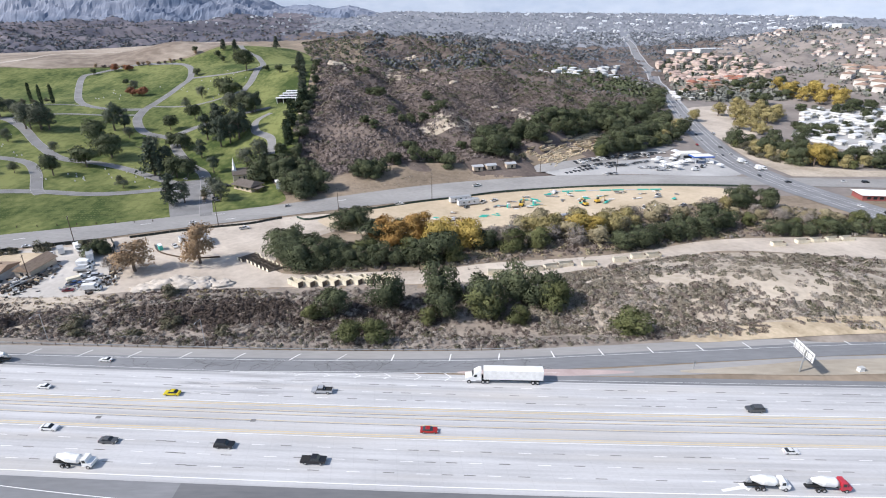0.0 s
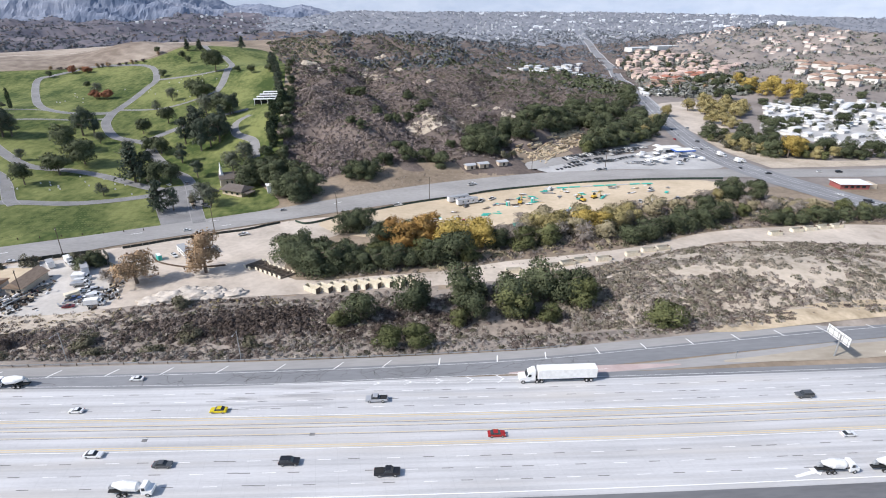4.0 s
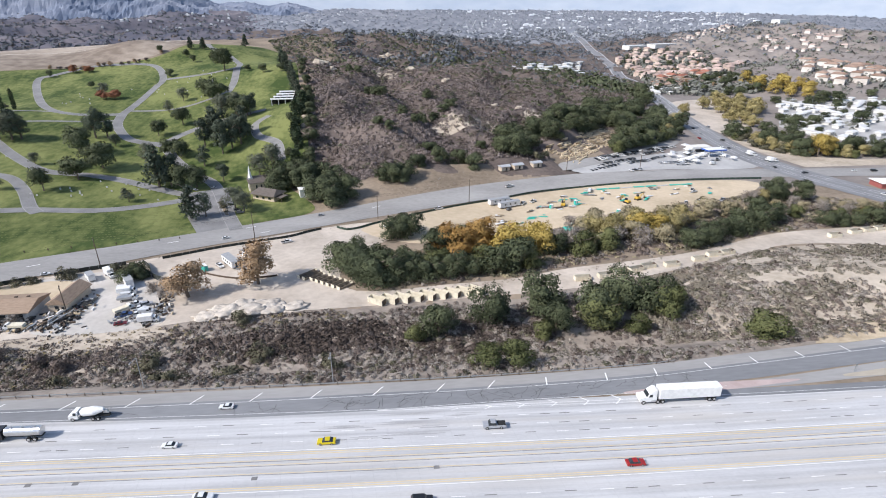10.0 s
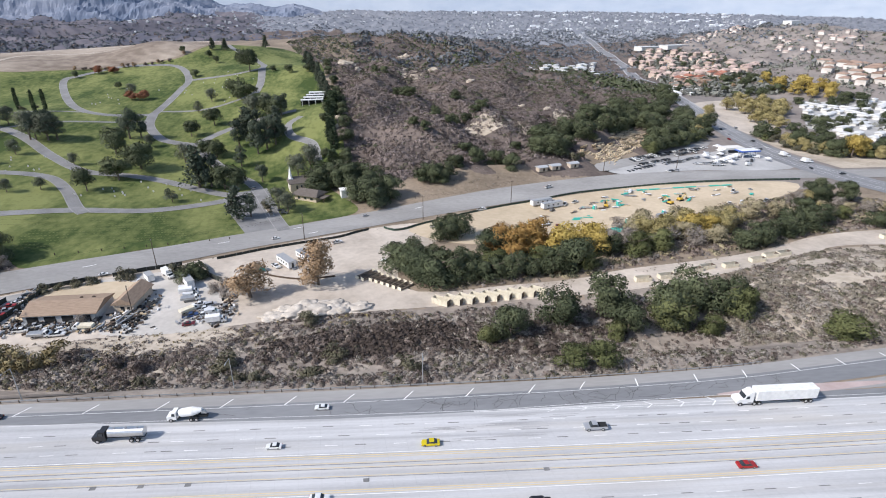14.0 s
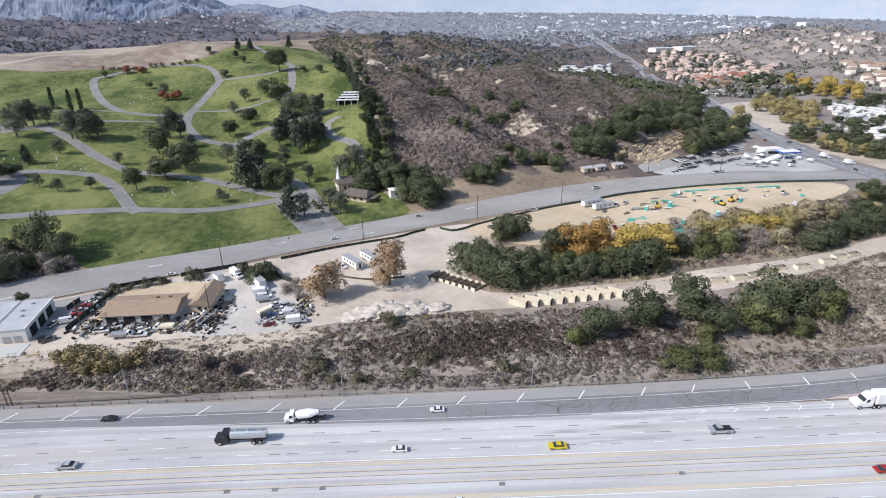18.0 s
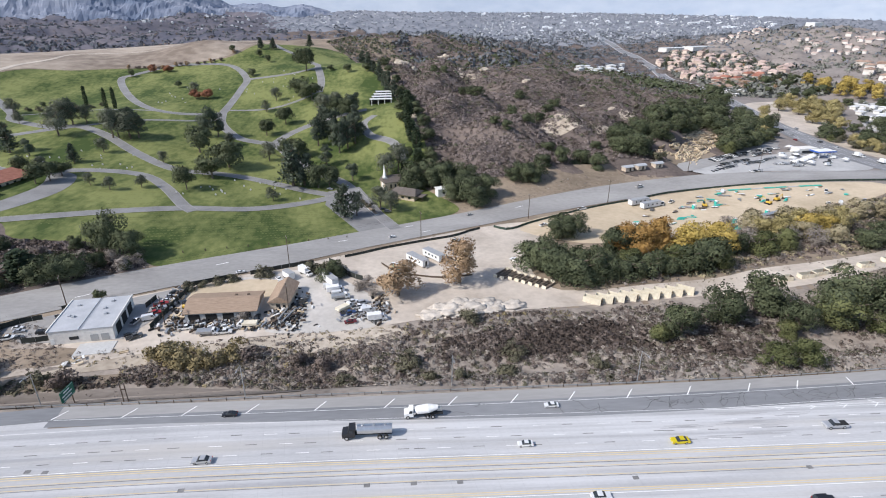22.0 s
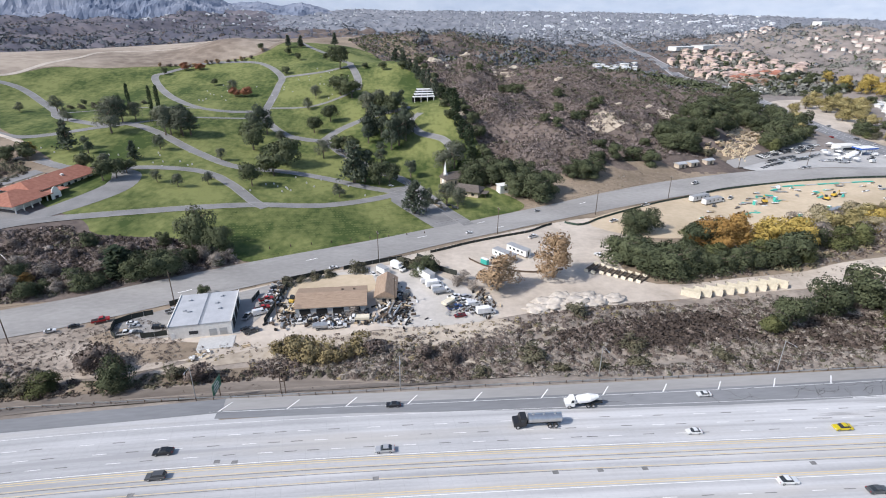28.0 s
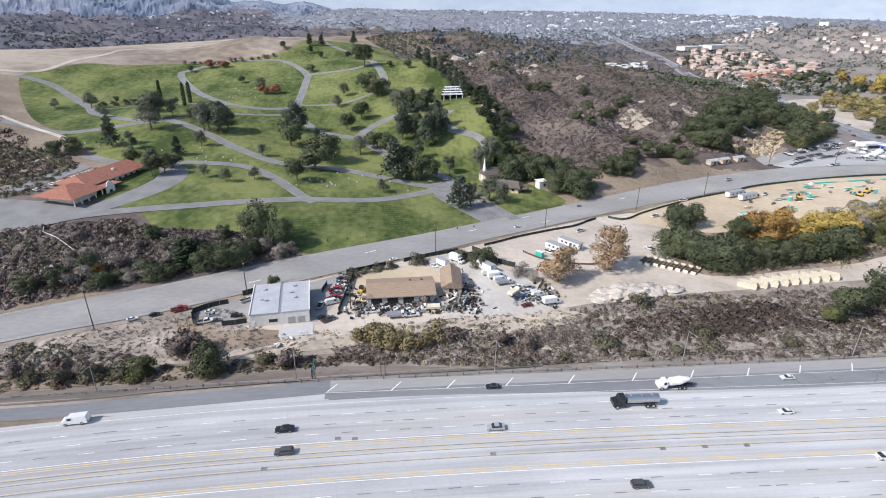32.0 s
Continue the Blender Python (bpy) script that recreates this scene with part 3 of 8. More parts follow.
for line in ([(-57, 121.0), (-28, 121.2), (3, 120.9), (30, 121.2)], [(-57, 120.8), (-20, 119.0), (3, 117.8), (60, 116.2)]):
    strip("gore_line", line, 0.055, PAINT, 0.1, "white line at the ramp's tip", "road marking", height=on_freeway)
arrow = from_arrays("lane_arrow", [(x, y, float(freeway_z(x)) + 0.1) for x, y in ((55, 83.0), (59.5, 84.0), (59.2, 84.7), (62.6, 84.3), (60.4, 82.6), (60.0, 83.2), (55.2, 82.4))], [(0, 1, 5, 6), (2, 3, 4), (1, 2, 4, 5)], PAINT)
tagged(arrow, "white arrow painted on the freeway lane", "road marking", kind="structure")

# ---- streets ----
MAIN = [(-430, 150), (-360, 168), (-300, 190), (-268, 200), (-235, 213.5), (-205, 226), (-170, 241), (-135, 259), (-88, 281), (-38, 301), (16, 319), (70, 331), (125, 334), (180, 334), (235, 331), (300, 327), (420, 322)]
strip("road_main", MAIN, 9.6, ROAD, 0.22, "wide worn grey asphalt street", "road", across=4)
CROSS = [(300, 120), (262, 190), (236, 250), (221, 290), (210, 330), (207, 385), (221, 470), (240, 563), (280, 718), (376, 1028), (403, 1182), (531, 1640), (640, 2100)]
strip("road_cross", CROSS, lambda s: 12.5 - 5.0 * min(1, max(0.0, s - 0.1) * 4), AVENUE_DARK, 0.24, "broad straight avenue running off into the town", "road", across=4, step=6)
for off in (-8.8, 8.8):
    strip("pavement_avenue", CROSS[7:], 1.1, AVENUE, 0.45, "pale concrete pavement beside the avenue", "pavement", offset=off, step=6)
strip("edge_line", MAIN, 0.10, PALE_ASPHALT, 0.29, "worn pale edge line of the street", "road marking", offset=7.4)
for x, y in ((-196, 231.5), (-238, 209), (-150, 254), (-112, 265), (-120, 272), (-60, 296)):
    strip("turn_arrow", [(x, y), (x + 2.2, y + 1.0), (x + 4.2, y + 2.1)], 0.22, PAINT, 0.30, "short worn white mark on the street", "road marking", step=2)
strip("edge_line", MAIN, 0.08, PALE_ASPHALT, 0.30, "worn pale edge line of the street", "road marking", offset=-7.2)
for off in (-6.5, -3.2, 3.2, 6.5):
    strip("avenue_line", CROSS[:9], 0.12, PAINT, 0.32, "white lane line on the avenue", "road marking", offset=off, step=6)

# ---- covers of the land ----
LAWN_EDGE = [(-131, 268), (-145.8, 261), (-182, 247), (-211, 231), (-220, 232), (-237, 247), (-253, 252), (-283, 255), (-294, 268), (-322, 290), (-330, 330), (-372, 378), (-420, 430), (-474, 525), (-466, 556), (-452, 586), (-418, 600), (-386, 618),
             (-336, 633), (-294, 649), (-278, 671), (-268, 702), (-258, 745), (-230, 770), (-195, 765), (-165, 730), (-148, 650), (-128, 560), (-113, 440), (-104, 400), (-101, 365), (-112, 340), (-90, 297), (-115, 280)]
sheet("lawn", LAWN_EDGE, LAWN, 0.12, 4.0, "bright green mown lawn sloping up a hill", "lawn")
sheet("field_dry", [(-478, 528), (-468, 558), (-454, 588), (-420, 601), (-387, 621), (-337, 636), (-296, 652), (-281, 675), (-271, 705), (-261, 760), (-290, 840), (-420, 880), (-560, 800), (-640, 640), (-600, 540)], DRYGRASS, 0.10, 6.0, "dry yellow field on the hilltop", "field")
sheet("yard_dirt", [(-240, 180), (-240, 172), (-226, 168), (-200, 170), (-173, 178), (-152, 178.5), (-130, 181), (-116, 184), (-96, 186.2), (-65, 187), (-33, 188.6), (6, 190), (28, 192), (52, 196.5), (78, 204), (114, 219), (139, 220), (175, 213), (260, 205), (262, 225),
                    (200, 238), (157, 238), (121, 234), (86, 221), (58, 214), (19, 209), (-3, 203), (-32, 200.5), (-57, 198), (-70, 203), (-71, 222), (-62, 240), (-45, 262), (-60, 276), (-98, 264), (-143, 241), (-170, 228), (-205, 214), (-235, 201), (-242, 194)], DIRT, 0.10, 4.0,
      "pale trampled dirt yard and access track", "dirt yard")
sheet("site_soil", [(-64, 272), (-38, 288), (-9, 299), (50, 316), (100, 321), (166, 318), (160, 300), (115, 280), (65, 269), (42, 261), (18, 256), (-10, 250), (-38, 245), (-60, 258)], SAND, 0.14, 4.0, "graded tan soil of a building site", "building site")
sheet("yard_gravel", [(-168, 181), (-135, 180), (-128, 190), (-146, 216), (-162, 226), (-205, 211), (-200, 206), (-172, 208), (-160, 200)], GRAVEL, 0.15, 3.0, "pale gravel yard full of parked trucks", "gravel yard")
sheet("yard_soil", [(-199, 203), (-201, 212), (-186, 218), (-170, 217), (-168, 208), (-172, 203)], SAND, 0.19, 3.0, "bare tan soil behind the yard building", "bare soil")
sheet("lot_paving", [(72, 341), (120, 345), (190, 346), (196, 372), (188, 400), (150, 385), (110, 368), (70, 352)], LOTPAVE, 0.12, 4.0, "pale paved car sales lot", "parking lot")
sheet("lot_field", [(252, 582), (318, 612), (300, 540), (280, 486), (240, 452), (232, 470)], DIRT, 0.12, 6.0, "bare tan field beside the avenue", "field")
sheet("avenue_verge", [(226, 345), (240, 345), (330, 344), (345, 356), (280, 360), (250, 372), (238, 400), (240, 440), (246, 470), (238, 468), (226, 430), (222, 392)], KNOLLSOIL, 0.12, 5.0, "bare tan verge beside the avenue", "verge", curve=False)
sheet("hill_foot", [(-62, 300), (-36, 309), (18, 328), (52, 336), (44, 352), (10, 352), (-30, 345), (-58, 330)], EARTH, 0.10, 4.0, "bare brown slope at the foot of the hill", "slope")
sheet("building_forecourt", [(-242, 197), (-205, 213), (-201, 202), (-211, 181), (-240, 181), (-252, 190)], ROAD, 0.16, 3.0, "grey asphalt forecourt beside the street", "forecourt", curve=False)

LANES = {
    "park_lane_entrance": ([(-124, 270), (-133, 292), (-151, 337), (-168, 355), (-186, 380), (-201, 405), (-215, 411), (-229, 419), (-245, 445), (-251, 471)], 3.1),
    "park_lane_loop": ([(-251, 471), (-250, 536), (-252, 571), (-279, 628), (-317, 634), (-341, 628), (-362, 600), (-367, 582), (-339, 526), (-306, 476), (-280, 463), (-251, 471)], 2.8),
    "park_lane_chapel": ([(-202, 409), (-194, 427), (-180, 442), (-164, 450), (-140, 453)], 3.0),
    "park_lane_crest": ([(-251, 566), (-216, 573), (-203, 579), (-189, 592), (-195, 626), (-213, 669), (-224, 680), (-242, 703), (-257, 742)], 2.7),
    "park_lane_spur": ([(-189, 592), (-181, 540), (-181, 512)], 3.0),
    "park_lane_front": ([(-333, 258), (-316, 267), (-279, 277), (-231, 291), (-195, 295), (-167, 309), (-147, 326)], 2.9),
    "park_lane_west": ([(-221, 288.5), (-228, 296), (-244, 320), (-261, 337), (-284, 341), (-312, 337), (-329, 336), (-352, 349)], 2.8),
    "park_lane_mid": ([(-148, 318), (-168, 324), (-200, 340), (-222, 347), (-248, 350), (-276, 372), (-305, 400), (-330, 417), (-347, 415), (-383, 441), (-402, 472), (-433, 508), (-455, 525), (-478, 530)], 3.0),
    "park_lane_lower": ([(-440, 420), (-410, 404), (-380, 390), (-345, 408), (-330, 417)], 3.0),
    "park_path_upper": ([(-326, 418), (-301, 436), (-267, 447), (-250, 455)], 1.4),
    "park_path_terrace": ([(-390, 462), (-355, 470), (-318, 468), (-290, 466)], 1.2),
    "park_lane_terrace": ([(-134, 434), (-142, 422), (-137, 402), (-122, 387), (-117, 366)], 2.6),
    "park_path_hill": ([(-248, 480), (-218, 484), (-195, 500), (-184, 512)], 1.3),
}
for name, (line, half) in LANES.items():
    strip(name, line, half, PARK_ROAD, 0.26, "narrow grey asphalt lane winding through the lawn", "lane")
    for s in (-1, 1):
        strip("kerb", line, 0.16, PALE_ASPHALT, 0.32, "low pale kerb along a park lane", "kerb", offset=s * (half + 0.1))
sheet("drive_paving", [(-352, 252), (-318, 266), (-299, 286), (-289, 310), (-293, 332), (-308, 336), (-303, 312), (-322, 274), (-345, 276), (-362, 290), (-356, 300), (-340, 330), (-346, 334), (-368, 296)], PARK_ROAD, 0.22, 3.0, "grey asphalt drive round a tile-roofed building", "drive")
sheet("mission_forecourt", [(-352, 248), (-333, 257), (-318, 270), (-326, 282), (-345, 284), (-362, 286), (-372, 270)], PARK_ROAD, 0.225, 3.0, "grey asphalt forecourt of a tile-roofed building", "forecourt")
sheet("parking_entrance", [(-123, 268), (-139, 262), (-160, 305), (-160, 326), (-143, 333), (-133, 305)], PARK_ROAD, 0.2, 3.0, "grey asphalt car park at the cemetery entrance", "car park", curve=False)

sheet("knoll_soil", [(40, 150), (75, 147), (150, 148), (262, 152), (262, 203), (180, 211), (140, 218), (112, 216), (84, 203), (62, 180)], KNOLLSOIL, 0.10, 4.0, "bare pale soil on a brushy knoll", "bare soil")
sheet("cut_slope", [(66, 136.6), (76, 143.6), (93, 147.6), (110, 150.6), (125, 152), (190, 154), (262, 156), (262, 146), (190, 143.6), (150, 141.6), (113, 139.6), (90, 137.6), (75, 136.0)], CUTSOIL, 0.2, 3.0, "raw tan cut slope above the ramp", "cut slope")
sheet("yard_soil", [(-232, 163), (-200, 166), (-170, 167), (-140, 169), (-122, 176), (-128, 181), (-160, 179), (-200, 173)], KNOLLSOIL, 0.11, 3.0, "bare dusty soil below the truck yard", "bare soil")
for pts in ([(-20, 402), (0, 398), (24, 408), (40, 424), (20, 428), (-8, 416)], [(60, 450), (76, 446), (92, 462), (84, 474), (66, 466)], [(-60, 560), (-30, 548), (-4, 570), (-26, 592), (-52, 584)], [(96, 500), (112, 496), (122, 520), (104, 524)]):
    sheet("hill_bare", pts, KNOLLSOIL, 0.35, 3.0, "bare tan patch on the hillside", "bare soil", wild=True)

# cracks wandering over the ramp's asphalt
rng = np.random.default_rng(31)
ramp_mid = [(-204, 130.2), (-147, 127.8), (-108, 125.7), (-69, 124.3), (-20, 123.9), (10, 124.6), (40, 126.8), (75, 130.0), (110, 133.0), (150, 135.2)]
mid_x, mid_y = [p[0] for p in ramp_mid], [p[1] for p in ramp_mid]
verts, faces = [], []


def crack(x, y, heading, length, width):
    while length > 0:
        step = rng.uniform(0.7, 1.8)
        heading += rng.normal(0, 0.45)
        x2, y2 = x + step * math.cos(heading), y + step * math.sin(heading)
        if abs(y2 - float(np.interp(x2, mid_x, mid_y))) > 3.0:
            return
        px, py = -math.sin(heading) * width, math.cos(heading) * width
        k = len(verts)
        for u, v in ((x - px, y - py), (x2 - px, y2 - py), (x2 + px, y2 + py), (x + px, y + py)):
            verts.append((u, v, float(freeway_z(u)) + 0.105))
        faces.append((k, k + 1, k + 2, k + 3))
        if rng.random() < 0.14 and length > 4:
            crack(x2, y2, heading + rng.choice((-1.2, 1.2)), length * 0.4, width)
        x, y, length = x2, y2, length - step


for k in range(64):
    x = rng.normal(-34, 30)
    crack(x, float(np.interp(x, mid_x, mid_y)) + rng.uniform(-2.4, 2.4), rng.choice((0.0, 0.0, 1.5, -1.5, 3.1)) + rng.normal(0, 0.3), rng.uniform(2, 9), 0.045)
tagged(from_arrays("asphalt_cracks", verts, faces, CRACK), "dark tarred cracks branching over worn asphalt", "cracks", kind="stuff")

# flat grave markers in rows on the lawn
rng = np.random.default_rng(52)
verts, faces = [], []
for x0, x1, y0, y1, slant in ((-245, -150, 246, 286, 0.38), (-300, -225, 266, 290, 0.22), (-285, -190, 300, 336, 0.1), (-300, -215, 380, 440, 0.0), (-330, -265, 480, 600, 0.0), (-245, -200, 500, 570, 0.0), (-200, -150, 470, 500, 0.0)):
    y = y0
    while y < y1:
        x = x0 + rng.uniform(0, 2)
        while x < x1:
            yy = y + slant * (x - x0) * 0.5 + rng.normal(0, 0.05)
            if rng.random() < (0.8 if y1 < 291 else 0.3):
                k, z = len(verts), float(ground_z(x, yy)) + 0.20
                verts += [(x, yy, z), (x + 0.95, yy, z), (x + 0.95, yy + 0.42, z), (x, yy + 0.42, z)]
                faces.append((k, k + 1, k + 2, k + 3))
            x += rng.uniform(1.1, 1.7)
        y += 2.9
inner = rounded(LAWN_EDGE, 5.0, True)
keep = [f for f in faces if inside(inner, np.array([verts[f[0]][0]]), np.array([verts[f[0]][1]]))[0]]
tagged(from_arrays("grave_markers", verts, keep, MARKROW), "rows of small flat grave markers set in lawn", "grave markers", kind="stuff")
for pts in ([(-58, 170), (-50, 173), (-44, 170), (-52, 167)], [(-40, 168), (-34, 171), (-30, 167), (-36, 165)], [(-30, 174), (-22, 176), (-20, 172)], [(-72, 168), (-64, 171), (-62, 167)], [(-52, 162), (-44, 164), (-42, 160), (-50, 159)], [(-148, 160), (-136, 163), (-128, 160), (-140, 157)], [(-122, 173), (-112, 176), (-108, 172)]):
    sheet("bank_bare", pts, KNOLLSOIL, 0.16, 2.0, "bare pale patch among the bank's brush", "bare soil")
strip("field_track", [(-600, 545), (-520, 536), (-474, 545), (-462, 596), (-451, 632), (-446, 676), (-400, 700), (-340, 706), (-300, 712), (-272, 735)], 2.2, DIRT, 0.3, "pale dirt track along the dry field", "track")
strip("field_track", [(-610, 640), (-540, 680), (-470, 720), (-400, 770), (-330, 820), (-290, 835)], 3.0, DIRT, 0.3, "pale dirt track over the dry hilltop", "track")
sheet("west_field", [(-330, 164), (-284, 166), (-254, 162.5), (-244, 162.5), (-226, 167), (-226, 178), (-240, 182), (-243, 196), (-258, 190), (-276, 184), (-330, 168)], WESTDIRT, 0.13, 3.0, "mottled pale dirt beside the street", "dirt field")
sheet("roadside_dirt", [(-330, 136), (-268, 134), (-236, 136), (-206, 137.5), (-190, 138), (-150, 137.5), (-150, 146), (-175, 153), (-203, 156), (-236, 155.5), (-270, 154), (-330, 152)], ROADSIDE, 0.12, 3.0, "bare grey brown slope beside the freeway", "bare soil")
strip("roadside_ditch", [(-300, 157), (-256, 157.5), (-224, 159.5), (-203, 160)], 2.6, EARTH, 0.2, "shaded earth under roadside bushes", "bare soil")
strip("dirt_track", [(-392, 312), (-383, 325.8), (-373.4, 338.9), (-366.3, 346.6), (-364, 358), (-374, 377), (-406, 402), (-436, 426)], 1.5, DIRT, 0.3, "pale dirt track through dark brush", "track")
strip("roadside_track", [(-212, 141), (-185, 144), (-150, 141.5), (-128, 139)], 0.7, DIRT, 0.2, "thin pale track along the roadside slope", "track")
sheet("brown_patch", [(-257, 183), (-247, 188), (-243, 179), (-222, 177), (-221, 169.5), (-237, 168.5), (-250, 176)], EARTH, 0.18, 3.0, "dry brown ground beside the workshop", "bare soil")
for line in ([(52, 181.5), (66, 190), (81, 201), (97, 209.5), (112, 219)], [(92, 198), (88, 178), (90, 169), (94, 161)], [(132, 218), (142, 211), (147, 200), (147, 182), (140, 168)], [(96, 205), (120, 206), (150, 208), (190, 204)]):
    strip("knoll_track", line, 0.8, DIRT, 0.22, "pale foot track over the bare knoll", "track")

# ---- plants ----
RNG = np.random.default_rng(7)


def cards(centres, sizes, rng, per=3, spread=0.5, flat=0.0, outward=None):
    """Small leaf-clump quads round each centre: verts and faces."""
    c = np.repeat(np.asarray(centres, float), per, 0)
    s = np.repeat(np.asarray(sizes, float), per) * rng.uniform(0.6, 1.25, len(c))
    c = c + rng.normal(0, 1, c.shape) * (spread * s)[:, None]
    a = rng.normal(0, 1, c.shape)
    a[:, 2] *= 1 - flat
    a /= np.linalg.norm(a, axis=1)[:, None]
    if outward is not None:
        o = np.repeat(np.asarray(outward, float), per, 0)
        o = o / (np.linalg.norm(o, axis=1)[:, None] + 1e-6) + rng.normal(0, 0.42, c.shape)
        o /= np.linalg.norm(o, axis=1)[:, None]
        a -= (a * o).sum(1)[:, None] * o
        a /= np.linalg.norm(a, axis=1)[:, None]
    b = rng.normal(0, 1, c.shape)
    if outward is not None:
        b = np.cross(o, a)
    b -= (b * a).sum(1)[:, None] * a
    b /= np.linalg.norm(b, axis=1)[:, None]
    n = np.cross(a, b)
    if outward is not None:
        n = -o
    h = (s * 0.5)[:, None]
    k = rng.uniform(0.55, 1.0, (len(c), 4))[:, :, None]
    v = np.stack([c - a * h * k[:, 0] - b * h * 0.5, c + b * h * k[:, 1] * -0.9 + a * h * 0.6 + n * h * 0.3, c + a * h * k[:, 2] + b * h * 0.55, c + b * h * k[:, 3] - a * h * 0.5 + n * h * 0.25], 1)
    f = np.arange(len(c) * 4).reshape(-1, 4)
    if outward is None:
        return v.reshape(-1, 3), f
    round_n = np.repeat(np.asarray(outward, float), per, 0)
    round_n = round_n / (np.linalg.norm(round_n, axis=1)[:, None] + 1e-6) + 0.35 * o
    round_n /= np.linalg.norm(round_n, axis=1)[:, None]
    return v.reshape(-1, 3), f, np.repeat(round_n, 4, 0)


def fast_mesh(name, verts, faces, mat, normals=None):
    me = bpy.data.meshes.new(name)
    verts, faces = np.asarray(verts, np.float32), np.asarray(faces, np.int32)
    k = faces.shape[1]
    me.vertices.add(len(verts))
    me.vertices.foreach_set("co", verts.ravel())
    me.loops.add(faces.size)
    me.loops.foreach_set("vertex_index", faces.ravel())
    me.polygons.add(len(faces))
    me.polygons.foreach_set("loop_start", np.arange(0, faces.size, k, dtype=np.int32))
    me.update(calc_edges=True)
    if normals is not None:
        me.polygons.foreach_set("use_smooth", [True] * len(faces))
        me.normals_split_custom_set_from_vertices([tuple(q) for q in normals])
    me.materials.append(mat)
    return me


def limb(bm, p0, p1, r0, r1, sides=6):
    p0, p1 = Vector(p0), Vector(p1)
    q = (p1 - p0).to_track_quat("Z", "Y")
    rings = []
    for p, r in ((p0, r0), (p1, r1)):
        rings.append([bm.verts.new(p + q @ Vector((r * math.cos(2 * math.pi * k / sides), r * math.sin(2 * math.pi * k / sides), 0))) for k in range(sides)])
    for k in range(sides):
        bm.faces.new((rings[0][k], rings[0][(k + 1) % sides], rings[1][(k + 1) % sides], rings[1][k]))
    bm.faces.new(rings[1])


def trunk_mesh(rng, h, r, limbs, reach, lean=0.06):
    bm = bmesh.new()
    p = Vector((0, 0, -0.8))
    levels = 4
    for k in range(levels):
        q = Vector((rng.normal(0, lean * h / 3), rng.normal(0, lean * h / 3), h * (k + 1) / levels))
        limb(bm, p, q, r * (1 - 0.2 * k), r * (0.8 - 0.2 * k))
        if k:
            for j in range(limbs):
                a = rng.uniform(0, 2 * math.pi)
                ln = reach * rng.uniform(0.5, 1.0)
                mid = q + Vector((math.cos(a) * ln * 0.5, math.sin(a) * ln * 0.5, ln * 0.30))
                end = mid + Vector((math.cos(a + 0.4) * ln * 0.5, math.sin(a + 0.4) * ln * 0.5, ln * 0.35))
                limb(bm, q, mid, r * 0.42, r * 0.26, 5)
                limb(bm, mid, end, r * 0.26, r * 0.08, 4)
        p = q
    me = bpy.data.meshes.new("trunk")
    bm.to_mesh(me)
    bm.free()
    me.materials.append(BARK)
    return me


def lobed(rng, r, low, high, lobes, clumps, size, gap=0.0, squash=1.0):
    """Clump centres over the shells of several lobes that make one uneven crown."""
    cs, ss, ns = [], [], []
    for k in range(lobes):
        a, t = rng.uniform(0, 2 * math.pi), rng.uniform(0, 1)
        z = low + (high - low) * (0.12 + 0.76 * t)
        env = math.sqrt(max(0.05, 1 - ((z - (low * 0.62 + high * 0.38)) / ((high - low) * 0.68)) ** 2))
        rad = r * env * rng.uniform(0.25, 0.72)
        lr = r * rng.uniform(0.34, 0.5) * (0.75 + 0.25 * env)
        c = np.array((math.cos(a) * rad, math.sin(a) * rad, z))
        d = rng.normal(0, 1, (clumps, 3))
        d /= np.linalg.norm(d, axis=1)[:, None]
        keep = d[:, 2] > -0.65
        d = d[keep] * (lr * rng.uniform(0.72, 1.06, keep.sum()))[:, None]
        d[:, 2] *= 0.85 * squash
        cs.append(c + d)
        ns.append(d + c * np.array((0.25, 0.25, 0.0)))
        ss.append(np.full(len(d), size))
    cs, ss, ns = np.concatenate(cs), np.concatenate(ss), np.concatenate(ns)
    if gap:
        keep = rng.uniform(0, 1, len(cs)) > gap
        cs, ss, ns = cs[keep], ss[keep], ns[keep]
    cs[:, 2] = np.maximum(cs[:, 2], 0.25)
    return cs, ss, ns


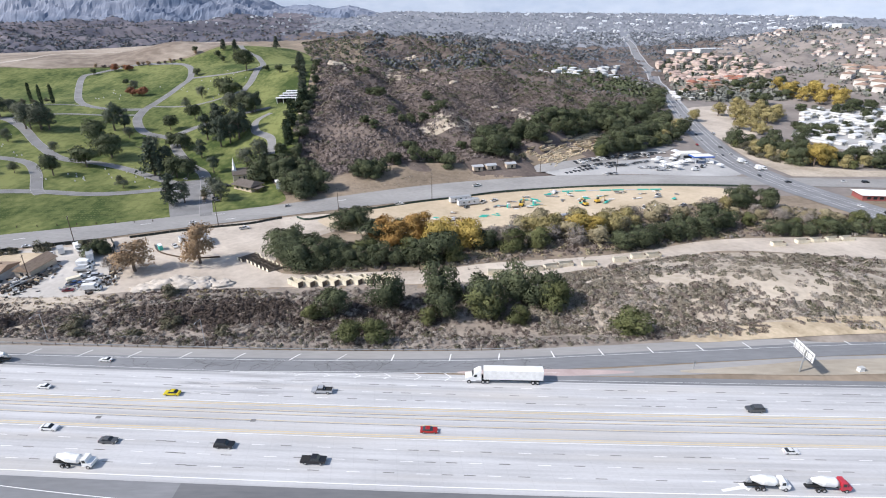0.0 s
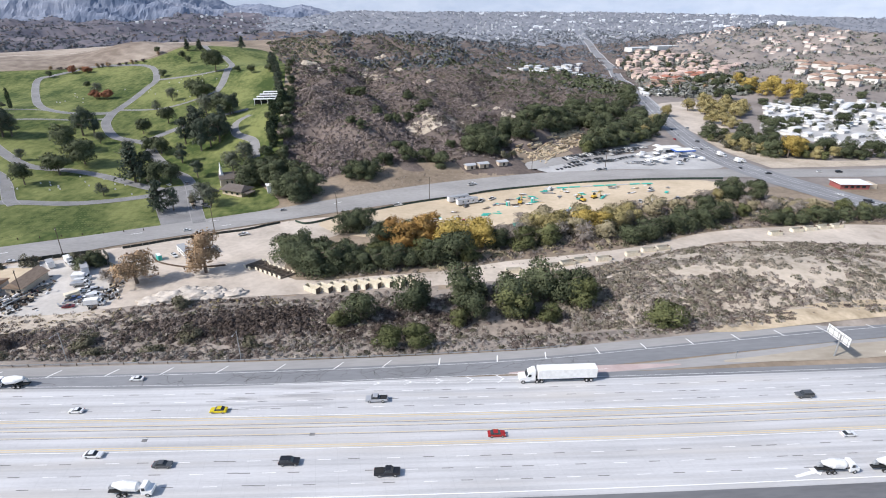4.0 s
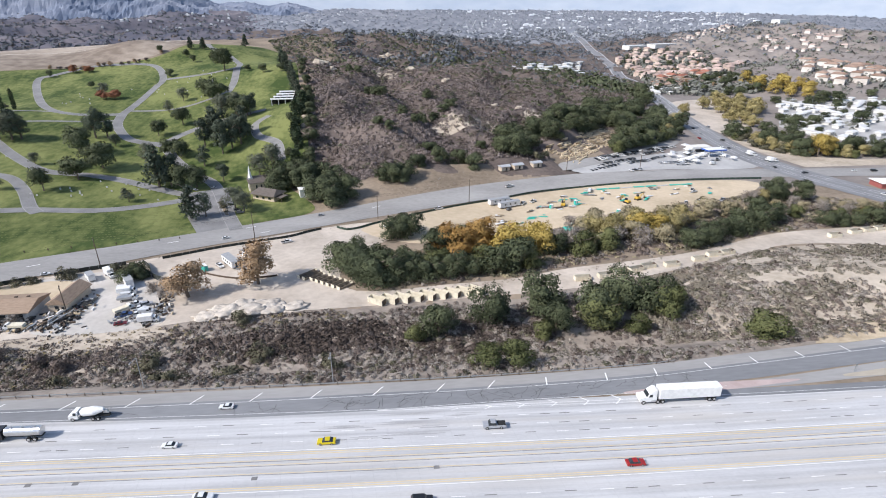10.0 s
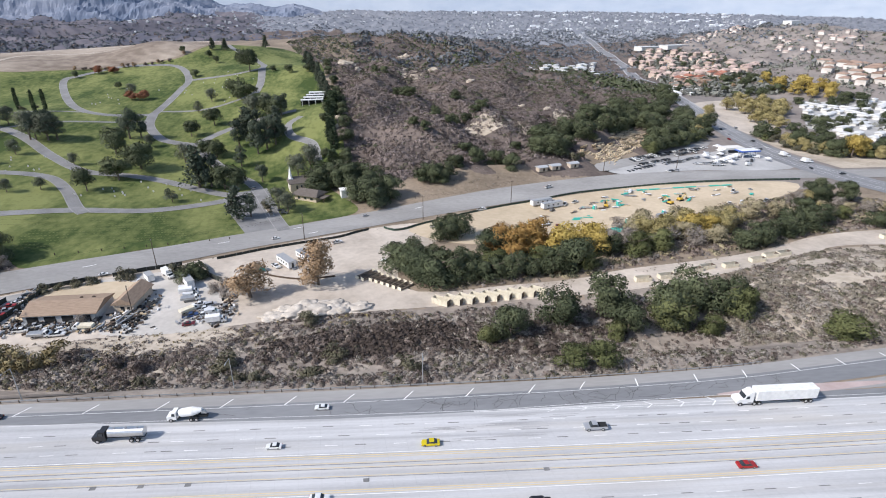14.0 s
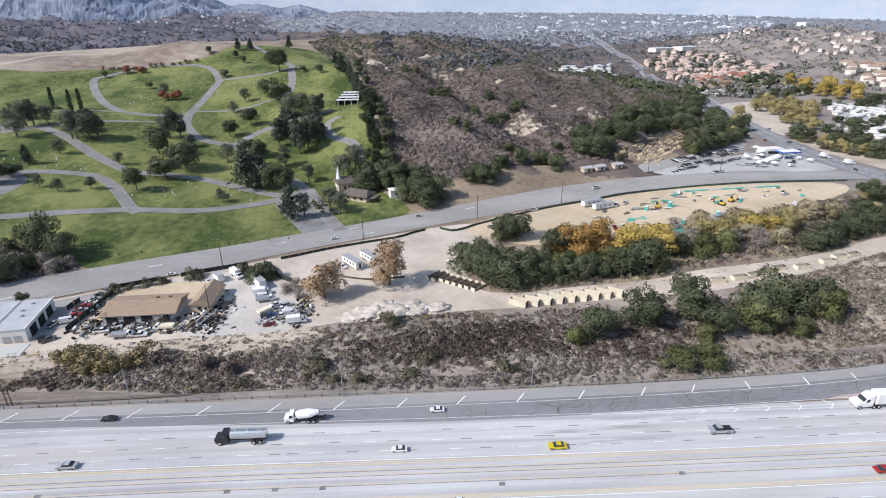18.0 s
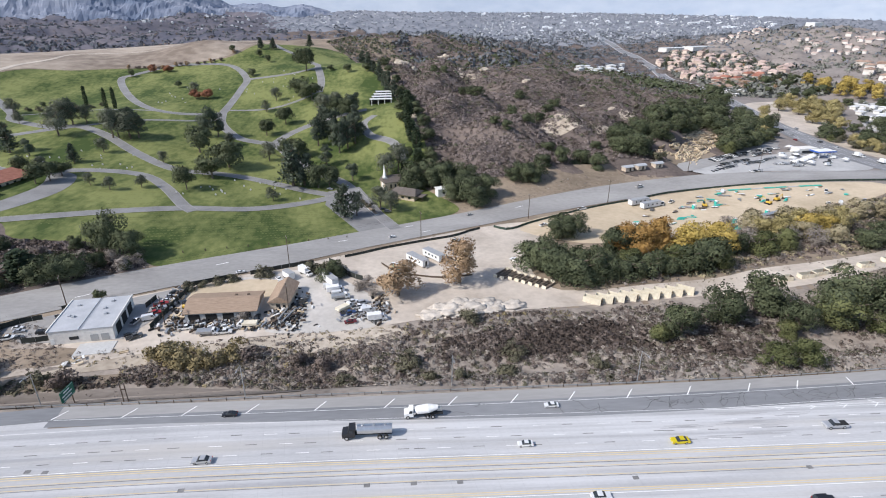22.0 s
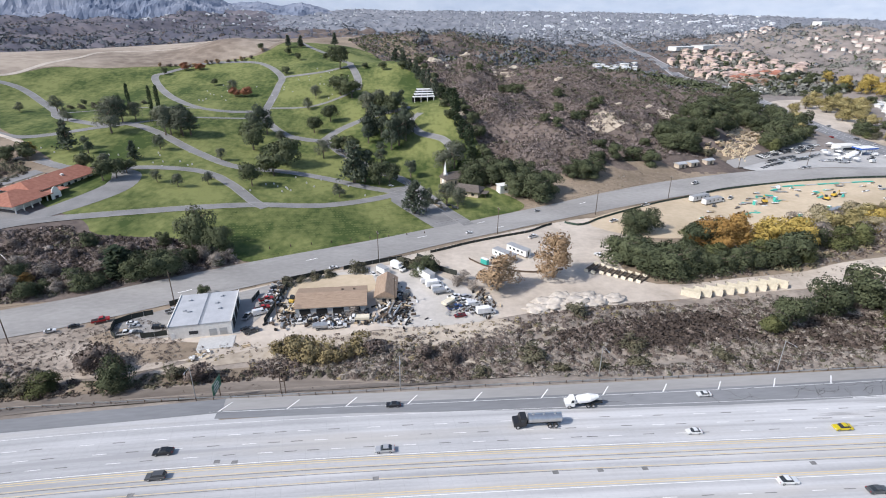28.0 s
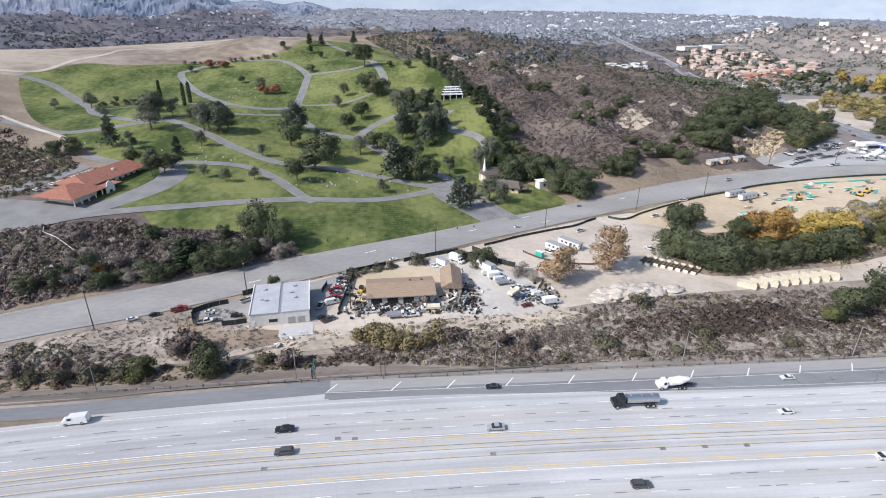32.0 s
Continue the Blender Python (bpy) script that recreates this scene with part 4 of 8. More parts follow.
def crown_mesh(form, rng, mat, r, h):
    ns = None
    if form == "oak":
        c, s, ns = lobed(rng, r, 0.06 * h, h * 0.93, 16, 200, 0.068 * r + 0.10)
    elif form == "round":
        c, s, ns = lobed(rng, r, 0.20 * h, h * 0.95, 15, 140, 0.085 * r + 0.12)
    elif form == "tall":
        c, s, ns = lobed(rng, r, 0.10 * h, h * 0.95, 19, 120, 0.08 * r + 0.12, 0.05)
    elif form == "sparse":
        c, s, ns = lobed(rng, r, 0.20 * h, h * 0.97, 20, 110, 0.06 * r + 0.12, 0.15)
    elif form == "willow":
        c, s, ns = lobed(rng, r, 0.06 * h, h * 0.92, 16, 110, 0.055 * r + 0.10, 0.2)
    elif form == "pine":
        cs, ss = [], []
        levels = 11
        for k in range(levels):
            t = k / (levels - 1)
            z = h * (0.16 + 0.80 * t)
            ln = r * (1.0 - 0.80 * t ** 1.25) * rng.uniform(0.75, 1.1)
            for j in range(7 if k < 8 else 5):
                a = rng.uniform(0, 2 * math.pi)
                b = ln * rng.uniform(0.7, 1.1)
                for u in np.linspace(0.25, 1.0, 7):
                    cs.append((math.cos(a) * b * u, math.sin(a) * b * u, z + b * (0.10 * u - 0.12 * u * u) + rng.normal(0, 0.12)))
                    ss.append(0.42 + 0.11 * r * (1.1 - 0.4 * u))
        c, s = np.array(cs), np.array(ss)
    elif form == "stone":
        c, s, ns = lobed(rng, r, 0.16 * h, h * 0.97, 18, 120, 0.075 * r + 0.14, 0.08, 0.75)
    elif form == "cypress":
        z = rng.uniform(0.02, 1, 420)
        a = rng.uniform(0, 2 * math.pi, 420)
        rr = r * np.sqrt(np.clip(1 - (2 * z - 0.85) ** 2 / 1.4, 0.02, 1)) * rng.uniform(0.75, 1.05, 420)
        c, s = np.column_stack([np.cos(a) * rr, np.sin(a) * rr, z * h]), np.full(420, 0.55)
    else:
        c, s, ns = lobed(rng, r, 0.02 * h, h, 8, 80, 0.10 * r + 0.10)
    return fast_mesh("crown", *cards(c, s, rng, 3 if ns is None else 2, 0.45, outward=ns)[:2], mat, None) if ns is None else leaf_mesh("crown", cards(c, s, rng, 2, 0.45, outward=ns), mat)


def leaf_mesh(name, made, mat):
    v, f, n = made
    return fast_mesh(name, v, f, mat, n)


PROTO = {}


def tree(kind, x, y, height, width=None, turn=None, sink=0.0):
    """A tree of a kind at a place; alike trees share their meshes."""
    name, form, mat, r0, h0, label, category, variants = KINDS[kind]
    n = int(RNG.integers(variants))
    key = (kind, n)
    if key not in PROTO:
        rng = np.random.default_rng(sum(map(ord, kind)) * 31 + n)
        bare = form in ("sparse", "willow")
        PROTO[key] = (trunk_mesh(rng, h0 * (0.85 if form in ("pine", "cypress") else 0.62), 0.035 * h0 if form != "cypress" else 0.18, 0 if form == "cypress" else (5 if bare else 3), r0 * 0.8),
                      crown_mesh(form, rng, mat, r0, h0))
    tm, cm = PROTO[key]
    root = tagged(new(name), label, category, kind.replace("_", " ") + " group")
    for nm, me in (("trunk", tm), ("crown", cm)):
        ob = new(nm, me)
        ob.parent = root
    a = RNG.uniform(0, 2 * math.pi) if turn is None else turn
    height = height * (1.56 if kind in ("broad_pine", "pine", "park_oak", "airy") else 1.26 if width else 1.3)
    w = (width * 1.42 / (2 * r0)) if width else (0.9 if kind == "broad_pine" else 1.06 if kind in ("pine", "park_oak", "airy") else 1.22) * height / h0 * RNG.uniform(0.92, 1.1)
    root.matrix_basis = Matrix.Translation((x, y, float(surface_z(x, y)) - sink)) @ Matrix.Rotation(a, 4, "Z") @ Matrix.Diagonal((w, w * RNG.uniform(0.92, 1.08), height / h0, 1))
    return root


KINDS = {
    "oak": ("oak_tree", "oak", OAK, 5.0, 9.5, "dense dark green evergreen oak on dry ground", "tree", 4),
    "light_oak": ("oak_tree", "oak", OAK_LIGHT, 5.0, 9.0, "broad olive green oak tree on a scrubby bank", "tree", 3),
    "park_oak": ("shade_tree", "round", OAK, 5.0, 9.5, "dark green shade tree standing on mown lawn", "tree", 3),
    "pine": ("pine_tree", "pine", PINE, 5.2, 14.0, "tall dark green pine tree standing on lawn", "tree", 4),
    "broad_pine": ("pine_tree", "stone", PINE, 4.6, 13.0, "broad dark green pine tree standing on lawn", "tree", 4),
    "cypress": ("cypress_tree", "cypress", CYPRESS, 1.1, 11.0, "slim dark columnar cypress tree", "tree", 2),
    "airy": ("park_tree", "sparse", GREYGREEN, 4.5, 10.0, "airy grey green tree on mown lawn", "tree", 3),
    "gold": ("cottonwood_tree", "tall", GOLD, 4.6, 11.0, "golden yellow autumn cottonwood tree", "tree", 3),
    "orange": ("cottonwood_tree", "tall", ORANGE, 4.6, 12.0, "orange brown autumn cottonwood tree", "tree", 2),
    "olive": ("willow_tree", "tall", YELLOWOLIVE, 4.6, 10.0, "yellow olive autumn willow tree", "tree", 3),
    "rust": ("sycamore_tree", "tall", RUST, 5.2, 13.0, "tan brown sycamore with dry leaves", "tree", 2),
    "red": ("maple_tree", "round", RED, 3.5, 6.0, "small red autumn tree on lawn", "tree", 2),
    "tan": ("willow_tree", "tall", TANLEAF, 4.2, 7.5, "tan olive willow losing its leaves", "tree", 3),
    "bare": ("bare_tree", "willow", TWIG, 3.6, 6.5, "leafless grey willow thicket", "tree", 3),
    "shrub": ("shrub", "bush", GREENBRUSH, 2.0, 2.8, "rounded dull green shrub on dry ground", "shrub", 3),
    "dry_shrub": ("shrub", "bush", BRUSH, 2.0, 2.6, "rounded brown dry shrub", "shrub", 3),
    "gold_shrub": ("shrub", "bush", OLIVEBRUSH, 2.4, 3.4, "yellowish autumn shrub beside the yard", "shrub", 2),
}


TIMBER = [(56, 360), (68, 358), (96, 374), (106, 386), (122, 408), (142, 446), (134, 452), (100, 420), (78, 402), (58, 386)]


def grove(kind, places, h, spread=0.15):
    for x, y in places:
        if inside(TIMBER, np.array([x]), np.array([y]))[0]:
            continue
        tree(kind, x, y, h * RNG.uniform(1 - spread, 1 + spread))


# trees of the bank, the yard and the ravine
for x, y, h, w in ((-38, 165, 8.5, 9), (-21, 172, 11, 11), (-1, 178, 11.5, 13), (-1, 162, 8.5, 8.5), (13, 166, 11, 11), (33, 168, 11.5, 11), (25, 174, 12, 12)):
    tree("oak", x, y, h, w)
for x, y, h, w in ((14, 163, 10, 11), (37, 165, 9, 9), (-20, 137, 6, 7.5), (-28.5, 136, 5, 7), (57, 144, 6, 10.5), (-46, 164, 4.5, 6), (-6, 160, 5, 5), (24, 158, 5.5, 6)):
    tree("light_oak", x, y, h, w)
grove("oak", [(-70, 219), (-67, 213), (-64, 209), (-62, 207), (-56, 206), (-50, 206), (-43, 207), (-36, 207), (-66, 217), (-62, 214), (-54, 213), (-46, 214), (-28, 208), (-20, 209), (-11, 210), (-57, 221), (-67, 222), (-38, 216), (-1, 211)], 8.5, 0.3)
grove("oak", [(-42, 256), (-50, 253), (-46, 260), (-24, 236), (-31, 230), (18, 226)], 9)
grove("light_oak", [(-30, 215), (-16, 214), (-50, 217), (-8, 214), (-36, 213), (4, 212), (42, 229), (30, 224), (-32, 237)], 7)
grove("orange", [(-22, 228), (-15, 231), (-10, 235), (-27, 232), (-17, 238)], 11)
grove("gold", [(-3, 224), (4, 226), (9, 228), (0, 230), (12, 225)], 10.5)
grove("gold", [(62, 240), (70, 240)], 9)
grove("olive", [(54, 243), (74, 246), (80, 244), (47, 238), (90, 252), (40, 243), (64, 248)], 9)
grove("oak", [(80, 224), (88, 228), (95, 233), (104, 236), (112, 240), (131, 258), (130, 248), (138, 251), (124, 244)], 8.5)
grove("oak", [(157, 243), (165, 242), (172, 241), (181, 242), (189, 243), (198, 245), (208, 246), (218, 247)], 6.2)
grove("oak", [(165, 289), (172, 279), (158, 283)], 9)
grove("bare", [(24, 238), (41, 232), (50, 234), (36, 259), (97, 267), (60, 232), (28, 230), (20, 233), (55, 256), (140, 275), (31, 236)], 6.0)
grove("tan", [(37, 244), (47, 258), (82, 254), (84, 246), (107, 262), (118, 260), (66, 258), (90, 260), (58, 238), (70, 233)], 6.5)
grove("olive", [(150, 280), (144, 262)], 5.0)
grove("tan", [(150, 268), (160, 262), (176, 268), (192, 260)], 4.4)
grove("bare", [(170, 262), (182, 258), (162, 272)], 4.6)
grove("light_oak", [(206, 256), (198, 250), (184, 250), (170, 250), (150, 254), (214, 252), (226, 250)], 5.0)
grove("tan", [(184, 262), (196, 258)], 4.5)
tree("orange", 186, 252, 4, 4)
tree("rust", -102, 209, 14, 11.5)
tree("rust", -125, 201, 11.5, 11.5)
grove("bare", [(-134, 202), (-139, 206), (-136, 210), (-176, 187.5)], 3.6)
grove("shrub", [(-154, 222), (-150, 222), (-175, 221), (-158, 224)], 3.4)
grove("shrub", [(-102, 182), (-92, 160), (-110, 143), (-140, 146), (-118, 150), (-97, 147), (-70, 150)], 3.2)
tree("oak", -148, 219, 6, 6)
tree("oak", -152, 216, 5, 5.5)
tree("park_oak", -228, 206, 3.2, 3.2)
grove("shrub", [(-200, 212), (-196, 214), (-191, 216), (-186, 218)], 2.4)
grove("gold_shrub", [(-193, 167.5), (-190, 165), (-186, 166), (-183, 164), (-179, 163.5), (-173, 168), (-196, 169), (-188, 168)], 4.2)
tree("oak", -237.5, 157.5, 7.5, 8)
tree("light_oak", -256, 157.5, 4.5, 6.5)
tree("dry_shrub", -217, 158.5, 3.2, 6)
grove("dry_shrub", [(-243, 163), (-240, 165), (-279, 163), (-272, 161), (-290, 162)], 2.6)
grove("dry_shrub", [(-249, 166), (-246, 168)], 4.2)
grove("dry_shrub", [(-155, 162), (-147, 160), (-169, 166)], 2.6)
tree("shrub", -123.5, 158.5, 3.4, 6)
grove("shrub", [(-262, 158), (-223, 160), (-268, 158), (-284, 158), (-276, 157)], 3.2)
# brushy slope above the street
tree("oak", -239, 243, 15, 12)
tree("oak", -230.5, 238, 10, 9)
tree("oak", -254, 246, 5, 4.5)
tree("cypress", -262, 223, 9, 5)
grove("oak", [(-256, 222), (-251, 222), (-258, 226), (-250, 227), (-245, 224), (-262, 225)], 7.5)
grove("oak", [(-282, 246), (-272, 214), (-268, 215), (-288, 210)], 4.5)
grove("bare", [(-280, 214), (-276, 218), (-300, 213), (-246, 224), (-241, 226), (-230, 229), (-226, 233), (-296, 216), (-262, 232), (-248, 236)], 4.2)
tree("orange", -293, 219, 3.8, 5)
grove("dry_shrub", [(-266, 240), (-274, 234), (-284, 238), (-300, 240), (-310, 246), (-296, 250), (-306, 232), (-316, 226), (-270, 224), (-286, 226)], 2.6)

grove("oak", [(-296, 221), (-284, 215), (-274, 218), (-265, 229), (-257, 229), (-304, 214), (-248, 227), (-229, 230), (-312, 210), (-279, 222), (-240, 231), (-322, 206)], 4.6, 0.3)
grove("bare", [(-288, 224), (-304, 224), (-270, 226), (-236, 236), (-300, 230), (-252, 234)], 4.0)
# trees of the cemetery
for x, y, h in ((-297, 398, 11), (-292, 402, 13), (-286, 401, 12), (-244, 384, 10), (-247, 415, 14), (-241, 418, 12), (-169, 413, 14), (-163, 407, 15), (-157, 385, 14), (-152, 390, 13), (-147, 406, 13), (-164, 367, 9), (-147, 343, 8), (-180, 333, 15), (-174, 335, 13), (-149, 287, 11),
                (-143, 289, 9), (-334, 420, 12), (-344, 366, 11), (-331, 361, 7), (-172, 400, 13), (-152, 398, 12), (-303, 352, 7), (-150, 447, 12), (-147, 395, 14)):
    tree("pine" if (x, y) in ((-149, 287), (-344, 366), (-147, 406), (-169, 413), (-303, 352), (-180, 333)) else "broad_pine", x, y, h)
for x, y, h in ((-244, 384, 11), (-221, 361, 12), (-225, 339, 9.5), (-233, 319, 8), (-189, 388, 8), (-183, 384, 7), (-166, 332, 9), (-160, 334, 8), (-200, 448, 8), (-210, 425, 7), (-152, 447, 10), (-161, 452, 9), (-198, 579, 13), (-185, 496, 11), (-195, 507, 10), (-312, 420, 6)):
    tree("park_oak", x, y, h)
for x, y, h in ((-300, 397, 12), (-290, 398, 11), (-332, 397, 12), (-338, 419, 11), (-327, 424, 8), (-219, 478, 6), (-215, 503, 7), (-285, 524, 7), (-173, 455, 11), (-164, 460, 10), (-295, 371, 6), (-311, 334, 6), (-187, 309, 5), (-200, 375, 8), (-120, 352, 11), (-127, 348, 9), (-131, 300, 8), (-126, 296, 7)):
    tree("airy", x, y, h)
for x, y, h in ((-354, 484, 13), (-330, 462, 13), (-330, 476, 12), (-120, 366, 7), (-117, 352, 6)):
    tree("cypress", x, y, h, 1.7)
for k in range(15):
    x, y = -108 - 0.5 * k + RNG.normal(0, 2.2), 364 + 7.5 * k + RNG.normal(0, 2)
    if k % 3 == 1:
        tree("oak", x, y, 4.5 + RNG.normal(0, 0.8))
    else:
        tree("cypress", x, y, 8 + RNG.normal(0, 2.4), 3.6)
for k in range(9):
    tree("pine", -119 - 3.2 * k + RNG.normal(0, 1.5), 480 + 13 * k, 8 + RNG.normal(0, 1), 7)
grove("red", [(-281, 511), (-272, 512), (-348, 610), (-334, 612)], 5.5)
grove("park_oak", [(-307, 551), (-362, 594), (-247, 576), (-175, 567), (-158, 554), (-142, 552), (-285, 672), (-256, 660), (-215, 640), (-244, 640), (-248, 580)], 4.5)
grove("rust", [(-340, 616), (-322, 631), (-300, 637), (-354, 621), (-374, 621), (-332, 629), (-283, 666)], 3.6, 0.3)
grove("dry_shrub", [(-312, 634), (-306, 636), (-292, 645), (-328, 632), (-346, 622), (-366, 622), (-360, 624), (-298, 642)], 2.0)
grove("pine", [(-259, 688), (-246, 690), (-212, 742)], 8)
grove("shrub", [(-385, 478), (-378, 482), (-370, 478), (-362, 484), (-377, 490), (-368, 493), (-390, 486), (-358, 476), (-384, 494), (-350, 482), (-345, 490), (-395, 480)], 2.4)
grove("park_oak", [(-390, 492), (-374, 486)], 3)
tree("airy", -398, 468, 8)
grove("park_oak", [(-362, 356), (-366, 350), (-357, 349), (-301, 322), (-306, 318), (-320, 332), (-299, 330)], 6)
tree("gold", -360, 358, 6)
grove("airy", [(-380, 440), (-372, 428), (-420, 462), (-268, 312), (-280, 318), (-255, 318), (-258, 360), (-230, 402)], 5)
# trees by the chapel and at the foot of the hill
grove("oak", [(-112, 329), (-102, 326), (-91, 312), (-82, 303), (-72, 313), (-103, 337), (-96, 327), (-88, 320), (-80, 312), (-95, 334), (-82, 328), (-108, 334)], 11)
grove("oak", [(-49, 329), (-44, 328), (-54, 330), (-32, 346), (-19, 351), (4, 348), (-6, 352), (-40, 333)], 8)
grove("oak", [(26, 365), (64, 392), (70, 396), (84, 408), (90, 428), (108, 430), (122, 440), (138, 456), (146, 470), (160, 480), (172, 496), (128, 436), (140, 440), (156, 460), (100, 400), (84, 388), (110, 410), (62, 424), (94, 462), (106, 488), (126, 506), (138, 512), (156, 526), (36, 374), (47, 380), (59, 385), (76, 400), (96, 419), (128, 462), (159, 497), (188, 524), (164, 444), (184, 458), (203, 470), (115, 391), (142, 419), (92, 376), (39, 402), (59, 413), (85, 438), (116, 480), (144, 526), (174, 543), (30, 380), (42, 390), (52, 398), (66, 404), (72, 416), (104, 440), (112, 452),
              (134, 480), (150, 505), (170, 515), (196, 540), (214, 560), (120, 470), (98, 450), (80, 425), (34, 362), (152, 432), (130, 408), (174, 462), (196, 500), (186, 480), (150, 450), (206, 520), (222, 585), (236, 620)], 10.5)
grove("oak", [(-99, 362), (-100, 372), (-100, 386), (-101, 402), (-103, 418), (-105, 434), (-107, 452), (-109, 470), (-113, 492), (-116, 514), (-121, 540), (-124, 566)], 6.0)
grove("shrub", [(52, 362), (57, 366), (46, 358)], 3.4)
grove("olive", [(237, 528), (205, 480), (176, 440)], 9)
grove("oak", [(114, 384), (124, 392), (134, 400), (146, 407), (158, 418), (172, 430), (186, 442), (150, 424)], 8.5)
grove("light_oak", [(110, 380), (129, 396), (141, 403), (166, 424)], 6.5)

# golden and green trees across the avenue
grove("olive", [(293, 561), (275, 558), (272, 487), (276, 476), (325, 578), (327, 549), (300, 540), (285, 515), (268, 500), (310, 590), (298, 552), (316, 556), (284, 540), (306, 524), (334, 560), (318, 536)], 10)
grove("gold", [(256, 372), (262, 376), (268, 378)], 11)
grove("olive", [(240, 402), (236, 392), (244, 384), (279, 372), (272, 366), (240, 418), (250, 420), (288, 368)], 6.5)
grove("oak", [(248, 374), (294, 366), (302, 362), (284, 382), (310, 370), (322, 366), (300, 384), (252, 408), (276, 418), (336, 372), (350, 380)], 6.5)
grove("tan", [(234, 408), (246, 396), (262, 396), (282, 392)], 4.5)
grove("gold", [(420, 640), (408, 610), (432, 630), (411, 669), (401, 629), (417, 623), (418, 596), (395, 650), (430, 612), (440, 620), (425, 650), (405, 690)], 12)
grove("oak", [(393, 647), (402, 571), (425, 580), (433, 566), (423, 714), (270, 414), (250, 396), (236, 442), (263, 433), (310, 474), (377, 691), (370, 719), (402, 714), (375, 470), (330, 470), (390, 730), (385, 700), (360, 650), (440, 580), (355, 620), (242, 410), (258, 385), (290, 380), (300, 372), (315, 366), (246, 376), (275, 388)], 9)
grove("shrub", [(232, 425), (240, 432), (228, 405), (232, 395), (236, 385), (245, 420), (255, 425), (262, 410), (280, 400), (290, 395), (270, 380), (298, 385)], 4)


def inside_mask(poly, x, y):
    return inside(poly, np.asarray(x), np.asarray(y))


def scatter(name, zone, count, mats, r0, r1, per, label, seed, mask=None, keep_out=(), tall=0.75, leaf=0.46, mixed=0.28):
    """Uncountable low plants: one object a colour."""
    rng = np.random.default_rng(seed)
    xs, yy = [p[0] for p in zone], [p[1] for p in zone]
    x, y = rng.uniform(min(xs), max(xs), count * 3), rng.uniform(min(yy), max(yy), count * 3)
    ok = inside_mask(zone, x, y)
    for z in keep_out:
        ok &= ~inside_mask(z, x, y)
    if mask is not None:
        ok &= mask(x, y) > rng.uniform(0, 1, len(x))
    x, y = x[ok][:count], y[ok][:count]
    r = rng.uniform(r0, r1, len(x)) * rng.uniform(0.7, 1.2, len(x))
    z = surface_z(x, y)
    pick = (0.5 + 0.5 * np.sin(x * 0.11 + 2 * np.sin(y * 0.13)) * 0.7 + rng.normal(0, mixed, len(x)))
    share = np.cumsum([w for _, w in mats])
    which = np.searchsorted(share / share[-1], np.clip(pick, 0, 0.999))
    for k, (mat, _) in enumerate(mats):
        m = which == k
        if not m.any():
            continue
        n = m.sum()
        d = rng.normal(0, 1, (n, per, 3))
        d /= np.linalg.norm(d, axis=2)[:, :, None]
        d[:, :, 2] = np.abs(d[:, :, 2]) * tall
        c = np.stack([x[m], y[m], z[m]], 1)[:, None, :] + d * r[m][:, None, None] * rng.uniform(0.6, 1.0, (n, per, 1))
        up = d.reshape(-1, 3) + np.array((0, 0, 0.25))
        ob = new(name, leaf_mesh(name, cards(c.reshape(-1, 3), np.repeat(r[m] * leaf, per), rng, 1, 0.15, outward=up), mat))
        tagged(ob, label, "brush", kind="stuff")


def patches(x, y):
    return np.clip(0.75 + 0.6 * np.sin(x * 0.13 + 1.5 * np.sin(y * 0.11)) * np.sin(y * 0.17 + 0.6 * np.sin(x * 0.07)), 0.05, 1)


BANK = [(-150, 147), (-128, 139), (-110, 134.5), (-30, 131.5), (20, 132.5), (60, 138), (110, 142), (150, 143), (150, 150), (60, 178), (20, 186), (-33, 186), (-65, 182), (-106, 179), (-125, 179), (-140, 172), (-173, 171), (-200, 165), (-203, 158), (-175, 155)]
scatter("bank_brush", BANK, 8200, [(BRUSH, 0.34), (DARKBRUSH, 0.16), (GREENBRUSH, 0.24), (SAGE, 0.26)], 0.4, 1.35, 58, "dense grey and brown brush on the freeway bank", 11, lambda x, y: np.clip(0.62 + 1.0 * np.sin(x * 0.085 + 1.6 * np.sin(y * 0.12)) * np.sin(y * 0.15 + x * 0.03 + 1.1 * np.sin(x * 0.05)), 0.06, 1) * (1 - 0.85 * smooth(164, 170, y) * smooth(-90, -105, x)), leaf=0.34, mixed=0.55)
scatter("bank_sage", [(-150, 142), (-110, 134.5), (-30, 131.5), (20, 132.5), (60, 138), (60, 143), (20, 140), (-30, 139), (-110, 142), (-150, 150)], 760, [(SAGE, 0.55), (GREENBRUSH, 0.2), (BRUSH, 0.25)], 0.5, 1.05, 34, "pale sage bushes along the freeway edge", 21, mixed=0.4)
scatter("bank_dark_brush", [(-125, 158), (-70, 160), (-20, 152), (0, 160), (-20, 176), (-60, 178), (-110, 172)], 620, [(DARKBRUSH, 0.8), (BRUSH, 0.2)], 0.8, 1.7, 40, "dark leafless brush high on the bank", 12)
scatter("bank_dark_brush", [(-116, 166), (-92, 160), (-52, 161), (-46, 170), (-66, 178), (-94, 176)], 620, [(DARKBRUSH, 0.85), (BRUSH, 0.15)], 0.9, 1.8, 40, "dark leafless brush high on the bank", 13)
scatter("bank_dark_brush", [(-300, 154), (-256, 154.5), (-224, 156.5), (-203, 157), (-180, 155), (-178, 159), (-203, 162), (-226, 162), (-256, 161), (-300, 161)], 420, [(DARKBRUSH, 0.6), (GREENBRUSH, 0.4)], 0.6, 1.4, 36, "dark brush along the foot of the yard", 22)
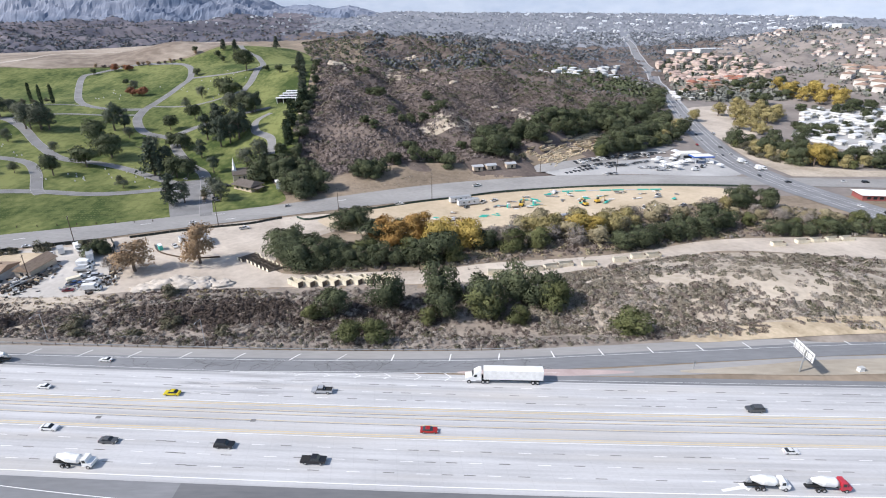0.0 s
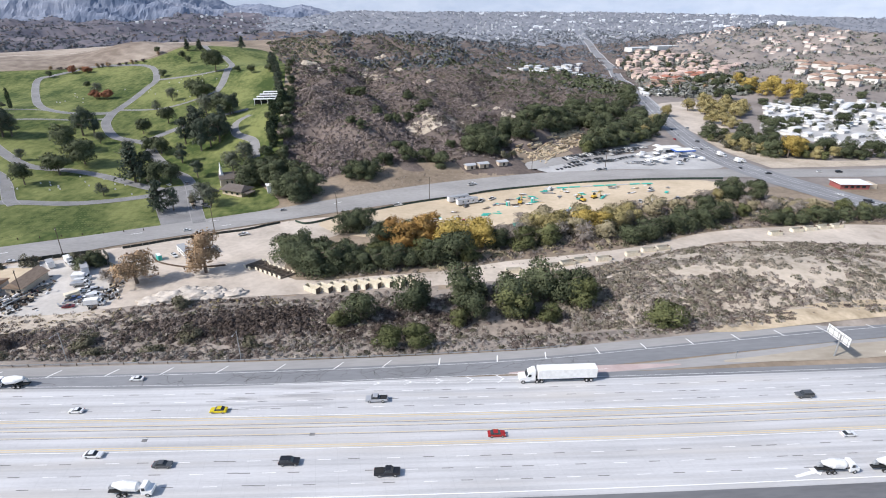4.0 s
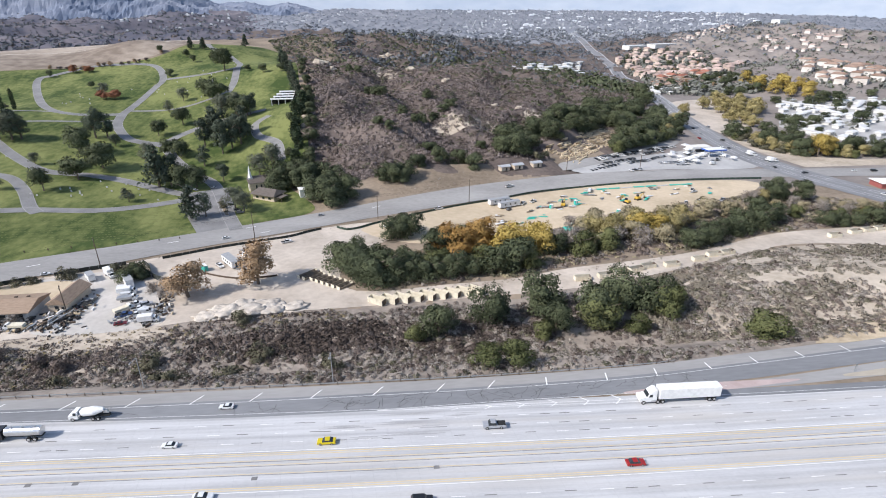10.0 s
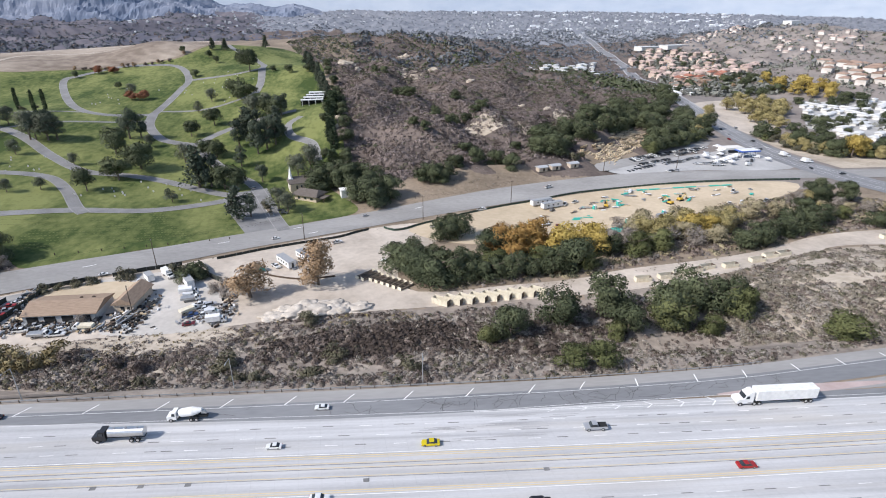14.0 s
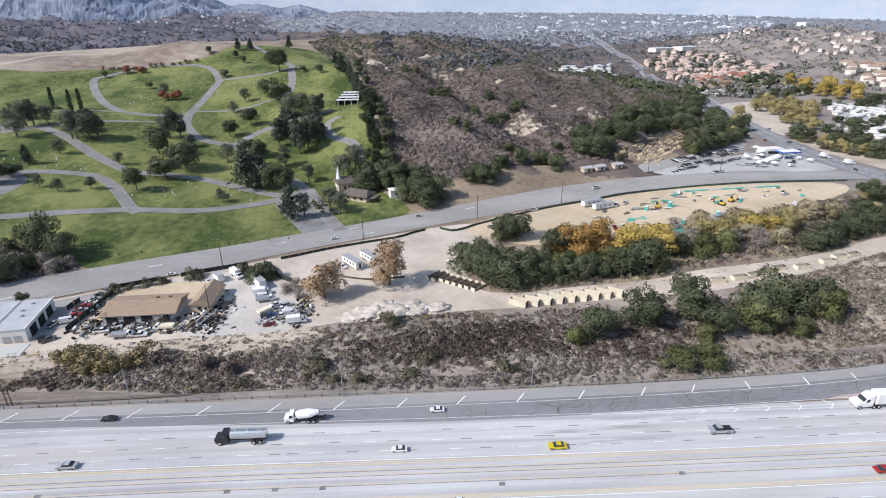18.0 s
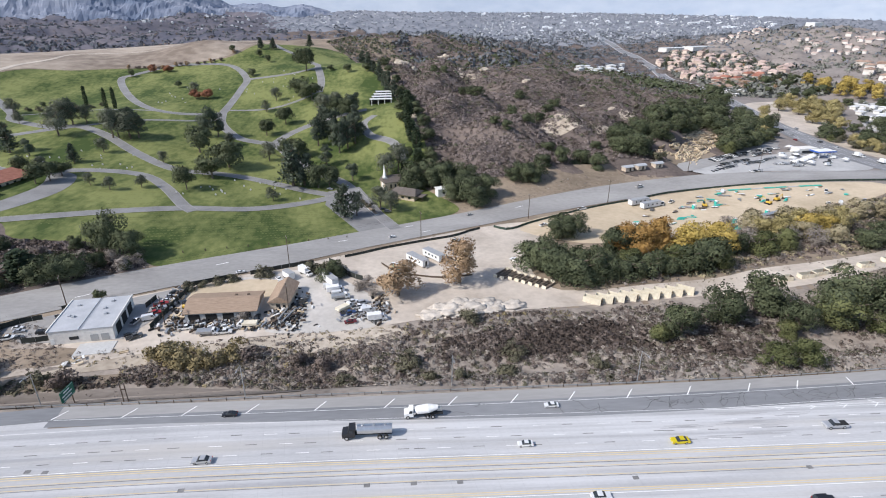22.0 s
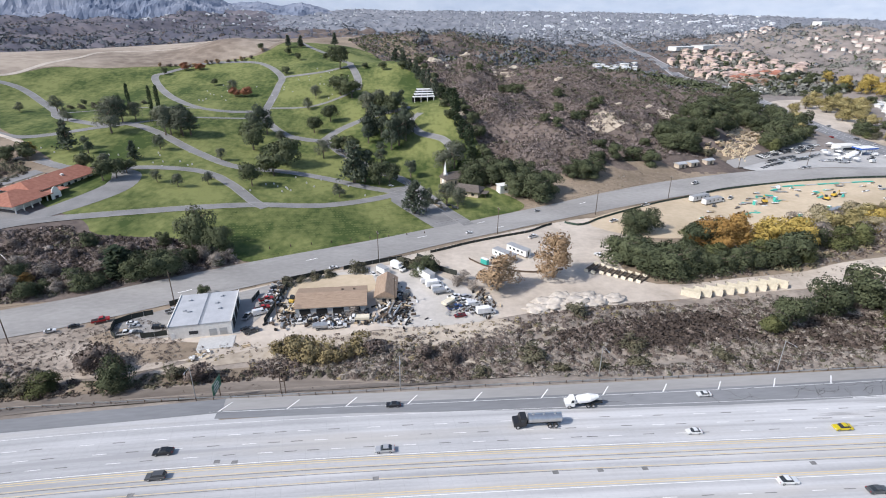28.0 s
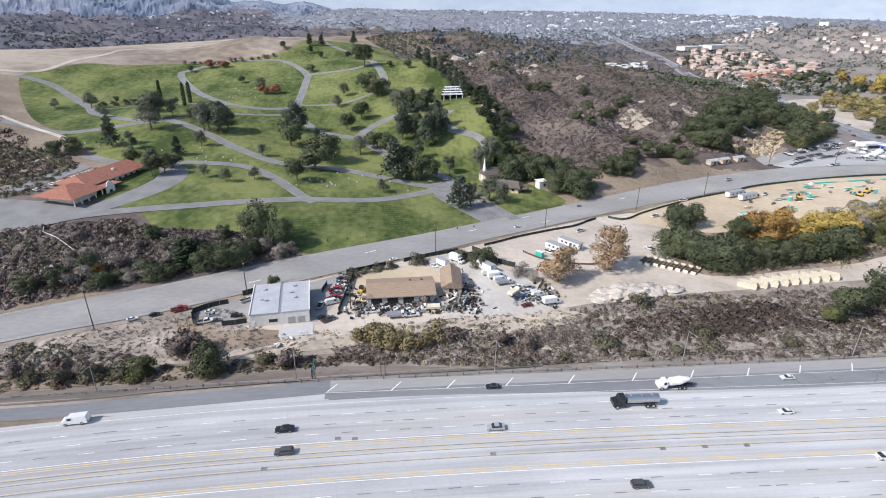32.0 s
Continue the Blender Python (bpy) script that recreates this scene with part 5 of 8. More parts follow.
scatter("bank_tufts", [(-150, 150), (-110, 140), (-30, 136), (10, 140), (0, 170), (-33, 182), (-65, 180), (-106, 177), (-125, 177)], 620, [(DRYTUFT, 1.0)], 0.35, 1.0, 26, "pale dry tufts dotted among dark brush", 41, tall=0.55)
KNOLL = [(30, 150), (70, 145), (150, 145), (270, 150), (270, 200), (180, 211), (140, 218), (112, 217), (76, 203), (50, 195), (26, 190)]
CUT = [(66, 136.6), (76, 143.6), (93, 147.6), (110, 150.6), (125, 152), (190, 154), (262, 156), (262, 146), (190, 143.6), (150, 141.6), (113, 139.6), (90, 137.6), (75, 136.0)]
scatter("knoll_brush", KNOLL, 4400, [(KNOLLBRUSH, 0.56), (BRUSH, 0.16), (GREENBRUSH, 0.14), (SAGE, 0.14)], 0.7, 1.9, 46, "patchy brown brush on a bare knoll", 13, lambda x, y: np.clip(patches(x * 0.6, y * 0.9) * 2.0 - 0.62 + 0.5 * smooth(105, 60, x), 0.05, 1) * (1 - 0.75 * inside_mask([(115, 211), (129, 200), (137, 173), (126, 160), (102, 161.5), (93, 170), (100, 190)], x, y)), (CUT,), leaf=0.35)
RAVINE = [(-60, 200.5), (0, 204), (20, 210.5), (58, 215.5), (86, 222.5), (121, 236), (157, 240), (220, 240), (222, 262), (180, 290), (160, 296), (115, 278), (65, 267), (18, 254), (-12, 246), (-36, 238), (-60, 222)]
scatter("ravine_brush", RAVINE, 2300, [(BRUSH, 0.28), (TWIG, 0.27), (TANLEAF, 0.22), (GREENBRUSH, 0.23)], 0.9, 2.1, 32, "tangled grey brush in a ravine", 14)
SLOPE = [(-350, 185), (-302, 204), (-262, 216), (-236, 226), (-222, 231), (-238, 246), (-253, 251), (-284, 254), (-298, 262), (-335, 256), (-420, 240)]
scatter("slope_brush", SLOPE, 3800, [(HILLBRUSH, 0.2), (DARKBRUSH, 0.42), (BRUSH, 0.2), (TWIG, 0.06), (GREENBRUSH, 0.12)], 0.9, 2.0, 30, "brown brush on the slope above the street", 15)
HILL = [(-98, 345), (-62, 332), (-30, 348), (10, 354), (46, 356), (120, 400), (210, 540), (300, 760), (330, 900), (200, 1000), (-120, 1000), (-200, 830), (-128, 600), (-104, 440)]
HILL_LOW = [(-98, 345), (-62, 332), (-30, 348), (10, 354), (46, 356), (120, 400), (175, 480), (215, 560), (215, 620), (-132, 620), (-128, 600), (-104, 440)]
clearings = lambda x, y: 0.40 + 0.60 * patches(x * 0.45, y * 0.45)
scatter("hill_brush", HILL_LOW, 16000, [(HILLBRUSH, 0.62), (DARKBRUSH, 0.12), (GREENBRUSH, 0.12), (BRUSH, 0.14)], 1.15, 2.6, 28, "brown chaparral covering the hillside", 16, clearings, keep_out=(TIMBER,), tall=0.66, leaf=0.44, mixed=0.34)
# FOOTWOOD's bluish tint brings painted haze to the upper hill
scatter("hill_brush", [(-132, 620), (215, 620), (300, 760), (330, 900), (200, 1000), (-120, 1000), (-200, 830)], 7500, [(HILLBRUSH, 0.45), (FOOTWOOD, 0.30), (BRUSH, 0.25)], 1.5, 3.2, 16, "brown chaparral over the upper hill", 26, clearings, leaf=0.54)
scatter("hill_trees", HILL, 4300, [(OAK, 0.6), (GREENBRUSH, 0.4)], 1.8, 4.0, 24, "dark green oak scrub in the hillside gullies", 17, lambda x, y: np.clip(0.03 + smooth(470, 720, y) * 0.9 * patches(x * 0.25, y * 0.25) ** 2 + smooth(20, 130, x - 0.12 * (y - 350)) * 0.6, 0, 1), keep_out=(TIMBER, [(72, 352), (100, 352), (106, 386), (96, 374)]), leaf=0.5)
grove("oak", [(-57, 476), (-52, 470), (-62, 482), (-55, 386), (-48, 380), (-23, 367), (-14, 364), (12, 375), (-2, 358), (-8, 426), (-2, 430), (-16, 420), (-14, 486), (-80, 544), (-72, 538), (-30, 400), (-38, 410), (-24, 412)], 5.5)
scatter("west_brush", [(-352, 292), (-347, 330), (-358, 345), (-400, 372), (-440, 340), (-400, 290), (-366, 286)], 1500, [(GREENBRUSH, 0.5), (DARKBRUSH, 0.5)], 0.9, 2.0, 24, "dark brush behind the red-roofed building", 28)
WEST = [(-430, 250), (-380, 300), (-372, 350), (-425, 405), (-480, 500), (-640, 520), (-640, 260)]
scatter("west_brush", WEST, 2200, [(DARKBRUSH, 0.6), (GREENBRUSH, 0.4)], 1.5, 3.5, 16, "dark brush in the valley behind the red-roofed building", 18)
YARD_EDGE = [(-330, 160), (-284, 160), (-256, 161), (-258, 166), (-284, 176), (-330, 178)]
scatter("yard_edge_brush", YARD_EDGE, 420, [(GREENBRUSH, 0.45), (SAGE, 0.2), (BRUSH, 0.35)], 0.7, 1.6, 34, "mixed brush below the truck yard", 19)
UPPER = [(60, 930), (330, 880), (372, 1000), (395, 1180), (430, 1390), (240, 1500), (-100, 1300), (-60, 1000)]
# far-side brush borrows the haze-tinted woods colours to look paler
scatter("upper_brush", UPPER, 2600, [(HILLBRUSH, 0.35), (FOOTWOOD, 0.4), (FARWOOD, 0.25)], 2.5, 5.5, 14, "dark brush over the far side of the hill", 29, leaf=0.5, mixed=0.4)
scatter("foot_brush", [(-60, 304), (-36, 312), (18, 331), (50, 338), (44, 352), (10, 352), (-30, 345), (-58, 330)], 700, [(BRUSH, 0.5), (SAGE, 0.2), (GREENBRUSH, 0.3)], 0.25, 0.7, 14, "low dry tufts on the bare slope", 31)
scatter("yard_weeds", [(-262, 168), (-236, 166), (-205, 168), (-175, 172), (-150, 172), (-120, 174), (-122, 180), (-160, 180), (-205, 176), (-240, 172)], 420, [(BRUSH, 0.4), (SAGE, 0.4), (OLIVEBRUSH, 0.2)], 0.3, 0.9, 18, "dry weeds on bare dusty soil", 32)
scatter("yard_bank_brush", [(-205, 158), (-175, 154), (-148, 150), (-124, 160), (-104, 176), (-66, 181), (-66, 186), (-98, 185), (-118, 182), (-132, 179), (-152, 175), (-180, 171), (-205, 166)], 1500, [(BRUSH, 0.42), (SAGE, 0.2), (OLIVEBRUSH, 0.14), (DARKBRUSH, 0.24)], 0.35, 1.2, 24, "patchy dry brush on the slope below the yard", 62, lambda x, y: patches(x * 0.9, y * 1.2) ** 1.4)
scatter("street_weeds", [(-262, 196), (-205, 216), (-150, 240), (-100, 264), (-60, 279), (-62, 276), (-100, 260), (-150, 236), (-205, 212), (-262, 192)], 420, [(BRUSH, 0.5), (SAGE, 0.3), (GREENBRUSH, 0.2)], 0.25, 0.8, 14, "dry weeds along the street's edge", 33)
scatter("site_weeds", [(-60, 199), (0, 203), (58, 214), (120, 234), (120, 232), (58, 211), (0, 200), (-60, 196)], 380, [(BRUSH, 0.5), (GREENBRUSH, 0.5)], 0.3, 0.9, 16, "scrubby fringe along the access track", 34)
scatter("field_weeds", [(-300, 166), (-284, 166), (-254, 163), (-226, 168), (-226, 178), (-243, 195), (-258, 190), (-300, 176)], 1500, [(BRUSH, 0.5), (SAGE, 0.28), (DARKBRUSH, 0.22)], 0.25, 0.9, 16, "dry weeds dotted over pale dirt", 35)
scatter("roadside_weeds", [(-300, 136), (-236, 137), (-206, 139), (-150, 139), (-150, 146), (-203, 155), (-236, 154), (-300, 152)], 520, [(BRUSH, 0.6), (DARKBRUSH, 0.4)], 0.2, 0.6, 12, "low dry weeds on the roadside slope", 36)

# ---- built things ----
def paint(name, rgb, rough=0.5, metal=0.0, vary=0.12, scale=1.2):
    lo = tuple(max(0.0, c * (1 - vary)) for c in rgb)
    hi = tuple(min(1.0, c * (1 + vary)) for c in rgb)
    return material(name, lo, hi, scale, rough, 0, 6, metal, local=True)


WHITE = paint("white painted metal", (0.78, 0.78, 0.77), 0.5)
STUCCO = paint("white stucco", (0.72, 0.70, 0.66), 0.9)
BEIGE = paint("beige stucco", (0.56, 0.47, 0.37), 0.9)
TANROOF = material("tan roof shingles", (0.27, 0.195, 0.140), (0.40, 0.30, 0.225), 0.5, 0.9, 0.02, 8, local=True, stretch=(1, 4, 1))
GREYROOF = material("pale grey flat roof", (0.37, 0.385, 0.41), (0.49, 0.505, 0.53), 0.25, 0.85, 0.01, 8, local=True)
DARKROOF = material("dark brown shingle roof", (0.10, 0.085, 0.075), (0.19, 0.165, 0.145), 0.6, 0.9, 0.02, 8, local=True, stretch=(1, 5, 1))
TILE = material("red clay roof tiles", (0.25, 0.105, 0.075), (0.39, 0.18, 0.13), 0.6, 0.85, 0.03, 9, local=True, per_object=0.3)
FARWALL = material("cream house walls", (0.56, 0.51, 0.47), (0.76, 0.72, 0.68), 0.1, 0.9, 0, 5, local=True, per_object=0.5)
GLASS = material("dark window glass", (0.02, 0.025, 0.03), (0.05, 0.055, 0.06), 1, 0.12, 0, 4)
DARK = paint("dark opening", (0.03, 0.03, 0.03), 0.8)
RUBBER = paint("black rubber", (0.03, 0.03, 0.03), 0.85)
STEEL = paint("grey galvanised steel", (0.42, 0.43, 0.44), 0.5, 0.6)
CHROME = paint("bright alloy", (0.6, 0.6, 0.6), 0.3, 0.9)
WOOD = material("weathered dark pole wood", (0.07, 0.052, 0.04), (0.15, 0.115, 0.09), 2, 0.9, 0.01, 6, local=True)
LUMBER = material("tan cut timber", (0.38, 0.30, 0.20), (0.66, 0.54, 0.38), 1, 0.9, 0.01, 6, local=True, per_object=0.6)
BIN = material("tan painted steel", (0.64, 0.575, 0.44), (0.80, 0.74, 0.60), 0.8, 0.7, 0.01, 7, local=True, per_object=0.25)
SKIDWOOD = material("weathered skid timber", (0.13, 0.105, 0.085), (0.27, 0.225, 0.18), 1, 0.9, 0.01, 6, local=True, per_object=0.4)
# dark steel; also the painted shade of bin ends and insides
BINDARK = paint("dark rusty steel and bin shade", (0.13, 0.105, 0.085), 0.8)
FENCE = paint("black mesh fence fabric", (0.045, 0.05, 0.045), 0.9)
FENCEGREEN = paint("dark green fence fabric", (0.05, 0.075, 0.06), 0.9)
TEAL = paint("teal plastic", (0.05, 0.45, 0.38), 0.5)
SIGNGREEN = paint("green sign face", (0.02, 0.16, 0.10), 0.5)
CONC = paint("pale concrete", (0.50, 0.50, 0.49), 0.85)
GRAVELPILE = material("heaped pale rubble", (0.40, 0.355, 0.305), (0.66, 0.60, 0.53), 0.5, 0.95, 0.25, 5)
BLUE = paint("blue canopy", (0.04, 0.12, 0.45), 0.5)
ORANGEPAINT = paint("yellow machine paint", (0.62, 0.40, 0.06), 0.5)
LAMP_RED = paint("red lamp lens", (0.35, 0.02, 0.02), 0.3)
LAMP_CLEAR = paint("clear lamp lens", (0.75, 0.75, 0.72), 0.2)


def add_box(bm, cx, cy, z0, sx, sy, sz, turn=0.0, taper=(1.0, 1.0), bevel=0.0):
    """A box on its base, turned about z, narrowed towards its top."""
    ca, sa = math.cos(turn), math.sin(turn)
    vs = []
    for k, (tx, ty) in ((0, (1, 1)), (1, taper)):
        for ux, uy in ((-1, -1), (1, -1), (1, 1), (-1, 1)):
            px, py = ux * sx / 2 * tx, uy * sy / 2 * ty
            vs.append(bm.verts.new((cx + px * ca - py * sa, cy + px * sa + py * ca, z0 + k * sz)))
    fs = [bm.faces.new([vs[i] for i in q]) for q in ((3, 2, 1, 0), (4, 5, 6, 7), (0, 1, 5, 4), (1, 2, 6, 5), (2, 3, 7, 6), (3, 0, 4, 7))]
    if bevel:
        edges = list({e for f in fs for e in f.edges})
        bmesh.ops.bevel(bm, geom=edges, offset=bevel, segments=1, affect="EDGES")
    return bm


def box_bm(*args, **kw):
    return add_box(bmesh.new(), *args, **kw)


def cyl_bm(p0, p1, r0, r1=None, sides=10):
    bm = bmesh.new()
    limb(bm, p0, p1, r0, r0 if r1 is None else r1, sides)
    return bm


def thing(name, label, category, x, y, turn=0.0, group="", lift=0.14, z=None, kind=""):
    ob = tagged(new(name), label, category, group, kind)
    ob.matrix_basis = Matrix.Translation((x, y, (float(surface_z(x, y)) + lift) if z is None else z)) @ Matrix.Rotation(turn, 4, "Z")
    return ob


def gable_bm(w, d, z0, rise, over=0.4, thick=0.18, hip=0.0):
    """A pitched roof with its ridge along x; hip draws the ridge in at both ends."""
    bm = bmesh.new()
    x, y = w / 2 + over, d / 2 + over
    lo = [bm.verts.new(p) for p in ((-x, -y, z0), (x, -y, z0), (x, y, z0), (-x, y, z0))]
    up = [bm.verts.new((p.co.x, p.co.y, z0 + thick)) for p in lo]
    r0, r1 = bm.verts.new((-x + hip, 0, z0 + rise + thick)), bm.verts.new((x - hip, 0, z0 + rise + thick))
    bm.faces.new(lo[::-1])
    for k in range(4):
        bm.faces.new((lo[k], lo[(k + 1) % 4], up[(k + 1) % 4], up[k]))
    bm.faces.new((up[0], up[1], r1, r0))
    bm.faces.new((up[2], up[3], r0, r1))
    bm.faces.new((up[1], up[2], r1))
    bm.faces.new((up[3], up[0], r0))
    return bm


def wheels(root, xs, half, r, w=0.24, rims=True):
    for x in xs:
        if not rims:
            part("wheel_pair", cyl_bm((x, -half, r), (x, half, r), r, None, 10), RUBBER, root)
            continue
        for s in (-1, 1):
            tyre = part("tyre", cyl_bm((x, s * (half - w), r), (x, s * half, r), r, None, 12), RUBBER, root)
            if rims:
                part("rim", cyl_bm((x, s * (half - 0.02), r), (x, s * (half + 0.015), r), r * 0.58, None, 8), CHROME, tyre)


def side_solid(profile, half, inset=0.0, z_in=None):
    """A solid from a side outline (x, z), drawn in by inset above the height z_in."""
    bm = bmesh.new()
    rows = []
    for s in (-1, 1):
        rows.append([bm.verts.new((x, s * (half - (inset if z_in is not None and z > z_in else 0)), z)) for x, z in profile])
    n = len(profile)
    bm.faces.new(rows[0][::-1])
    bm.faces.new(rows[1])
    for k in range(n):
        bm.faces.new((rows[0][k], rows[0][(k + 1) % n], rows[1][(k + 1) % n], rows[1][k]))
    bmesh.ops.recalc_face_normals(bm, faces=bm.faces)
    return bm


SHAPES = {
    "sedan": (4.75, 0.92, [(-2.35, 0.35), (2.3, 0.33), (2.37, 0.62), (2.2, 0.78), (1.1, 0.92), (-1.75, 0.98), (-2.3, 0.92), (-2.38, 0.6)], [(1.05, 0.90), (0.35, 1.38), (-0.95, 1.42), (-1.75, 0.96)], 0.34),
    "suv": (4.85, 0.97, [(-2.4, 0.42), (2.35, 0.4), (2.42, 0.75), (2.25, 0.98), (1.15, 1.08), (-2.3, 1.12), (-2.42, 0.8)], [(1.1, 1.06), (0.55, 1.66), (-2.0, 1.72), (-2.35, 1.1)], 0.38),
    "pickup": (5.8, 1.0, [(-2.9, 0.5), (2.8, 0.48), (2.9, 0.85), (2.75, 1.08), (1.5, 1.15), (-0.55, 1.15), (-0.6, 1.12), (-2.85, 1.12)], [(1.45, 1.13), (0.95, 1.78), (-0.35, 1.82), (-0.6, 1.13)], 0.42),
    "van": (5.6, 1.0, [(-2.75, 0.45), (2.7, 0.42), (2.78, 0.85), (2.5, 1.15), (1.7, 1.3), (-2.78, 1.3)], [(1.75, 1.28), (1.15, 2.1), (-2.6, 2.2), (-2.78, 1.28)], 0.38),
}
CARCACHE = {}


def car(kind, colour, rgb, x, y, turn=0.0, where="on the freeway", z=None, lift=0.14, metal=0.25, group="vehicles", far=False):
    key = (kind, colour, far)
    size = Matrix.Scale({"sedan": 0.84, "suv": 0.88, "pickup": 0.92, "van": 0.95}[kind], 4)
    if key in CARCACHE:
        m = Matrix.Translation((x, y, (float(surface_z(x, y)) + lift) if z is None else z)) @ Matrix.Rotation(turn, 4, "Z") @ size
        ob = copy_thing(CARCACHE[key], m)
        ob["label"] = f"{colour} {LOOKS[kind]} {where}"
        return ob
    ln, half, low, cab, r = SHAPES[kind]
    root = thing({"sedan": "car", "suv": "car", "pickup": "pickup_truck", "van": "van"}[kind], f"{colour} {LOOKS[kind]} {where}", {"pickup": "pickup truck", "van": "van"}.get(kind, "car"), x, y, turn, group, lift, z)
    body = paint(colour + " car paint", rgb, 0.3, metal, 0.05)
    part("body", side_solid(low, half, 0.04, 0.9), body, root)
    xs = [p[0] for p in cab]
    z1 = max(p[1] for p in cab)
    if kind == "van":
        part("cabin", side_solid(cab, half - 0.05, 0.10, 1.5), body, root)
        part("windscreen", side_solid([(1.80, 1.34), (1.22, 2.02), (1.16, 2.02), (1.70, 1.32)], half - 0.18), GLASS, root)
        part("side_window", side_solid([(1.35, 1.42), (1.02, 1.92), (0.35, 1.95), (0.35, 1.42)], half - 0.03), GLASS, root)
    else:
        part("cabin_glass", side_solid(cab, half - 0.08, 0.14, (cab[0][1] + z1) / 2), GLASS, root)
        part("roof", box_bm((xs[1] + xs[2]) / 2, 0, z1 - 0.06, abs(xs[1] - xs[2]) * 0.96, 2 * half - 0.42, 0.09, bevel=0.03), body, root)
    if kind == "pickup":
        part("bed", box_bm(-1.75, 0, 1.121, 2.0, 2 * half - 0.3, 0.03), DARK, root)
    wheels(root, (-ln * 0.29, ln * 0.31), half, r, rims=not far)
    for s in () if far else (-1, 1):
        part("headlight", box_bm(ln / 2 - 0.06, s * (half - 0.25), 0.62, 0.12, 0.34, 0.14), LAMP_CLEAR, root)
        part("tail_light", box_bm(-ln / 2 + 0.04, s * (half - 0.2), 0.75, 0.1, 0.26, 0.18), LAMP_RED, root)
    root.matrix_basis = root.matrix_basis @ size
    CARCACHE[key] = root
    return root


LOOKS = {"sedan": "saloon car with dark windows", "suv": "tall sport utility car", "pickup": "pickup truck with an open bed", "van": "panel van"}
COLOURS = {"white": (0.80, 0.80, 0.79), "black": (0.025, 0.026, 0.03), "silver": (0.42, 0.43, 0.45), "red": (0.42, 0.03, 0.03), "dark red": (0.16, 0.02, 0.025), "yellow": (0.70, 0.55, 0.02), "dark grey": (0.10, 0.105, 0.11), "blue": (0.04, 0.08, 0.20)}


def put(kind, colour, x, y, turn=0.0, where="on the freeway", **kw):
    return car(kind, colour, COLOURS[colour], x, y, turn, where, **kw)


def fw(x):
    return float(freeway_z(x)) + 0.1


def slope_turn(x):
    return math.atan(float(bend(x + 1) - bend(x - 1)) / 2)


def semi(x, y):
    """A white tractor with a long box trailer."""
    root = thing("semi_truck", "white tractor unit with a long white box trailer", "truck", x, y, math.pi + slope_turn(x), "vehicles", z=fw(x))
    part("trailer", box_bm(-3.2, 0, 1.25, 15.2, 2.5, 2.75, bevel=0.06), WHITE, root)
    part("trailer_frame", box_bm(-3.4, 0, 0.95, 14.2, 1.1, 0.3), DARK, root)
    cab = part("cab", side_solid([(5.0, 0.7), (8.9, 0.6), (9.1, 1.0), (9.0, 1.75), (7.4, 1.95), (6.9, 2.9), (5.6, 3.75), (5.0, 3.75)], 1.2, 0.12, 2.2), WHITE, root)
    part("windscreen", side_solid([(7.44, 2.0), (7.02, 2.86), (6.94, 2.86), (7.3, 1.98)], 1.02), GLASS, cab)
    part("side_window", side_solid([(7.0, 2.0), (6.7, 2.7), (6.1, 2.7), (6.1, 2.0)], 1.215), GLASS, cab)
    part("fuel_tank", box_bm(5.6, 0, 0.55, 1.6, 2.45, 0.55, bevel=0.1), CHROME, root)
    wheels(root, (8.1, 4.6, 3.4, -8.2, -9.4), 1.25, 0.52, 0.5)
    return root


def cement(x, y, turn=0.0, cab_mat=None):
    root = thing("mixer_truck", ("red" if cab_mat else "white") + " concrete mixer truck with a round drum", "truck", x, y, turn + slope_turn(x), "vehicles", z=fw(x))
    cab = part("cab", side_solid([(2.3, 0.7), (4.6, 0.65), (4.7, 1.6), (3.6, 1.75), (3.4, 2.75), (2.3, 2.8)], 1.2, 0.1, 2), cab_mat or WHITE, root)
    part("side_window", side_solid([(3.4, 1.8), (3.25, 2.55), (2.6, 2.55), (2.6, 1.8)], 1.212), GLASS, cab)
    part("frame", box_bm(-0.9, 0, 0.8, 8.6, 1.0, 0.35), DARK, root)
    bm = bmesh.new()
    for a, b, r0, r1 in (((1.9, 0, 1.9), (1.2, 0, 2.0), 0.7, 1.12), ((1.2, 0, 2.0), (-1.6, 0, 2.35), 1.12, 1.18), ((-1.6, 0, 2.35), (-4.0, 0, 2.75), 1.18, 0.5)):
        limb(bm, a, b, r0, r1, 14)
    part("drum", bm, WHITE, root)
    part("chute", box_bm(-4.4, 0, 1.7, 1.4, 0.6, 0.9, taper=(0.4, 1)), STEEL, root)
    part("water_tank", cyl_bm((2.0, -1.0, 1.6), (2.0, 1.0, 1.6), 0.32), CHROME, root)
    wheels(root, (3.7, -1.3, -2.6), 1.22, 0.52, 0.45)
    root.matrix_basis = root.matrix_basis @ Matrix.Scale(0.88, 4)
    return root


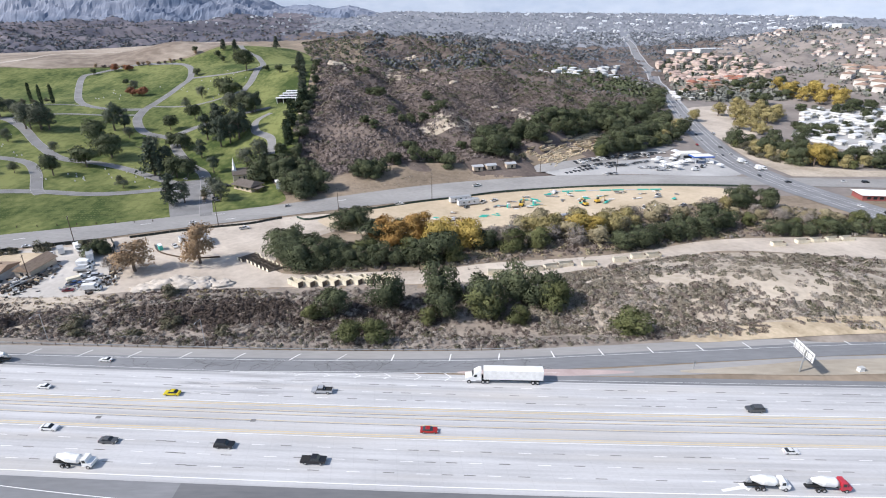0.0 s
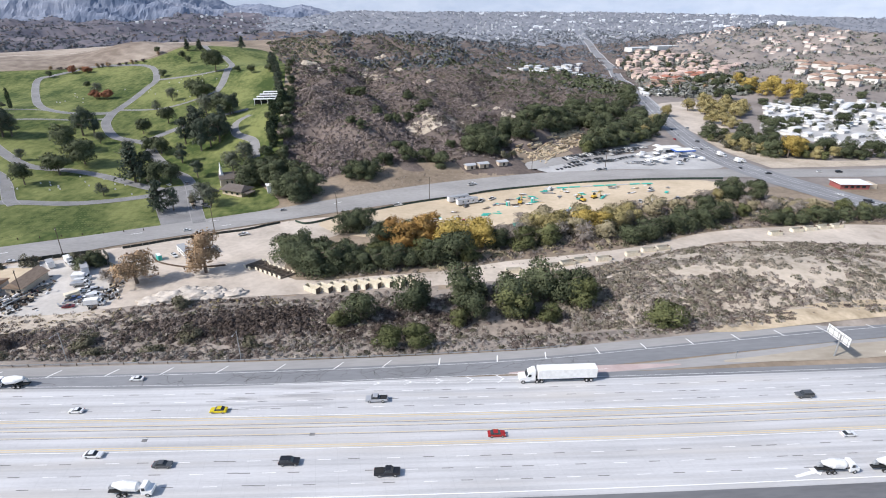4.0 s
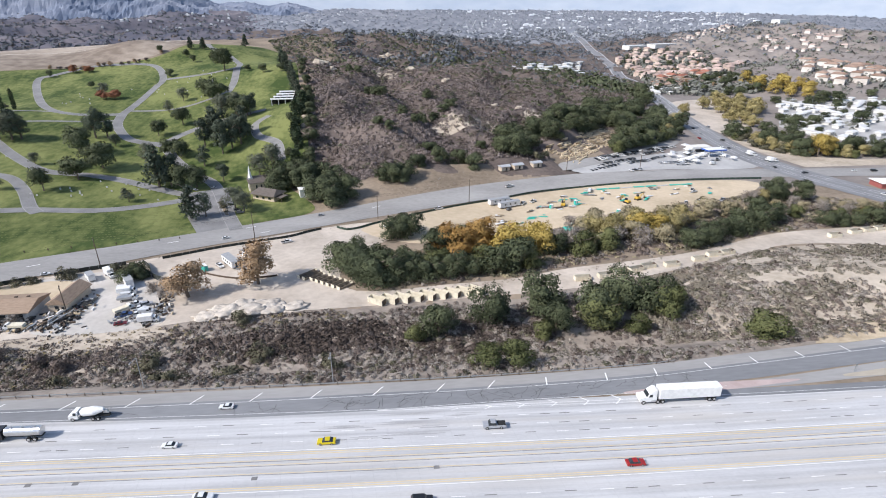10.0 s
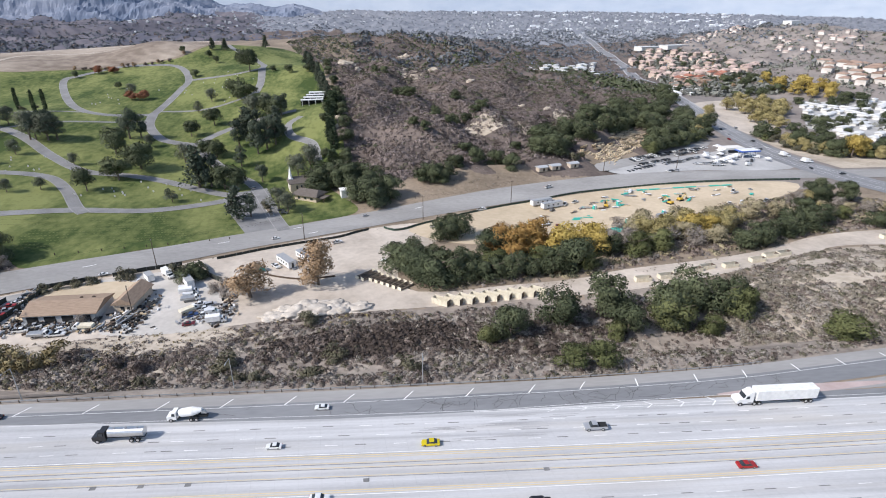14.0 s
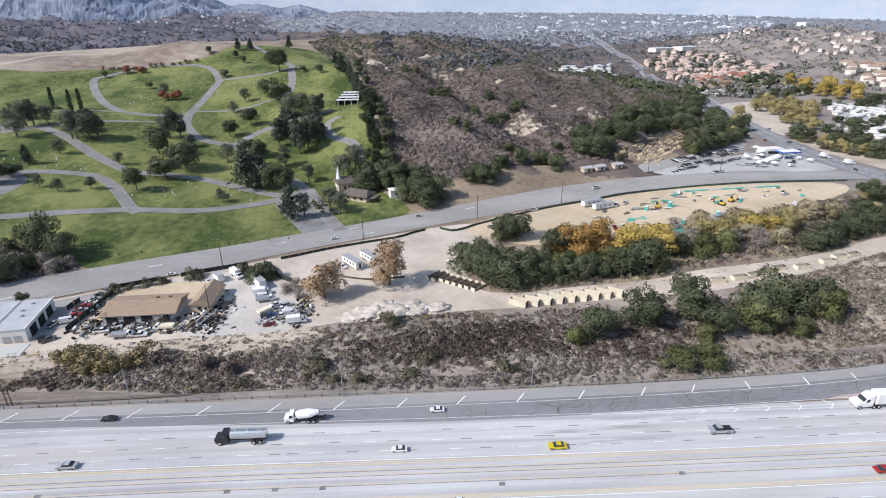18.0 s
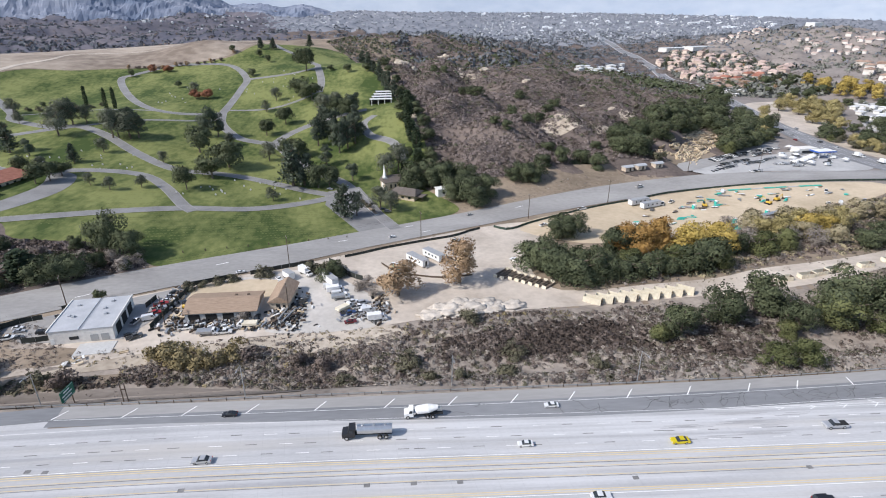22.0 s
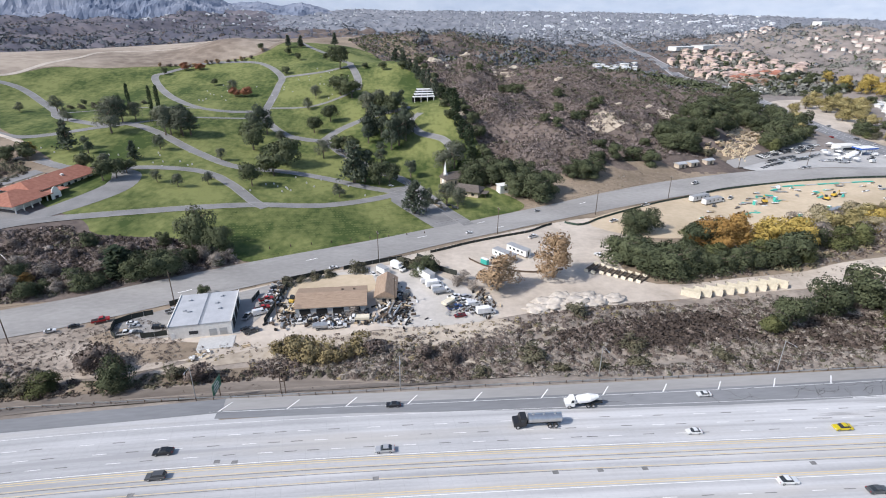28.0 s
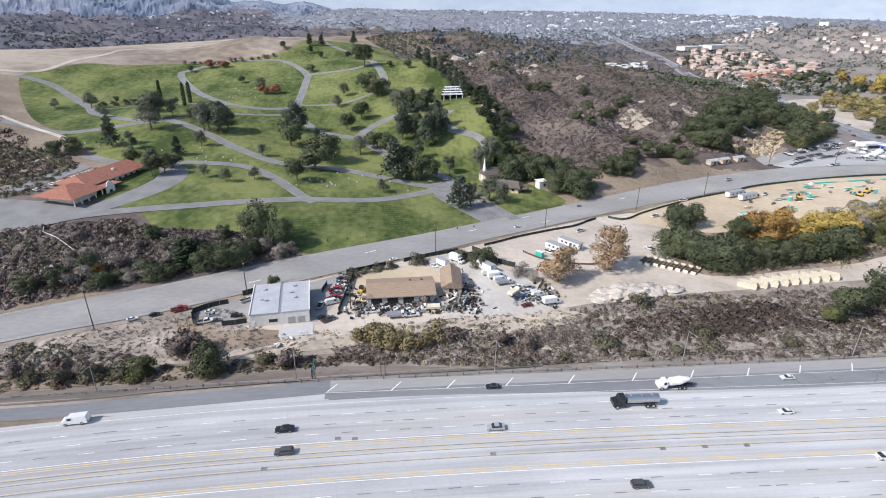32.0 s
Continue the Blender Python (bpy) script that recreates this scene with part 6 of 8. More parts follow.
def tanker(x, y):
    root = thing("tank_truck", "black truck with a silver tank body", "truck", x, y, math.pi + slope_turn(x), "vehicles", z=fw(x))
    black = paint("black truck paint", (0.02, 0.02, 0.022), 0.35)
    cab = part("cab", side_solid([(2.6, 0.7), (5.3, 0.6), (5.4, 1.6), (4.2, 1.8), (3.9, 2.8), (2.6, 2.85)], 1.2, 0.1, 2), black, root)
    part("side_window", side_solid([(3.9, 1.85), (3.75, 2.6), (3.0, 2.6), (3.0, 1.85)], 1.212), GLASS, cab)
    part("frame", box_bm(-1.0, 0, 0.8, 8.4, 1.0, 0.35), DARK, root)
    bm = bmesh.new()
    limb(bm, (-5.2, 0, 2.0), (2.2, 0, 2.0), 1.05, 1.05, 16)
    bmesh.ops.contextual_create(bm, geom=[e for e in bm.edges if e.is_boundary])
    part("tank", bm, CHROME, root)
    for k in range(3):
        part("hatch", cyl_bm((-3.8 + 2.4 * k, 0, 3.0), (-3.8 + 2.4 * k, 0, 3.15), 0.3), STEEL, root)
    wheels(root, (4.4, -2.6, -3.9), 1.22, 0.52, 0.45)
    return root


def box_truck(x, y, turn, label="white box truck parked in the yard", body=None, lift=0.16, high=2.3):
    root = thing("box_truck", label, "truck", x, y, turn, "yard trucks", lift)
    part("cargo_box", box_bm(-1.0, 0, 0.95, 4.6, 2.3, high, bevel=0.05), body or WHITE, root)
    cab = part("cab", side_solid([(1.4, 0.55), (3.1, 0.5), (3.15, 1.2), (2.6, 1.4), (2.2, 2.2), (1.4, 2.25)], 1.0, 0.1, 1.5), WHITE, root)
    part("windscreen", side_solid([(2.64, 1.42), (2.26, 2.12), (2.18, 2.12), (2.5, 1.4)], 0.86), GLASS, cab)
    part("side_window", side_solid([(2.3, 1.4), (2.05, 2.05), (1.6, 2.05), (1.6, 1.4)], 1.012), GLASS, cab)
    wheels(root, (2.4, -1.9), 1.05, 0.42, 0.28)
    return root


def trailer_box(name, x, y, ln, wd, h, turn, label, roof=None, raised=0.7, windows=0):
    root = thing(name, label, "trailer", x, y, turn, "", 0.14)
    part("body", box_bm(0, 0, raised, ln, wd, h, bevel=0.05), WHITE, root)
    part("roof", box_bm(0, 0, raised + h, ln + 0.1, wd + 0.1, 0.12), roof or paint("grey trailer roof", (0.33, 0.34, 0.35), 0.7), root)
    for k in range(windows):
        part("window", box_bm(-ln / 2 + (k + 1) * ln / (windows + 1), -wd / 2 - 0.012, raised + 1.1, 0.9, 0.05, 0.8), GLASS, root)
    if windows:
        part("door", box_bm(ln / 2 + 0.01, 0.2, raised + 0.1, 0.05, 0.95, 2.0), GLASS, root)
        part("step", box_bm(ln / 2 + 0.6, 0.2, 0, 1.0, 1.2, raised), STEEL, root)
    part("chassis", box_bm(0, 0, 0.35, ln * 0.9, wd * 0.6, raised - 0.35), DARK, root)
    wheels(root, (-ln * 0.3, -ln * 0.3 + 1.1), wd / 2, 0.42, 0.25)
    return root


# traffic
semi(14.0, 117.6)
cement(-121.9, 125.0, math.pi)
cement(-77.6, 88.6, 0)
cement(64.5, 83.6, 0)
cement(76.5, 83.3, 0, paint("red truck paint", (0.50, 0.04, 0.06), 0.4))
tanker(-134, 119.8)
for kind, colour, x, y, east in (("sedan", "yellow", -67.9, 111.6, 0), ("sedan", "white", -90.1, 99.2, 1), ("sedan", "dark grey", -74.5, 95.3, 1), ("suv", "black", -48.6, 94.1, 1), ("pickup", "black", -28.2, 89.7, 1),
                                 ("suv", "dark grey", 74.1, 106.6, 0), ("sedan", "white", 74.9, 93.1, 1), ("sedan", "red", -4.0, 99.0, 1), ("pickup", "silver", -31.0, 112.8, 0), ("van", "white", -255.8, 126.6, 0), ("sedan", "black", -211.5, 119.6, 0),
                                 ("suv", "dark grey", -210.7, 113.1, 0), ("sedan", "black", -164.9, 129.2, 0), ("sedan", "silver", -167.1, 115.6, 0), ("suv", "dark grey", -142.9, 97.6, 1), ("sedan", "white", -92.0, 125.4, 0), ("sedan", "white", -101.0, 113.9, 0)):
    put(kind, colour, x, y, (0 if east else math.pi) + slope_turn(x), z=fw(x))

# traffic and parked cars on the streets
for kind, colour, x, y in (("pickup", "red", -256.5, 192.4), ("sedan", "black", -263.5, 190.0), ("sedan", "white", -269.5, 187.8), ("sedan", "white", -126, 258.5), ("sedan", "white", -185, 224), ("sedan", "silver", -86, 287), ("pickup", "white", 20, 322)):
    put(kind, colour, x, y, 0.4, "on the street", lift=0.3)
for kind, colour, x, y, t in (("van", "white", 211, 378, -1.45), ("van", "white", 216, 362, -1.45), ("sedan", "white", 203, 405, 1.6), ("sedan", "black", 214, 330, 0.1), ("suv", "dark grey", 216, 425, 1.6), ("suv", "silver", 233, 475, 1.5), ("sedan", "white", 226, 283, -1.2), ("pickup", "black", 232, 270, -1.2), ("sedan", "dark grey", 246, 250, -1.2),
                              ("sedan", "white", 240, 600, 1.4), ("sedan", "silver", 258, 640, 1.4), ("sedan", "black", 262, 665, 1.4), ("suv", "white", 282, 735, 1.4), ("sedan", "white", 250, 332, 0), ("suv", "black", 262, 330, 0), ("sedan", "white", 300, 800, 1.3), ("van", "white", 320, 870, 1.3)):
    put(kind, colour, x, y, t, "on the avenue", lift=0.32, far=True)

# ---- the grey workshop ----
GX, GY, GT = -223.2, 190.5, 0.10
shop = thing("workshop_building", "pale grey flat-roofed workshop with roll-up doors", "building", GX, GY, GT, lift=0.1)
part("wall", box_bm(0, 0, -0.3, 18.0, 20.0, 4.6), STUCCO, shop)
for sx in (-1, 1):
    part("roof", box_bm(sx * 4.75, 0, 4.3, 8.6, 20.3, 0.22), GREYROOF, shop)
part("roof_valley", box_bm(0.0, 0, 4.3, 0.9, 20.2, 0.08), STEEL, shop, "grey gutter between the two roofs")
for a in ((-9.15, 0, 0.3, 20.6), (9.15, 0, 0.3, 20.6)):
    part("parapet", box_bm(a[0], a[1], 4.3, a[2], a[3], 0.5), STUCCO, shop)
for k, xx in enumerate((3.4, 6.4)):
    part("front_door", box_bm(xx, -10.02, -0.1, 2.2, 0.12, 2.4), STEEL, shop)
part("front_window", box_bm(-2.2, -10.03, 1.1, 2.6, 0.1, 1.1), GLASS, shop)
part("side_door", box_bm(-8.2, -10.03, -0.1, 1.0, 0.1, 2.1), WHITE, shop, "white side door")
for k in range(3):
    part("roll_up_door", box_bm(9.02, -5.5 + 5.6 * k, -0.1, 0.12, 4.0, 3.6), DARK, shop)
for x, y in ((-5.5, 5.6), (-4.6, -2.0), (-6.0, -1.2), (4.2, 6.8), (4.6, -1.6), (3.2, 2.2)):
    p = Matrix.Translation((GX, GY, 0)) @ Matrix.Rotation(GT, 4, "Z") @ Vector((x, y, 0))
    ac = thing("rooftop_unit", "small grey air conditioning unit on a flat roof", "air conditioner", p.x, p.y, GT, "rooftop units", z=gz(GX, GY) + 0.1 + 4.525)
    part("casing", box_bm(0, 0, 0, 0.9, 0.8, 0.55, bevel=0.04), GREYROOF, ac)
    part("duct", box_bm(0.6, 0.1, 0, 0.5, 0.3, 0.28), STEEL, ac)
slab = thing("concrete_slab", "pale concrete apron in front of the workshop", "concrete slab", -217.0, 176.5, 0.08)
part("slab", box_bm(0, 0, -0.2, 10.5, 6.5, 0.32), CONC, slab)

# ---- the brown shop and the small house of the truck yard ----
brown = thing("yard_building", "long low yard building with a tan shingle roof", "building", -183.5, 196.0, 0.0)
part("wall", box_bm(0, 0, -0.3, 22.6, 13.0, 3.3), CONC, brown)
part("roof", gable_bm(23.0, 13.4, 3.0, 1.9), TANROOF, brown)
for k, xx in enumerate((3.5, 7.5)):
    part("roof_vent", box_bm(xx, 2.0, 4.0, 0.8, 0.8, 0.9), WOOD, brown)
for k in range(4):
    part("garage_door", box_bm(-8.4 + 5.4 * k, -6.52, -0.1, 3.6, 0.1, 2.6), DARK, brown)
house = thing("yard_house", "small beige house with a tan gable roof", "house", -165.0, 201.5, math.pi / 2 - 0.08)
part("wall", box_bm(0, 0, -0.3, 14.0, 6.6, 3.2), BEIGE, house)
part("roof", gable_bm(14.4, 7.0, 2.9, 2.3), TANROOF, house)
part("window", box_bm(-7.03, 0.4, 1.0, 0.08, 1.3, 1.2), GLASS, house)
part("door", box_bm(-7.03, -1.6, -0.1, 0.08, 0.95, 2.0), DARK, house)

# yard trailers, trucks and clutter
trailer_box("cargo_trailer", -150.5, 213.5, 10.0, 2.6, 2.7, -1.0, "long white cargo trailer parked on gravel")
trailer_box("cargo_trailer", -166.0, 218.5, 5.0, 2.4, 2.3, -0.9, "short white cargo trailer by the street fence", raised=0.5)
box_truck(-160.0, 221.0, -0.8, "white box truck by the street fence")
put("sedan", "white", -169.5, 217.5, -0.9, "in the yard")
for k, (x, y, t) in enumerate(((-147.5, 205.5, 0.2), (-145.4, 200.4, 0.2), (-143.5, 192.5, 0.75), (-132.5, 184.4, 0.15), (-174.2, 184.6, 3.1), (-185.4, 181.0, 0.05))):
    if k in (0, 3):
        box_truck(x, y, t, "white box truck parked among other trucks", high=1.9)
    else:
        box_truck(x, y, t, ("grey" if k % 2 else "tan") + " open-bed truck parked among other trucks", body=STEEL if k % 2 else BIN, high=0.9)
for kind, colour, x, y, t in (("van", "white", -146.4, 203.0, 0.15), ("pickup", "white", -138.5, 188.8, 0.2), ("van", "white", -135.6, 190.2, 0.25), ("sedan", "dark red", -141.2, 183.6, 0.2), ("pickup", "white", -141.5, 196.5, 0.3), ("pickup", "white", -139.0, 193.0, 0.3), ("suv", "silver", -137.5, 196.0, 0.4), ("pickup", "blue", -142.2, 188.8, 0.3), ("van", "white", -149.8, 208.8, 0.1), ("pickup", "white", -135.4, 186.2, 0.2), ("suv", "white", -137.0, 192.0, 0.9), ("sedan", "silver", -134.0, 191.2, 0.8),
                              ("sedan", "black", -160.2, 196.5, 1.4), ("pickup", "dark grey", -158.3, 198.8, 1.2), ("sedan", "dark grey", -157.6, 201.8, 1.3), ("suv", "black", -172.0, 189.5, 1.5), ("pickup", "white", -193.3, 184.9, 0.1), ("pickup", "silver", -190.5, 187.2, 0.3), ("suv", "black", -187.5, 187.8, 0.2), ("sedan", "dark grey", -184.8, 188.0, 0.1), ("sedan", "silver", -181.5, 187.8, 0.2), ("suv", "dark grey", -178.5, 188.2, 0.3),
                              ("pickup", "white", -180.5, 181.2, 0.1), ("pickup", "silver", -206.0, 198.3, 0.5), ("sedan", "white", -205.4, 204.2, 0.4), ("pickup", "red", -206.4, 201.2, 0.4), ("sedan", "silver", -205.2, 207.0, 0.4), ("sedan", "black", -204.8, 209.6, 0.4), ("pickup", "red", -206.6, 195.2, 0.4), ("van", "white", -206.8, 192.2, 0.4),
                              ("sedan", "white", -246.3, 190.2, 0.2), ("sedan", "silver", -244.8, 188.2, 0.2), ("pickup", "white", -246.0, 184.0, 0.25), ("sedan", "dark grey", -243.0, 184.4, 0.25), ("pickup", "silver", -235.8, 196.6, 0.6), ("suv", "black", -237.0, 186.6, 0.1), ("pickup", "silver", -210.6, 190.6, 1.3), ("pickup", "dark grey", -207.5, 181.2, 0.6), ("sedan", "black", -209.5, 182.8, 0.4)):
    put(kind, colour, x, y, t, "in the truck yard", lift=0.2)
rng = np.random.default_rng(21)
for k in range(48):
    zx, zy = ((-163, 187), (-191, 185.5), (-183, 185), (-162, 192), (-197.5, 194), (-164, 191))[k % 6]
    x, y = zx + rng.normal(0, 2.6), zy + rng.normal(0, 1.5)
    scrap = thing("scrap_pile", "heap of scrap metal and timber in the yard", "scrap", x, y, rng.uniform(0, 3), "scrap heaps", 0.12)
    for j in range(4):
        bm = box_bm(rng.normal(0, 0.8), rng.normal(0, 0.6), 0.0 + 0.22 * j, rng.uniform(0.5, 2.6), rng.uniform(0.2, 0.9), rng.uniform(0.2, 0.7), rng.uniform(0, 3))
        part("scrap_piece", bm, (STEEL, WOOD, DARK, LUMBER, WHITE)[int(rng.integers(5))], scrap)
for x, y, t in ((-163.5, 190.5, 1.3), (-161.5, 189.0, 1.2)):
    rig = thing("drill_rig", "rusty drilling mast lying on a truck bed", "machine", x, y, t)
    part("mast", box_bm(0, 0, 0.9, 9.0, 0.5, 0.5), STEEL, rig)
    part("base", box_bm(0, 0, 0.1, 6.5, 1.6, 0.8), BINDARK, rig)
    wheels(rig, (-2.2, -1.1, 2.2), 1.0, 0.45, 0.3)
exc = thing("yellow_loader", "yellow loader parked beside the yard building", "machine", -197.0, 199.0, 1.2)
part("body", box_bm(0, 0, 0.7, 3.2, 1.7, 1.0, bevel=0.1), ORANGEPAINT, exc)
part("cab", box_bm(-0.3, 0, 1.7, 1.3, 1.4, 1.2, taper=(0.85, 0.9)), GLASS, exc)
part("bucket", box_bm(2.4, 0, 0.3, 0.8, 2.0, 0.8, taper=(0.6, 1)), STEEL, exc)
wheels(exc, (-1.0, 1.1), 1.05, 0.6, 0.4)
table = thing("timber_stack", "small stack of planks on bare dirt", "timber", -207.5, 173.5, 0.3)
for k in range(3):
    part("plank", box_bm(0, -0.3 + 0.3 * k, 0.3 * (k % 2), 2.4, 0.28, 0.3), LUMBER, table)
rubble = thing("rubble_heap", "pale heap of broken boards and rubble", "rubble", -220.0, 169.5, 0.2)
for k in range(16):
    part("board", box_bm(rng.normal(0, 2.0), rng.normal(0, 1.0), 0.05 * k, rng.uniform(0.8, 2.5), rng.uniform(0.3, 0.8), 0.12, rng.uniform(0, 3)), (CONC, LUMBER, WHITE)[k % 3], rubble)

# ---- site offices and open steel bins ----
for x, y in ((-116.5, 228.0), (-109.5, 232.5)):
    trailer_box("site_office", x, y, 10.5, 3.2, 2.6, -0.95, "white site office trailer with grey roof on dirt", windows=4)
put("pickup", "white", -120.5, 226.5, -0.9, "beside the site office")
for x, y, t in ((-98, 251.5, 0.5), (-76.5, 226.5, 2.2), (-52, 270, 0.4)):
    put("pickup", "white", x, y, t, "on the dirt yard")


def trench_bin(x, y, ln, wd, h, turn, label):
    root = thing("steel_bin", label, "steel bin", x, y, turn, "steel bins", 0.12)
    for s in (-1, 1):
        part("side_wall", box_bm(0, s * wd / 2, 0, ln, 0.12, h), BIN, root)
    for s in (-1, 1):
        # east end takes the darker copy: its shade is in the colour
        part("end_wall", box_bm(s * (ln / 2 - 0.06), 0, 0, 0.12, wd - 0.12, h * 0.96), BINDARK if s > 0 else BIN, root)
    part("floor", box_bm(0, 0, 0.02, ln - 0.24, wd - 0.12, 0.08), BINDARK, root)
    for k in range(4):
        part("rib", box_bm(-ln / 2 + (k + 0.5) * ln / 4, -wd / 2 - 0.10, 0, 0.12, 0.1, h), BIN, root)
    return root


for k in range(9):
    trench_bin(-57.5 + 4.5 * k, 189.2 + 0.45 * k, 6.4, 2.3, 2.2, -0.66, "open tan steel bin on a dirt track")
for x, y, t in ((20.2, 197.2, 0.0), (29.7, 198.1, 0.12), (36.3, 199.4, 0.2), (43.2, 201.4, 0.25), (49.3, 203.6, 0.2), (58.8, 203.2, 0.1), (72.7, 207.0, 0.05), (81.5, 211.5, 0.1), (88.5, 213.0, 0.2), (150, 228, 0.1), (163, 231.5, 0.15), (170.9, 233.0, 0.15), (178.5, 234.2, 0.15), (186, 235.2, 0.15)):
    trench_bin(x, y, 6.2, 2.4, 1.7, t, "open tan steel bin beside the access track")
for k in range(8):
    fr = thing("steel_trough", "long low open trough with tan end panels on dirt", "trough", -84.5 + 2.15 * k, 215.2 - 1.75 * k, 0.74, "steel troughs", 0.12)
    ln = 8.5 if k < 2 else 6.2
    for s in (-0.85, 0.85):
        part("side_rail", box_bm(0, s, 0, ln, 0.14, 0.75), SKIDWOOD, fr)
    part("floor", box_bm(0, 0, 0.02, ln - 0.1, 1.5, 0.1), BINDARK, fr)
    for s in (-1, 1):
        part("end_panel", box_bm(s * ln / 2, 0, 0, 0.16, 1.8, 1.25), BIN, fr, "tan end panel")
    for j in range(3):
        part("crosspiece", box_bm(-ln / 3 + ln / 3 * j, 0, 0.62, 0.18, 1.6, 0.12), SKIDWOOD, fr)
for k, (x, y, r, h) in enumerate(((-114, 186, 3.0, 1.7), (-108, 187.5, 3.8, 2.5), (-101, 188, 4.2, 2.7), (-93.5, 189, 3.8, 2.3), (-86, 189.5, 3.2, 1.7), (-104, 191.5, 3.6, 2.2), (-111, 190.5, 2.8, 1.6), (-96, 192, 3.4, 1.8))):
    bm = bmesh.new()
    bmesh.ops.create_icosphere(bm, subdivisions=4, radius=1.0)
    for v in bm.verts:
        n = 1 + 0.34 * noise.noise(v.co * 1.7 + Vector((k * 3.1, 0, 0))) + 0.20 * noise.noise(v.co * 4.3 + Vector((k * 2.1, 4, 0))) + 0.13 * noise.noise(v.co * 10.0 + Vector((k, 7, 2)))
        v.co = Vector((v.co.x * r * 1.55 * n, v.co.y * r * 1.1 * n, max(-0.3, v.co.z) * h * 0.62 * n * n))
    me = bpy.data.meshes.new("rubble_mound")
    bm.to_mesh(me)
    bm.free()
    me.polygons.foreach_set("use_smooth", [True] * len(me.polygons))
    me.materials.append(GRAVELPILE)
    ob = tagged(new("rubble_mound", me), "pale heap of gravel and broken concrete", "rubble mound", "rubble mounds")
    ob.location = (x, y, gz(x, y) + 0.1)

# uncountable junk heaped round the yard's buildings
for nm, mat, seed in (("dark", DARK, 61), ("grey", STEEL, 62), ("rusty", WOOD, 63), ("pale", LUMBER, 64), ("white", WHITE, 65)):
    r = np.random.default_rng(seed)
    verts, faces = [], []
    for zx, zy, sx, sy, n in ((-184, 186.2, 8.0, 1.2, 60), (-161, 192, 2.2, 5.0, 60), (-132, 193, 1.6, 4.0, 22), (-203, 205, 1.4, 4.5, 26), (-197, 190, 2.0, 4.0, 26), (-137, 187, 4.0, 2.4, 16), (-176, 183.5, 8.0, 1.0, 26)):
        for k in range(n if nm in ("dark", "rusty", "grey") else n // 3):
            x, y, t = zx + r.normal(0, sx), zy + r.normal(0, sy), r.uniform(0, 3.1)
            w, l, t2 = r.uniform(0.08, 0.38), r.uniform(0.15, 1.0), r.uniform(0.15, 0.7)
            z = gz(x, y) + 0.1 + abs(r.normal(0, 0.3))
            i = len(verts)
            for sz in (0, t2):
                for px, py in ((-l, -w), (l, -w), (l * 0.9, w), (-l * 0.9, w)):
                    verts.append((x + px * math.cos(t) - py * math.sin(t), y + px * math.sin(t) + py * math.cos(t), z + sz + (0.3 * t2 if px > 0 and sz else 0)))
            faces += [(i + 4, i + 5, i + 6, i + 7), (i, i + 1, i + 5, i + 4), (i + 1, i + 2, i + 6, i + 5), (i + 2, i + 3, i + 7, i + 6), (i + 3, i, i + 4, i + 7)]
    tagged(from_arrays("yard_junk", verts, faces, mat), "loose " + nm + " junk heaped round the truck yard", "junk", kind="stuff")

# ---- poles, lamps, fences and signs ----
def utility_pole(x, y, h=12.5, turn=0.5):
    root = thing("utility_pole", "tall dark wooden utility pole with a crossarm", "utility pole", x, y, turn, "utility poles", 0.0)
    part("post", cyl_bm((0, 0, -0.5), (0, 0, h), 0.19, 0.12, 8), WOOD, root)
    arm = part("crossarm", box_bm(0, 0, h - 0.9, 0.12, 2.4, 0.14), WOOD, root)
    for s in (-1.1, -0.5, 0.5, 1.1):
        part("insulator", cyl_bm((0, s, h - 0.76), (0, s, h - 0.5), 0.06, 0.05, 6), CONC, arm)
    return root


POLES = [(-330, 163), (-279, 183.2), (-236.6, 201.2), (-167.5, 230), (-113, 257.5), (-57, 281), (-7, 302), (62, 345), (112, 348)]
for k, (x, y) in enumerate(POLES):
    utility_pole(x, y, 13.0, 0.4)
utility_pole(-200.5, 187.5, 11, 0.3)
utility_pole(-162.3, 193.0, 11, 0.3)
for (ax, ay), (bx, by) in zip(POLES[:7], POLES[1:7]):
    for s in (-1.0, 1.0):
        pts = []
        za, zb = gz(ax, ay) + 12.5, gz(bx, by) + 12.5
        for k in range(9):
            t = k / 8
            pts.append((ax + (bx - ax) * t - 0.4 * s, ay + (by - ay) * t + 0.9 * s, za + (zb - za) * t - 1.4 * 4 * t * (1 - t)))
        verts = [(p[0] + 0.02 * math.cos(2.1 * q), p[1], p[2] + 0.02 * math.sin(2.1 * q)) for p in pts for q in range(3)]
        me = bpy.data.meshes.new("cable")
        me.from_pydata(verts, [], [(3 * k + q, 3 * k + (q + 1) % 3, 3 * k + 3 + (q + 1) % 3, 3 * k + 3 + q) for k in range(8) for q in range(3)])
        me.materials.append(DARK)
        tagged(new("cable", me), "thin black cable slung between poles", "cable", "cables")

for x, y in ((-68, 132.6), (-114, 135.0), (-163, 135.8), (-212, 141.5), (-262, 147)):
    lamp = thing("street_lamp", "grey steel freeway lamp with a curved arm", "street lamp", x, y, -math.pi / 2, "freeway lamps", 0.0)
    part("pole", cyl_bm((0, 0, -0.3), (0, 0, 9.0), 0.13, 0.08, 8), STEEL, lamp)
    part("arm", cyl_bm((0, 0, 8.95), (3.0, 0, 9.6), 0.06, 0.05, 6), STEEL, lamp)
    part("lamp_head", box_bm(3.3, 0, 9.5, 0.8, 0.3, 0.16, bevel=0.04), STEEL, lamp)

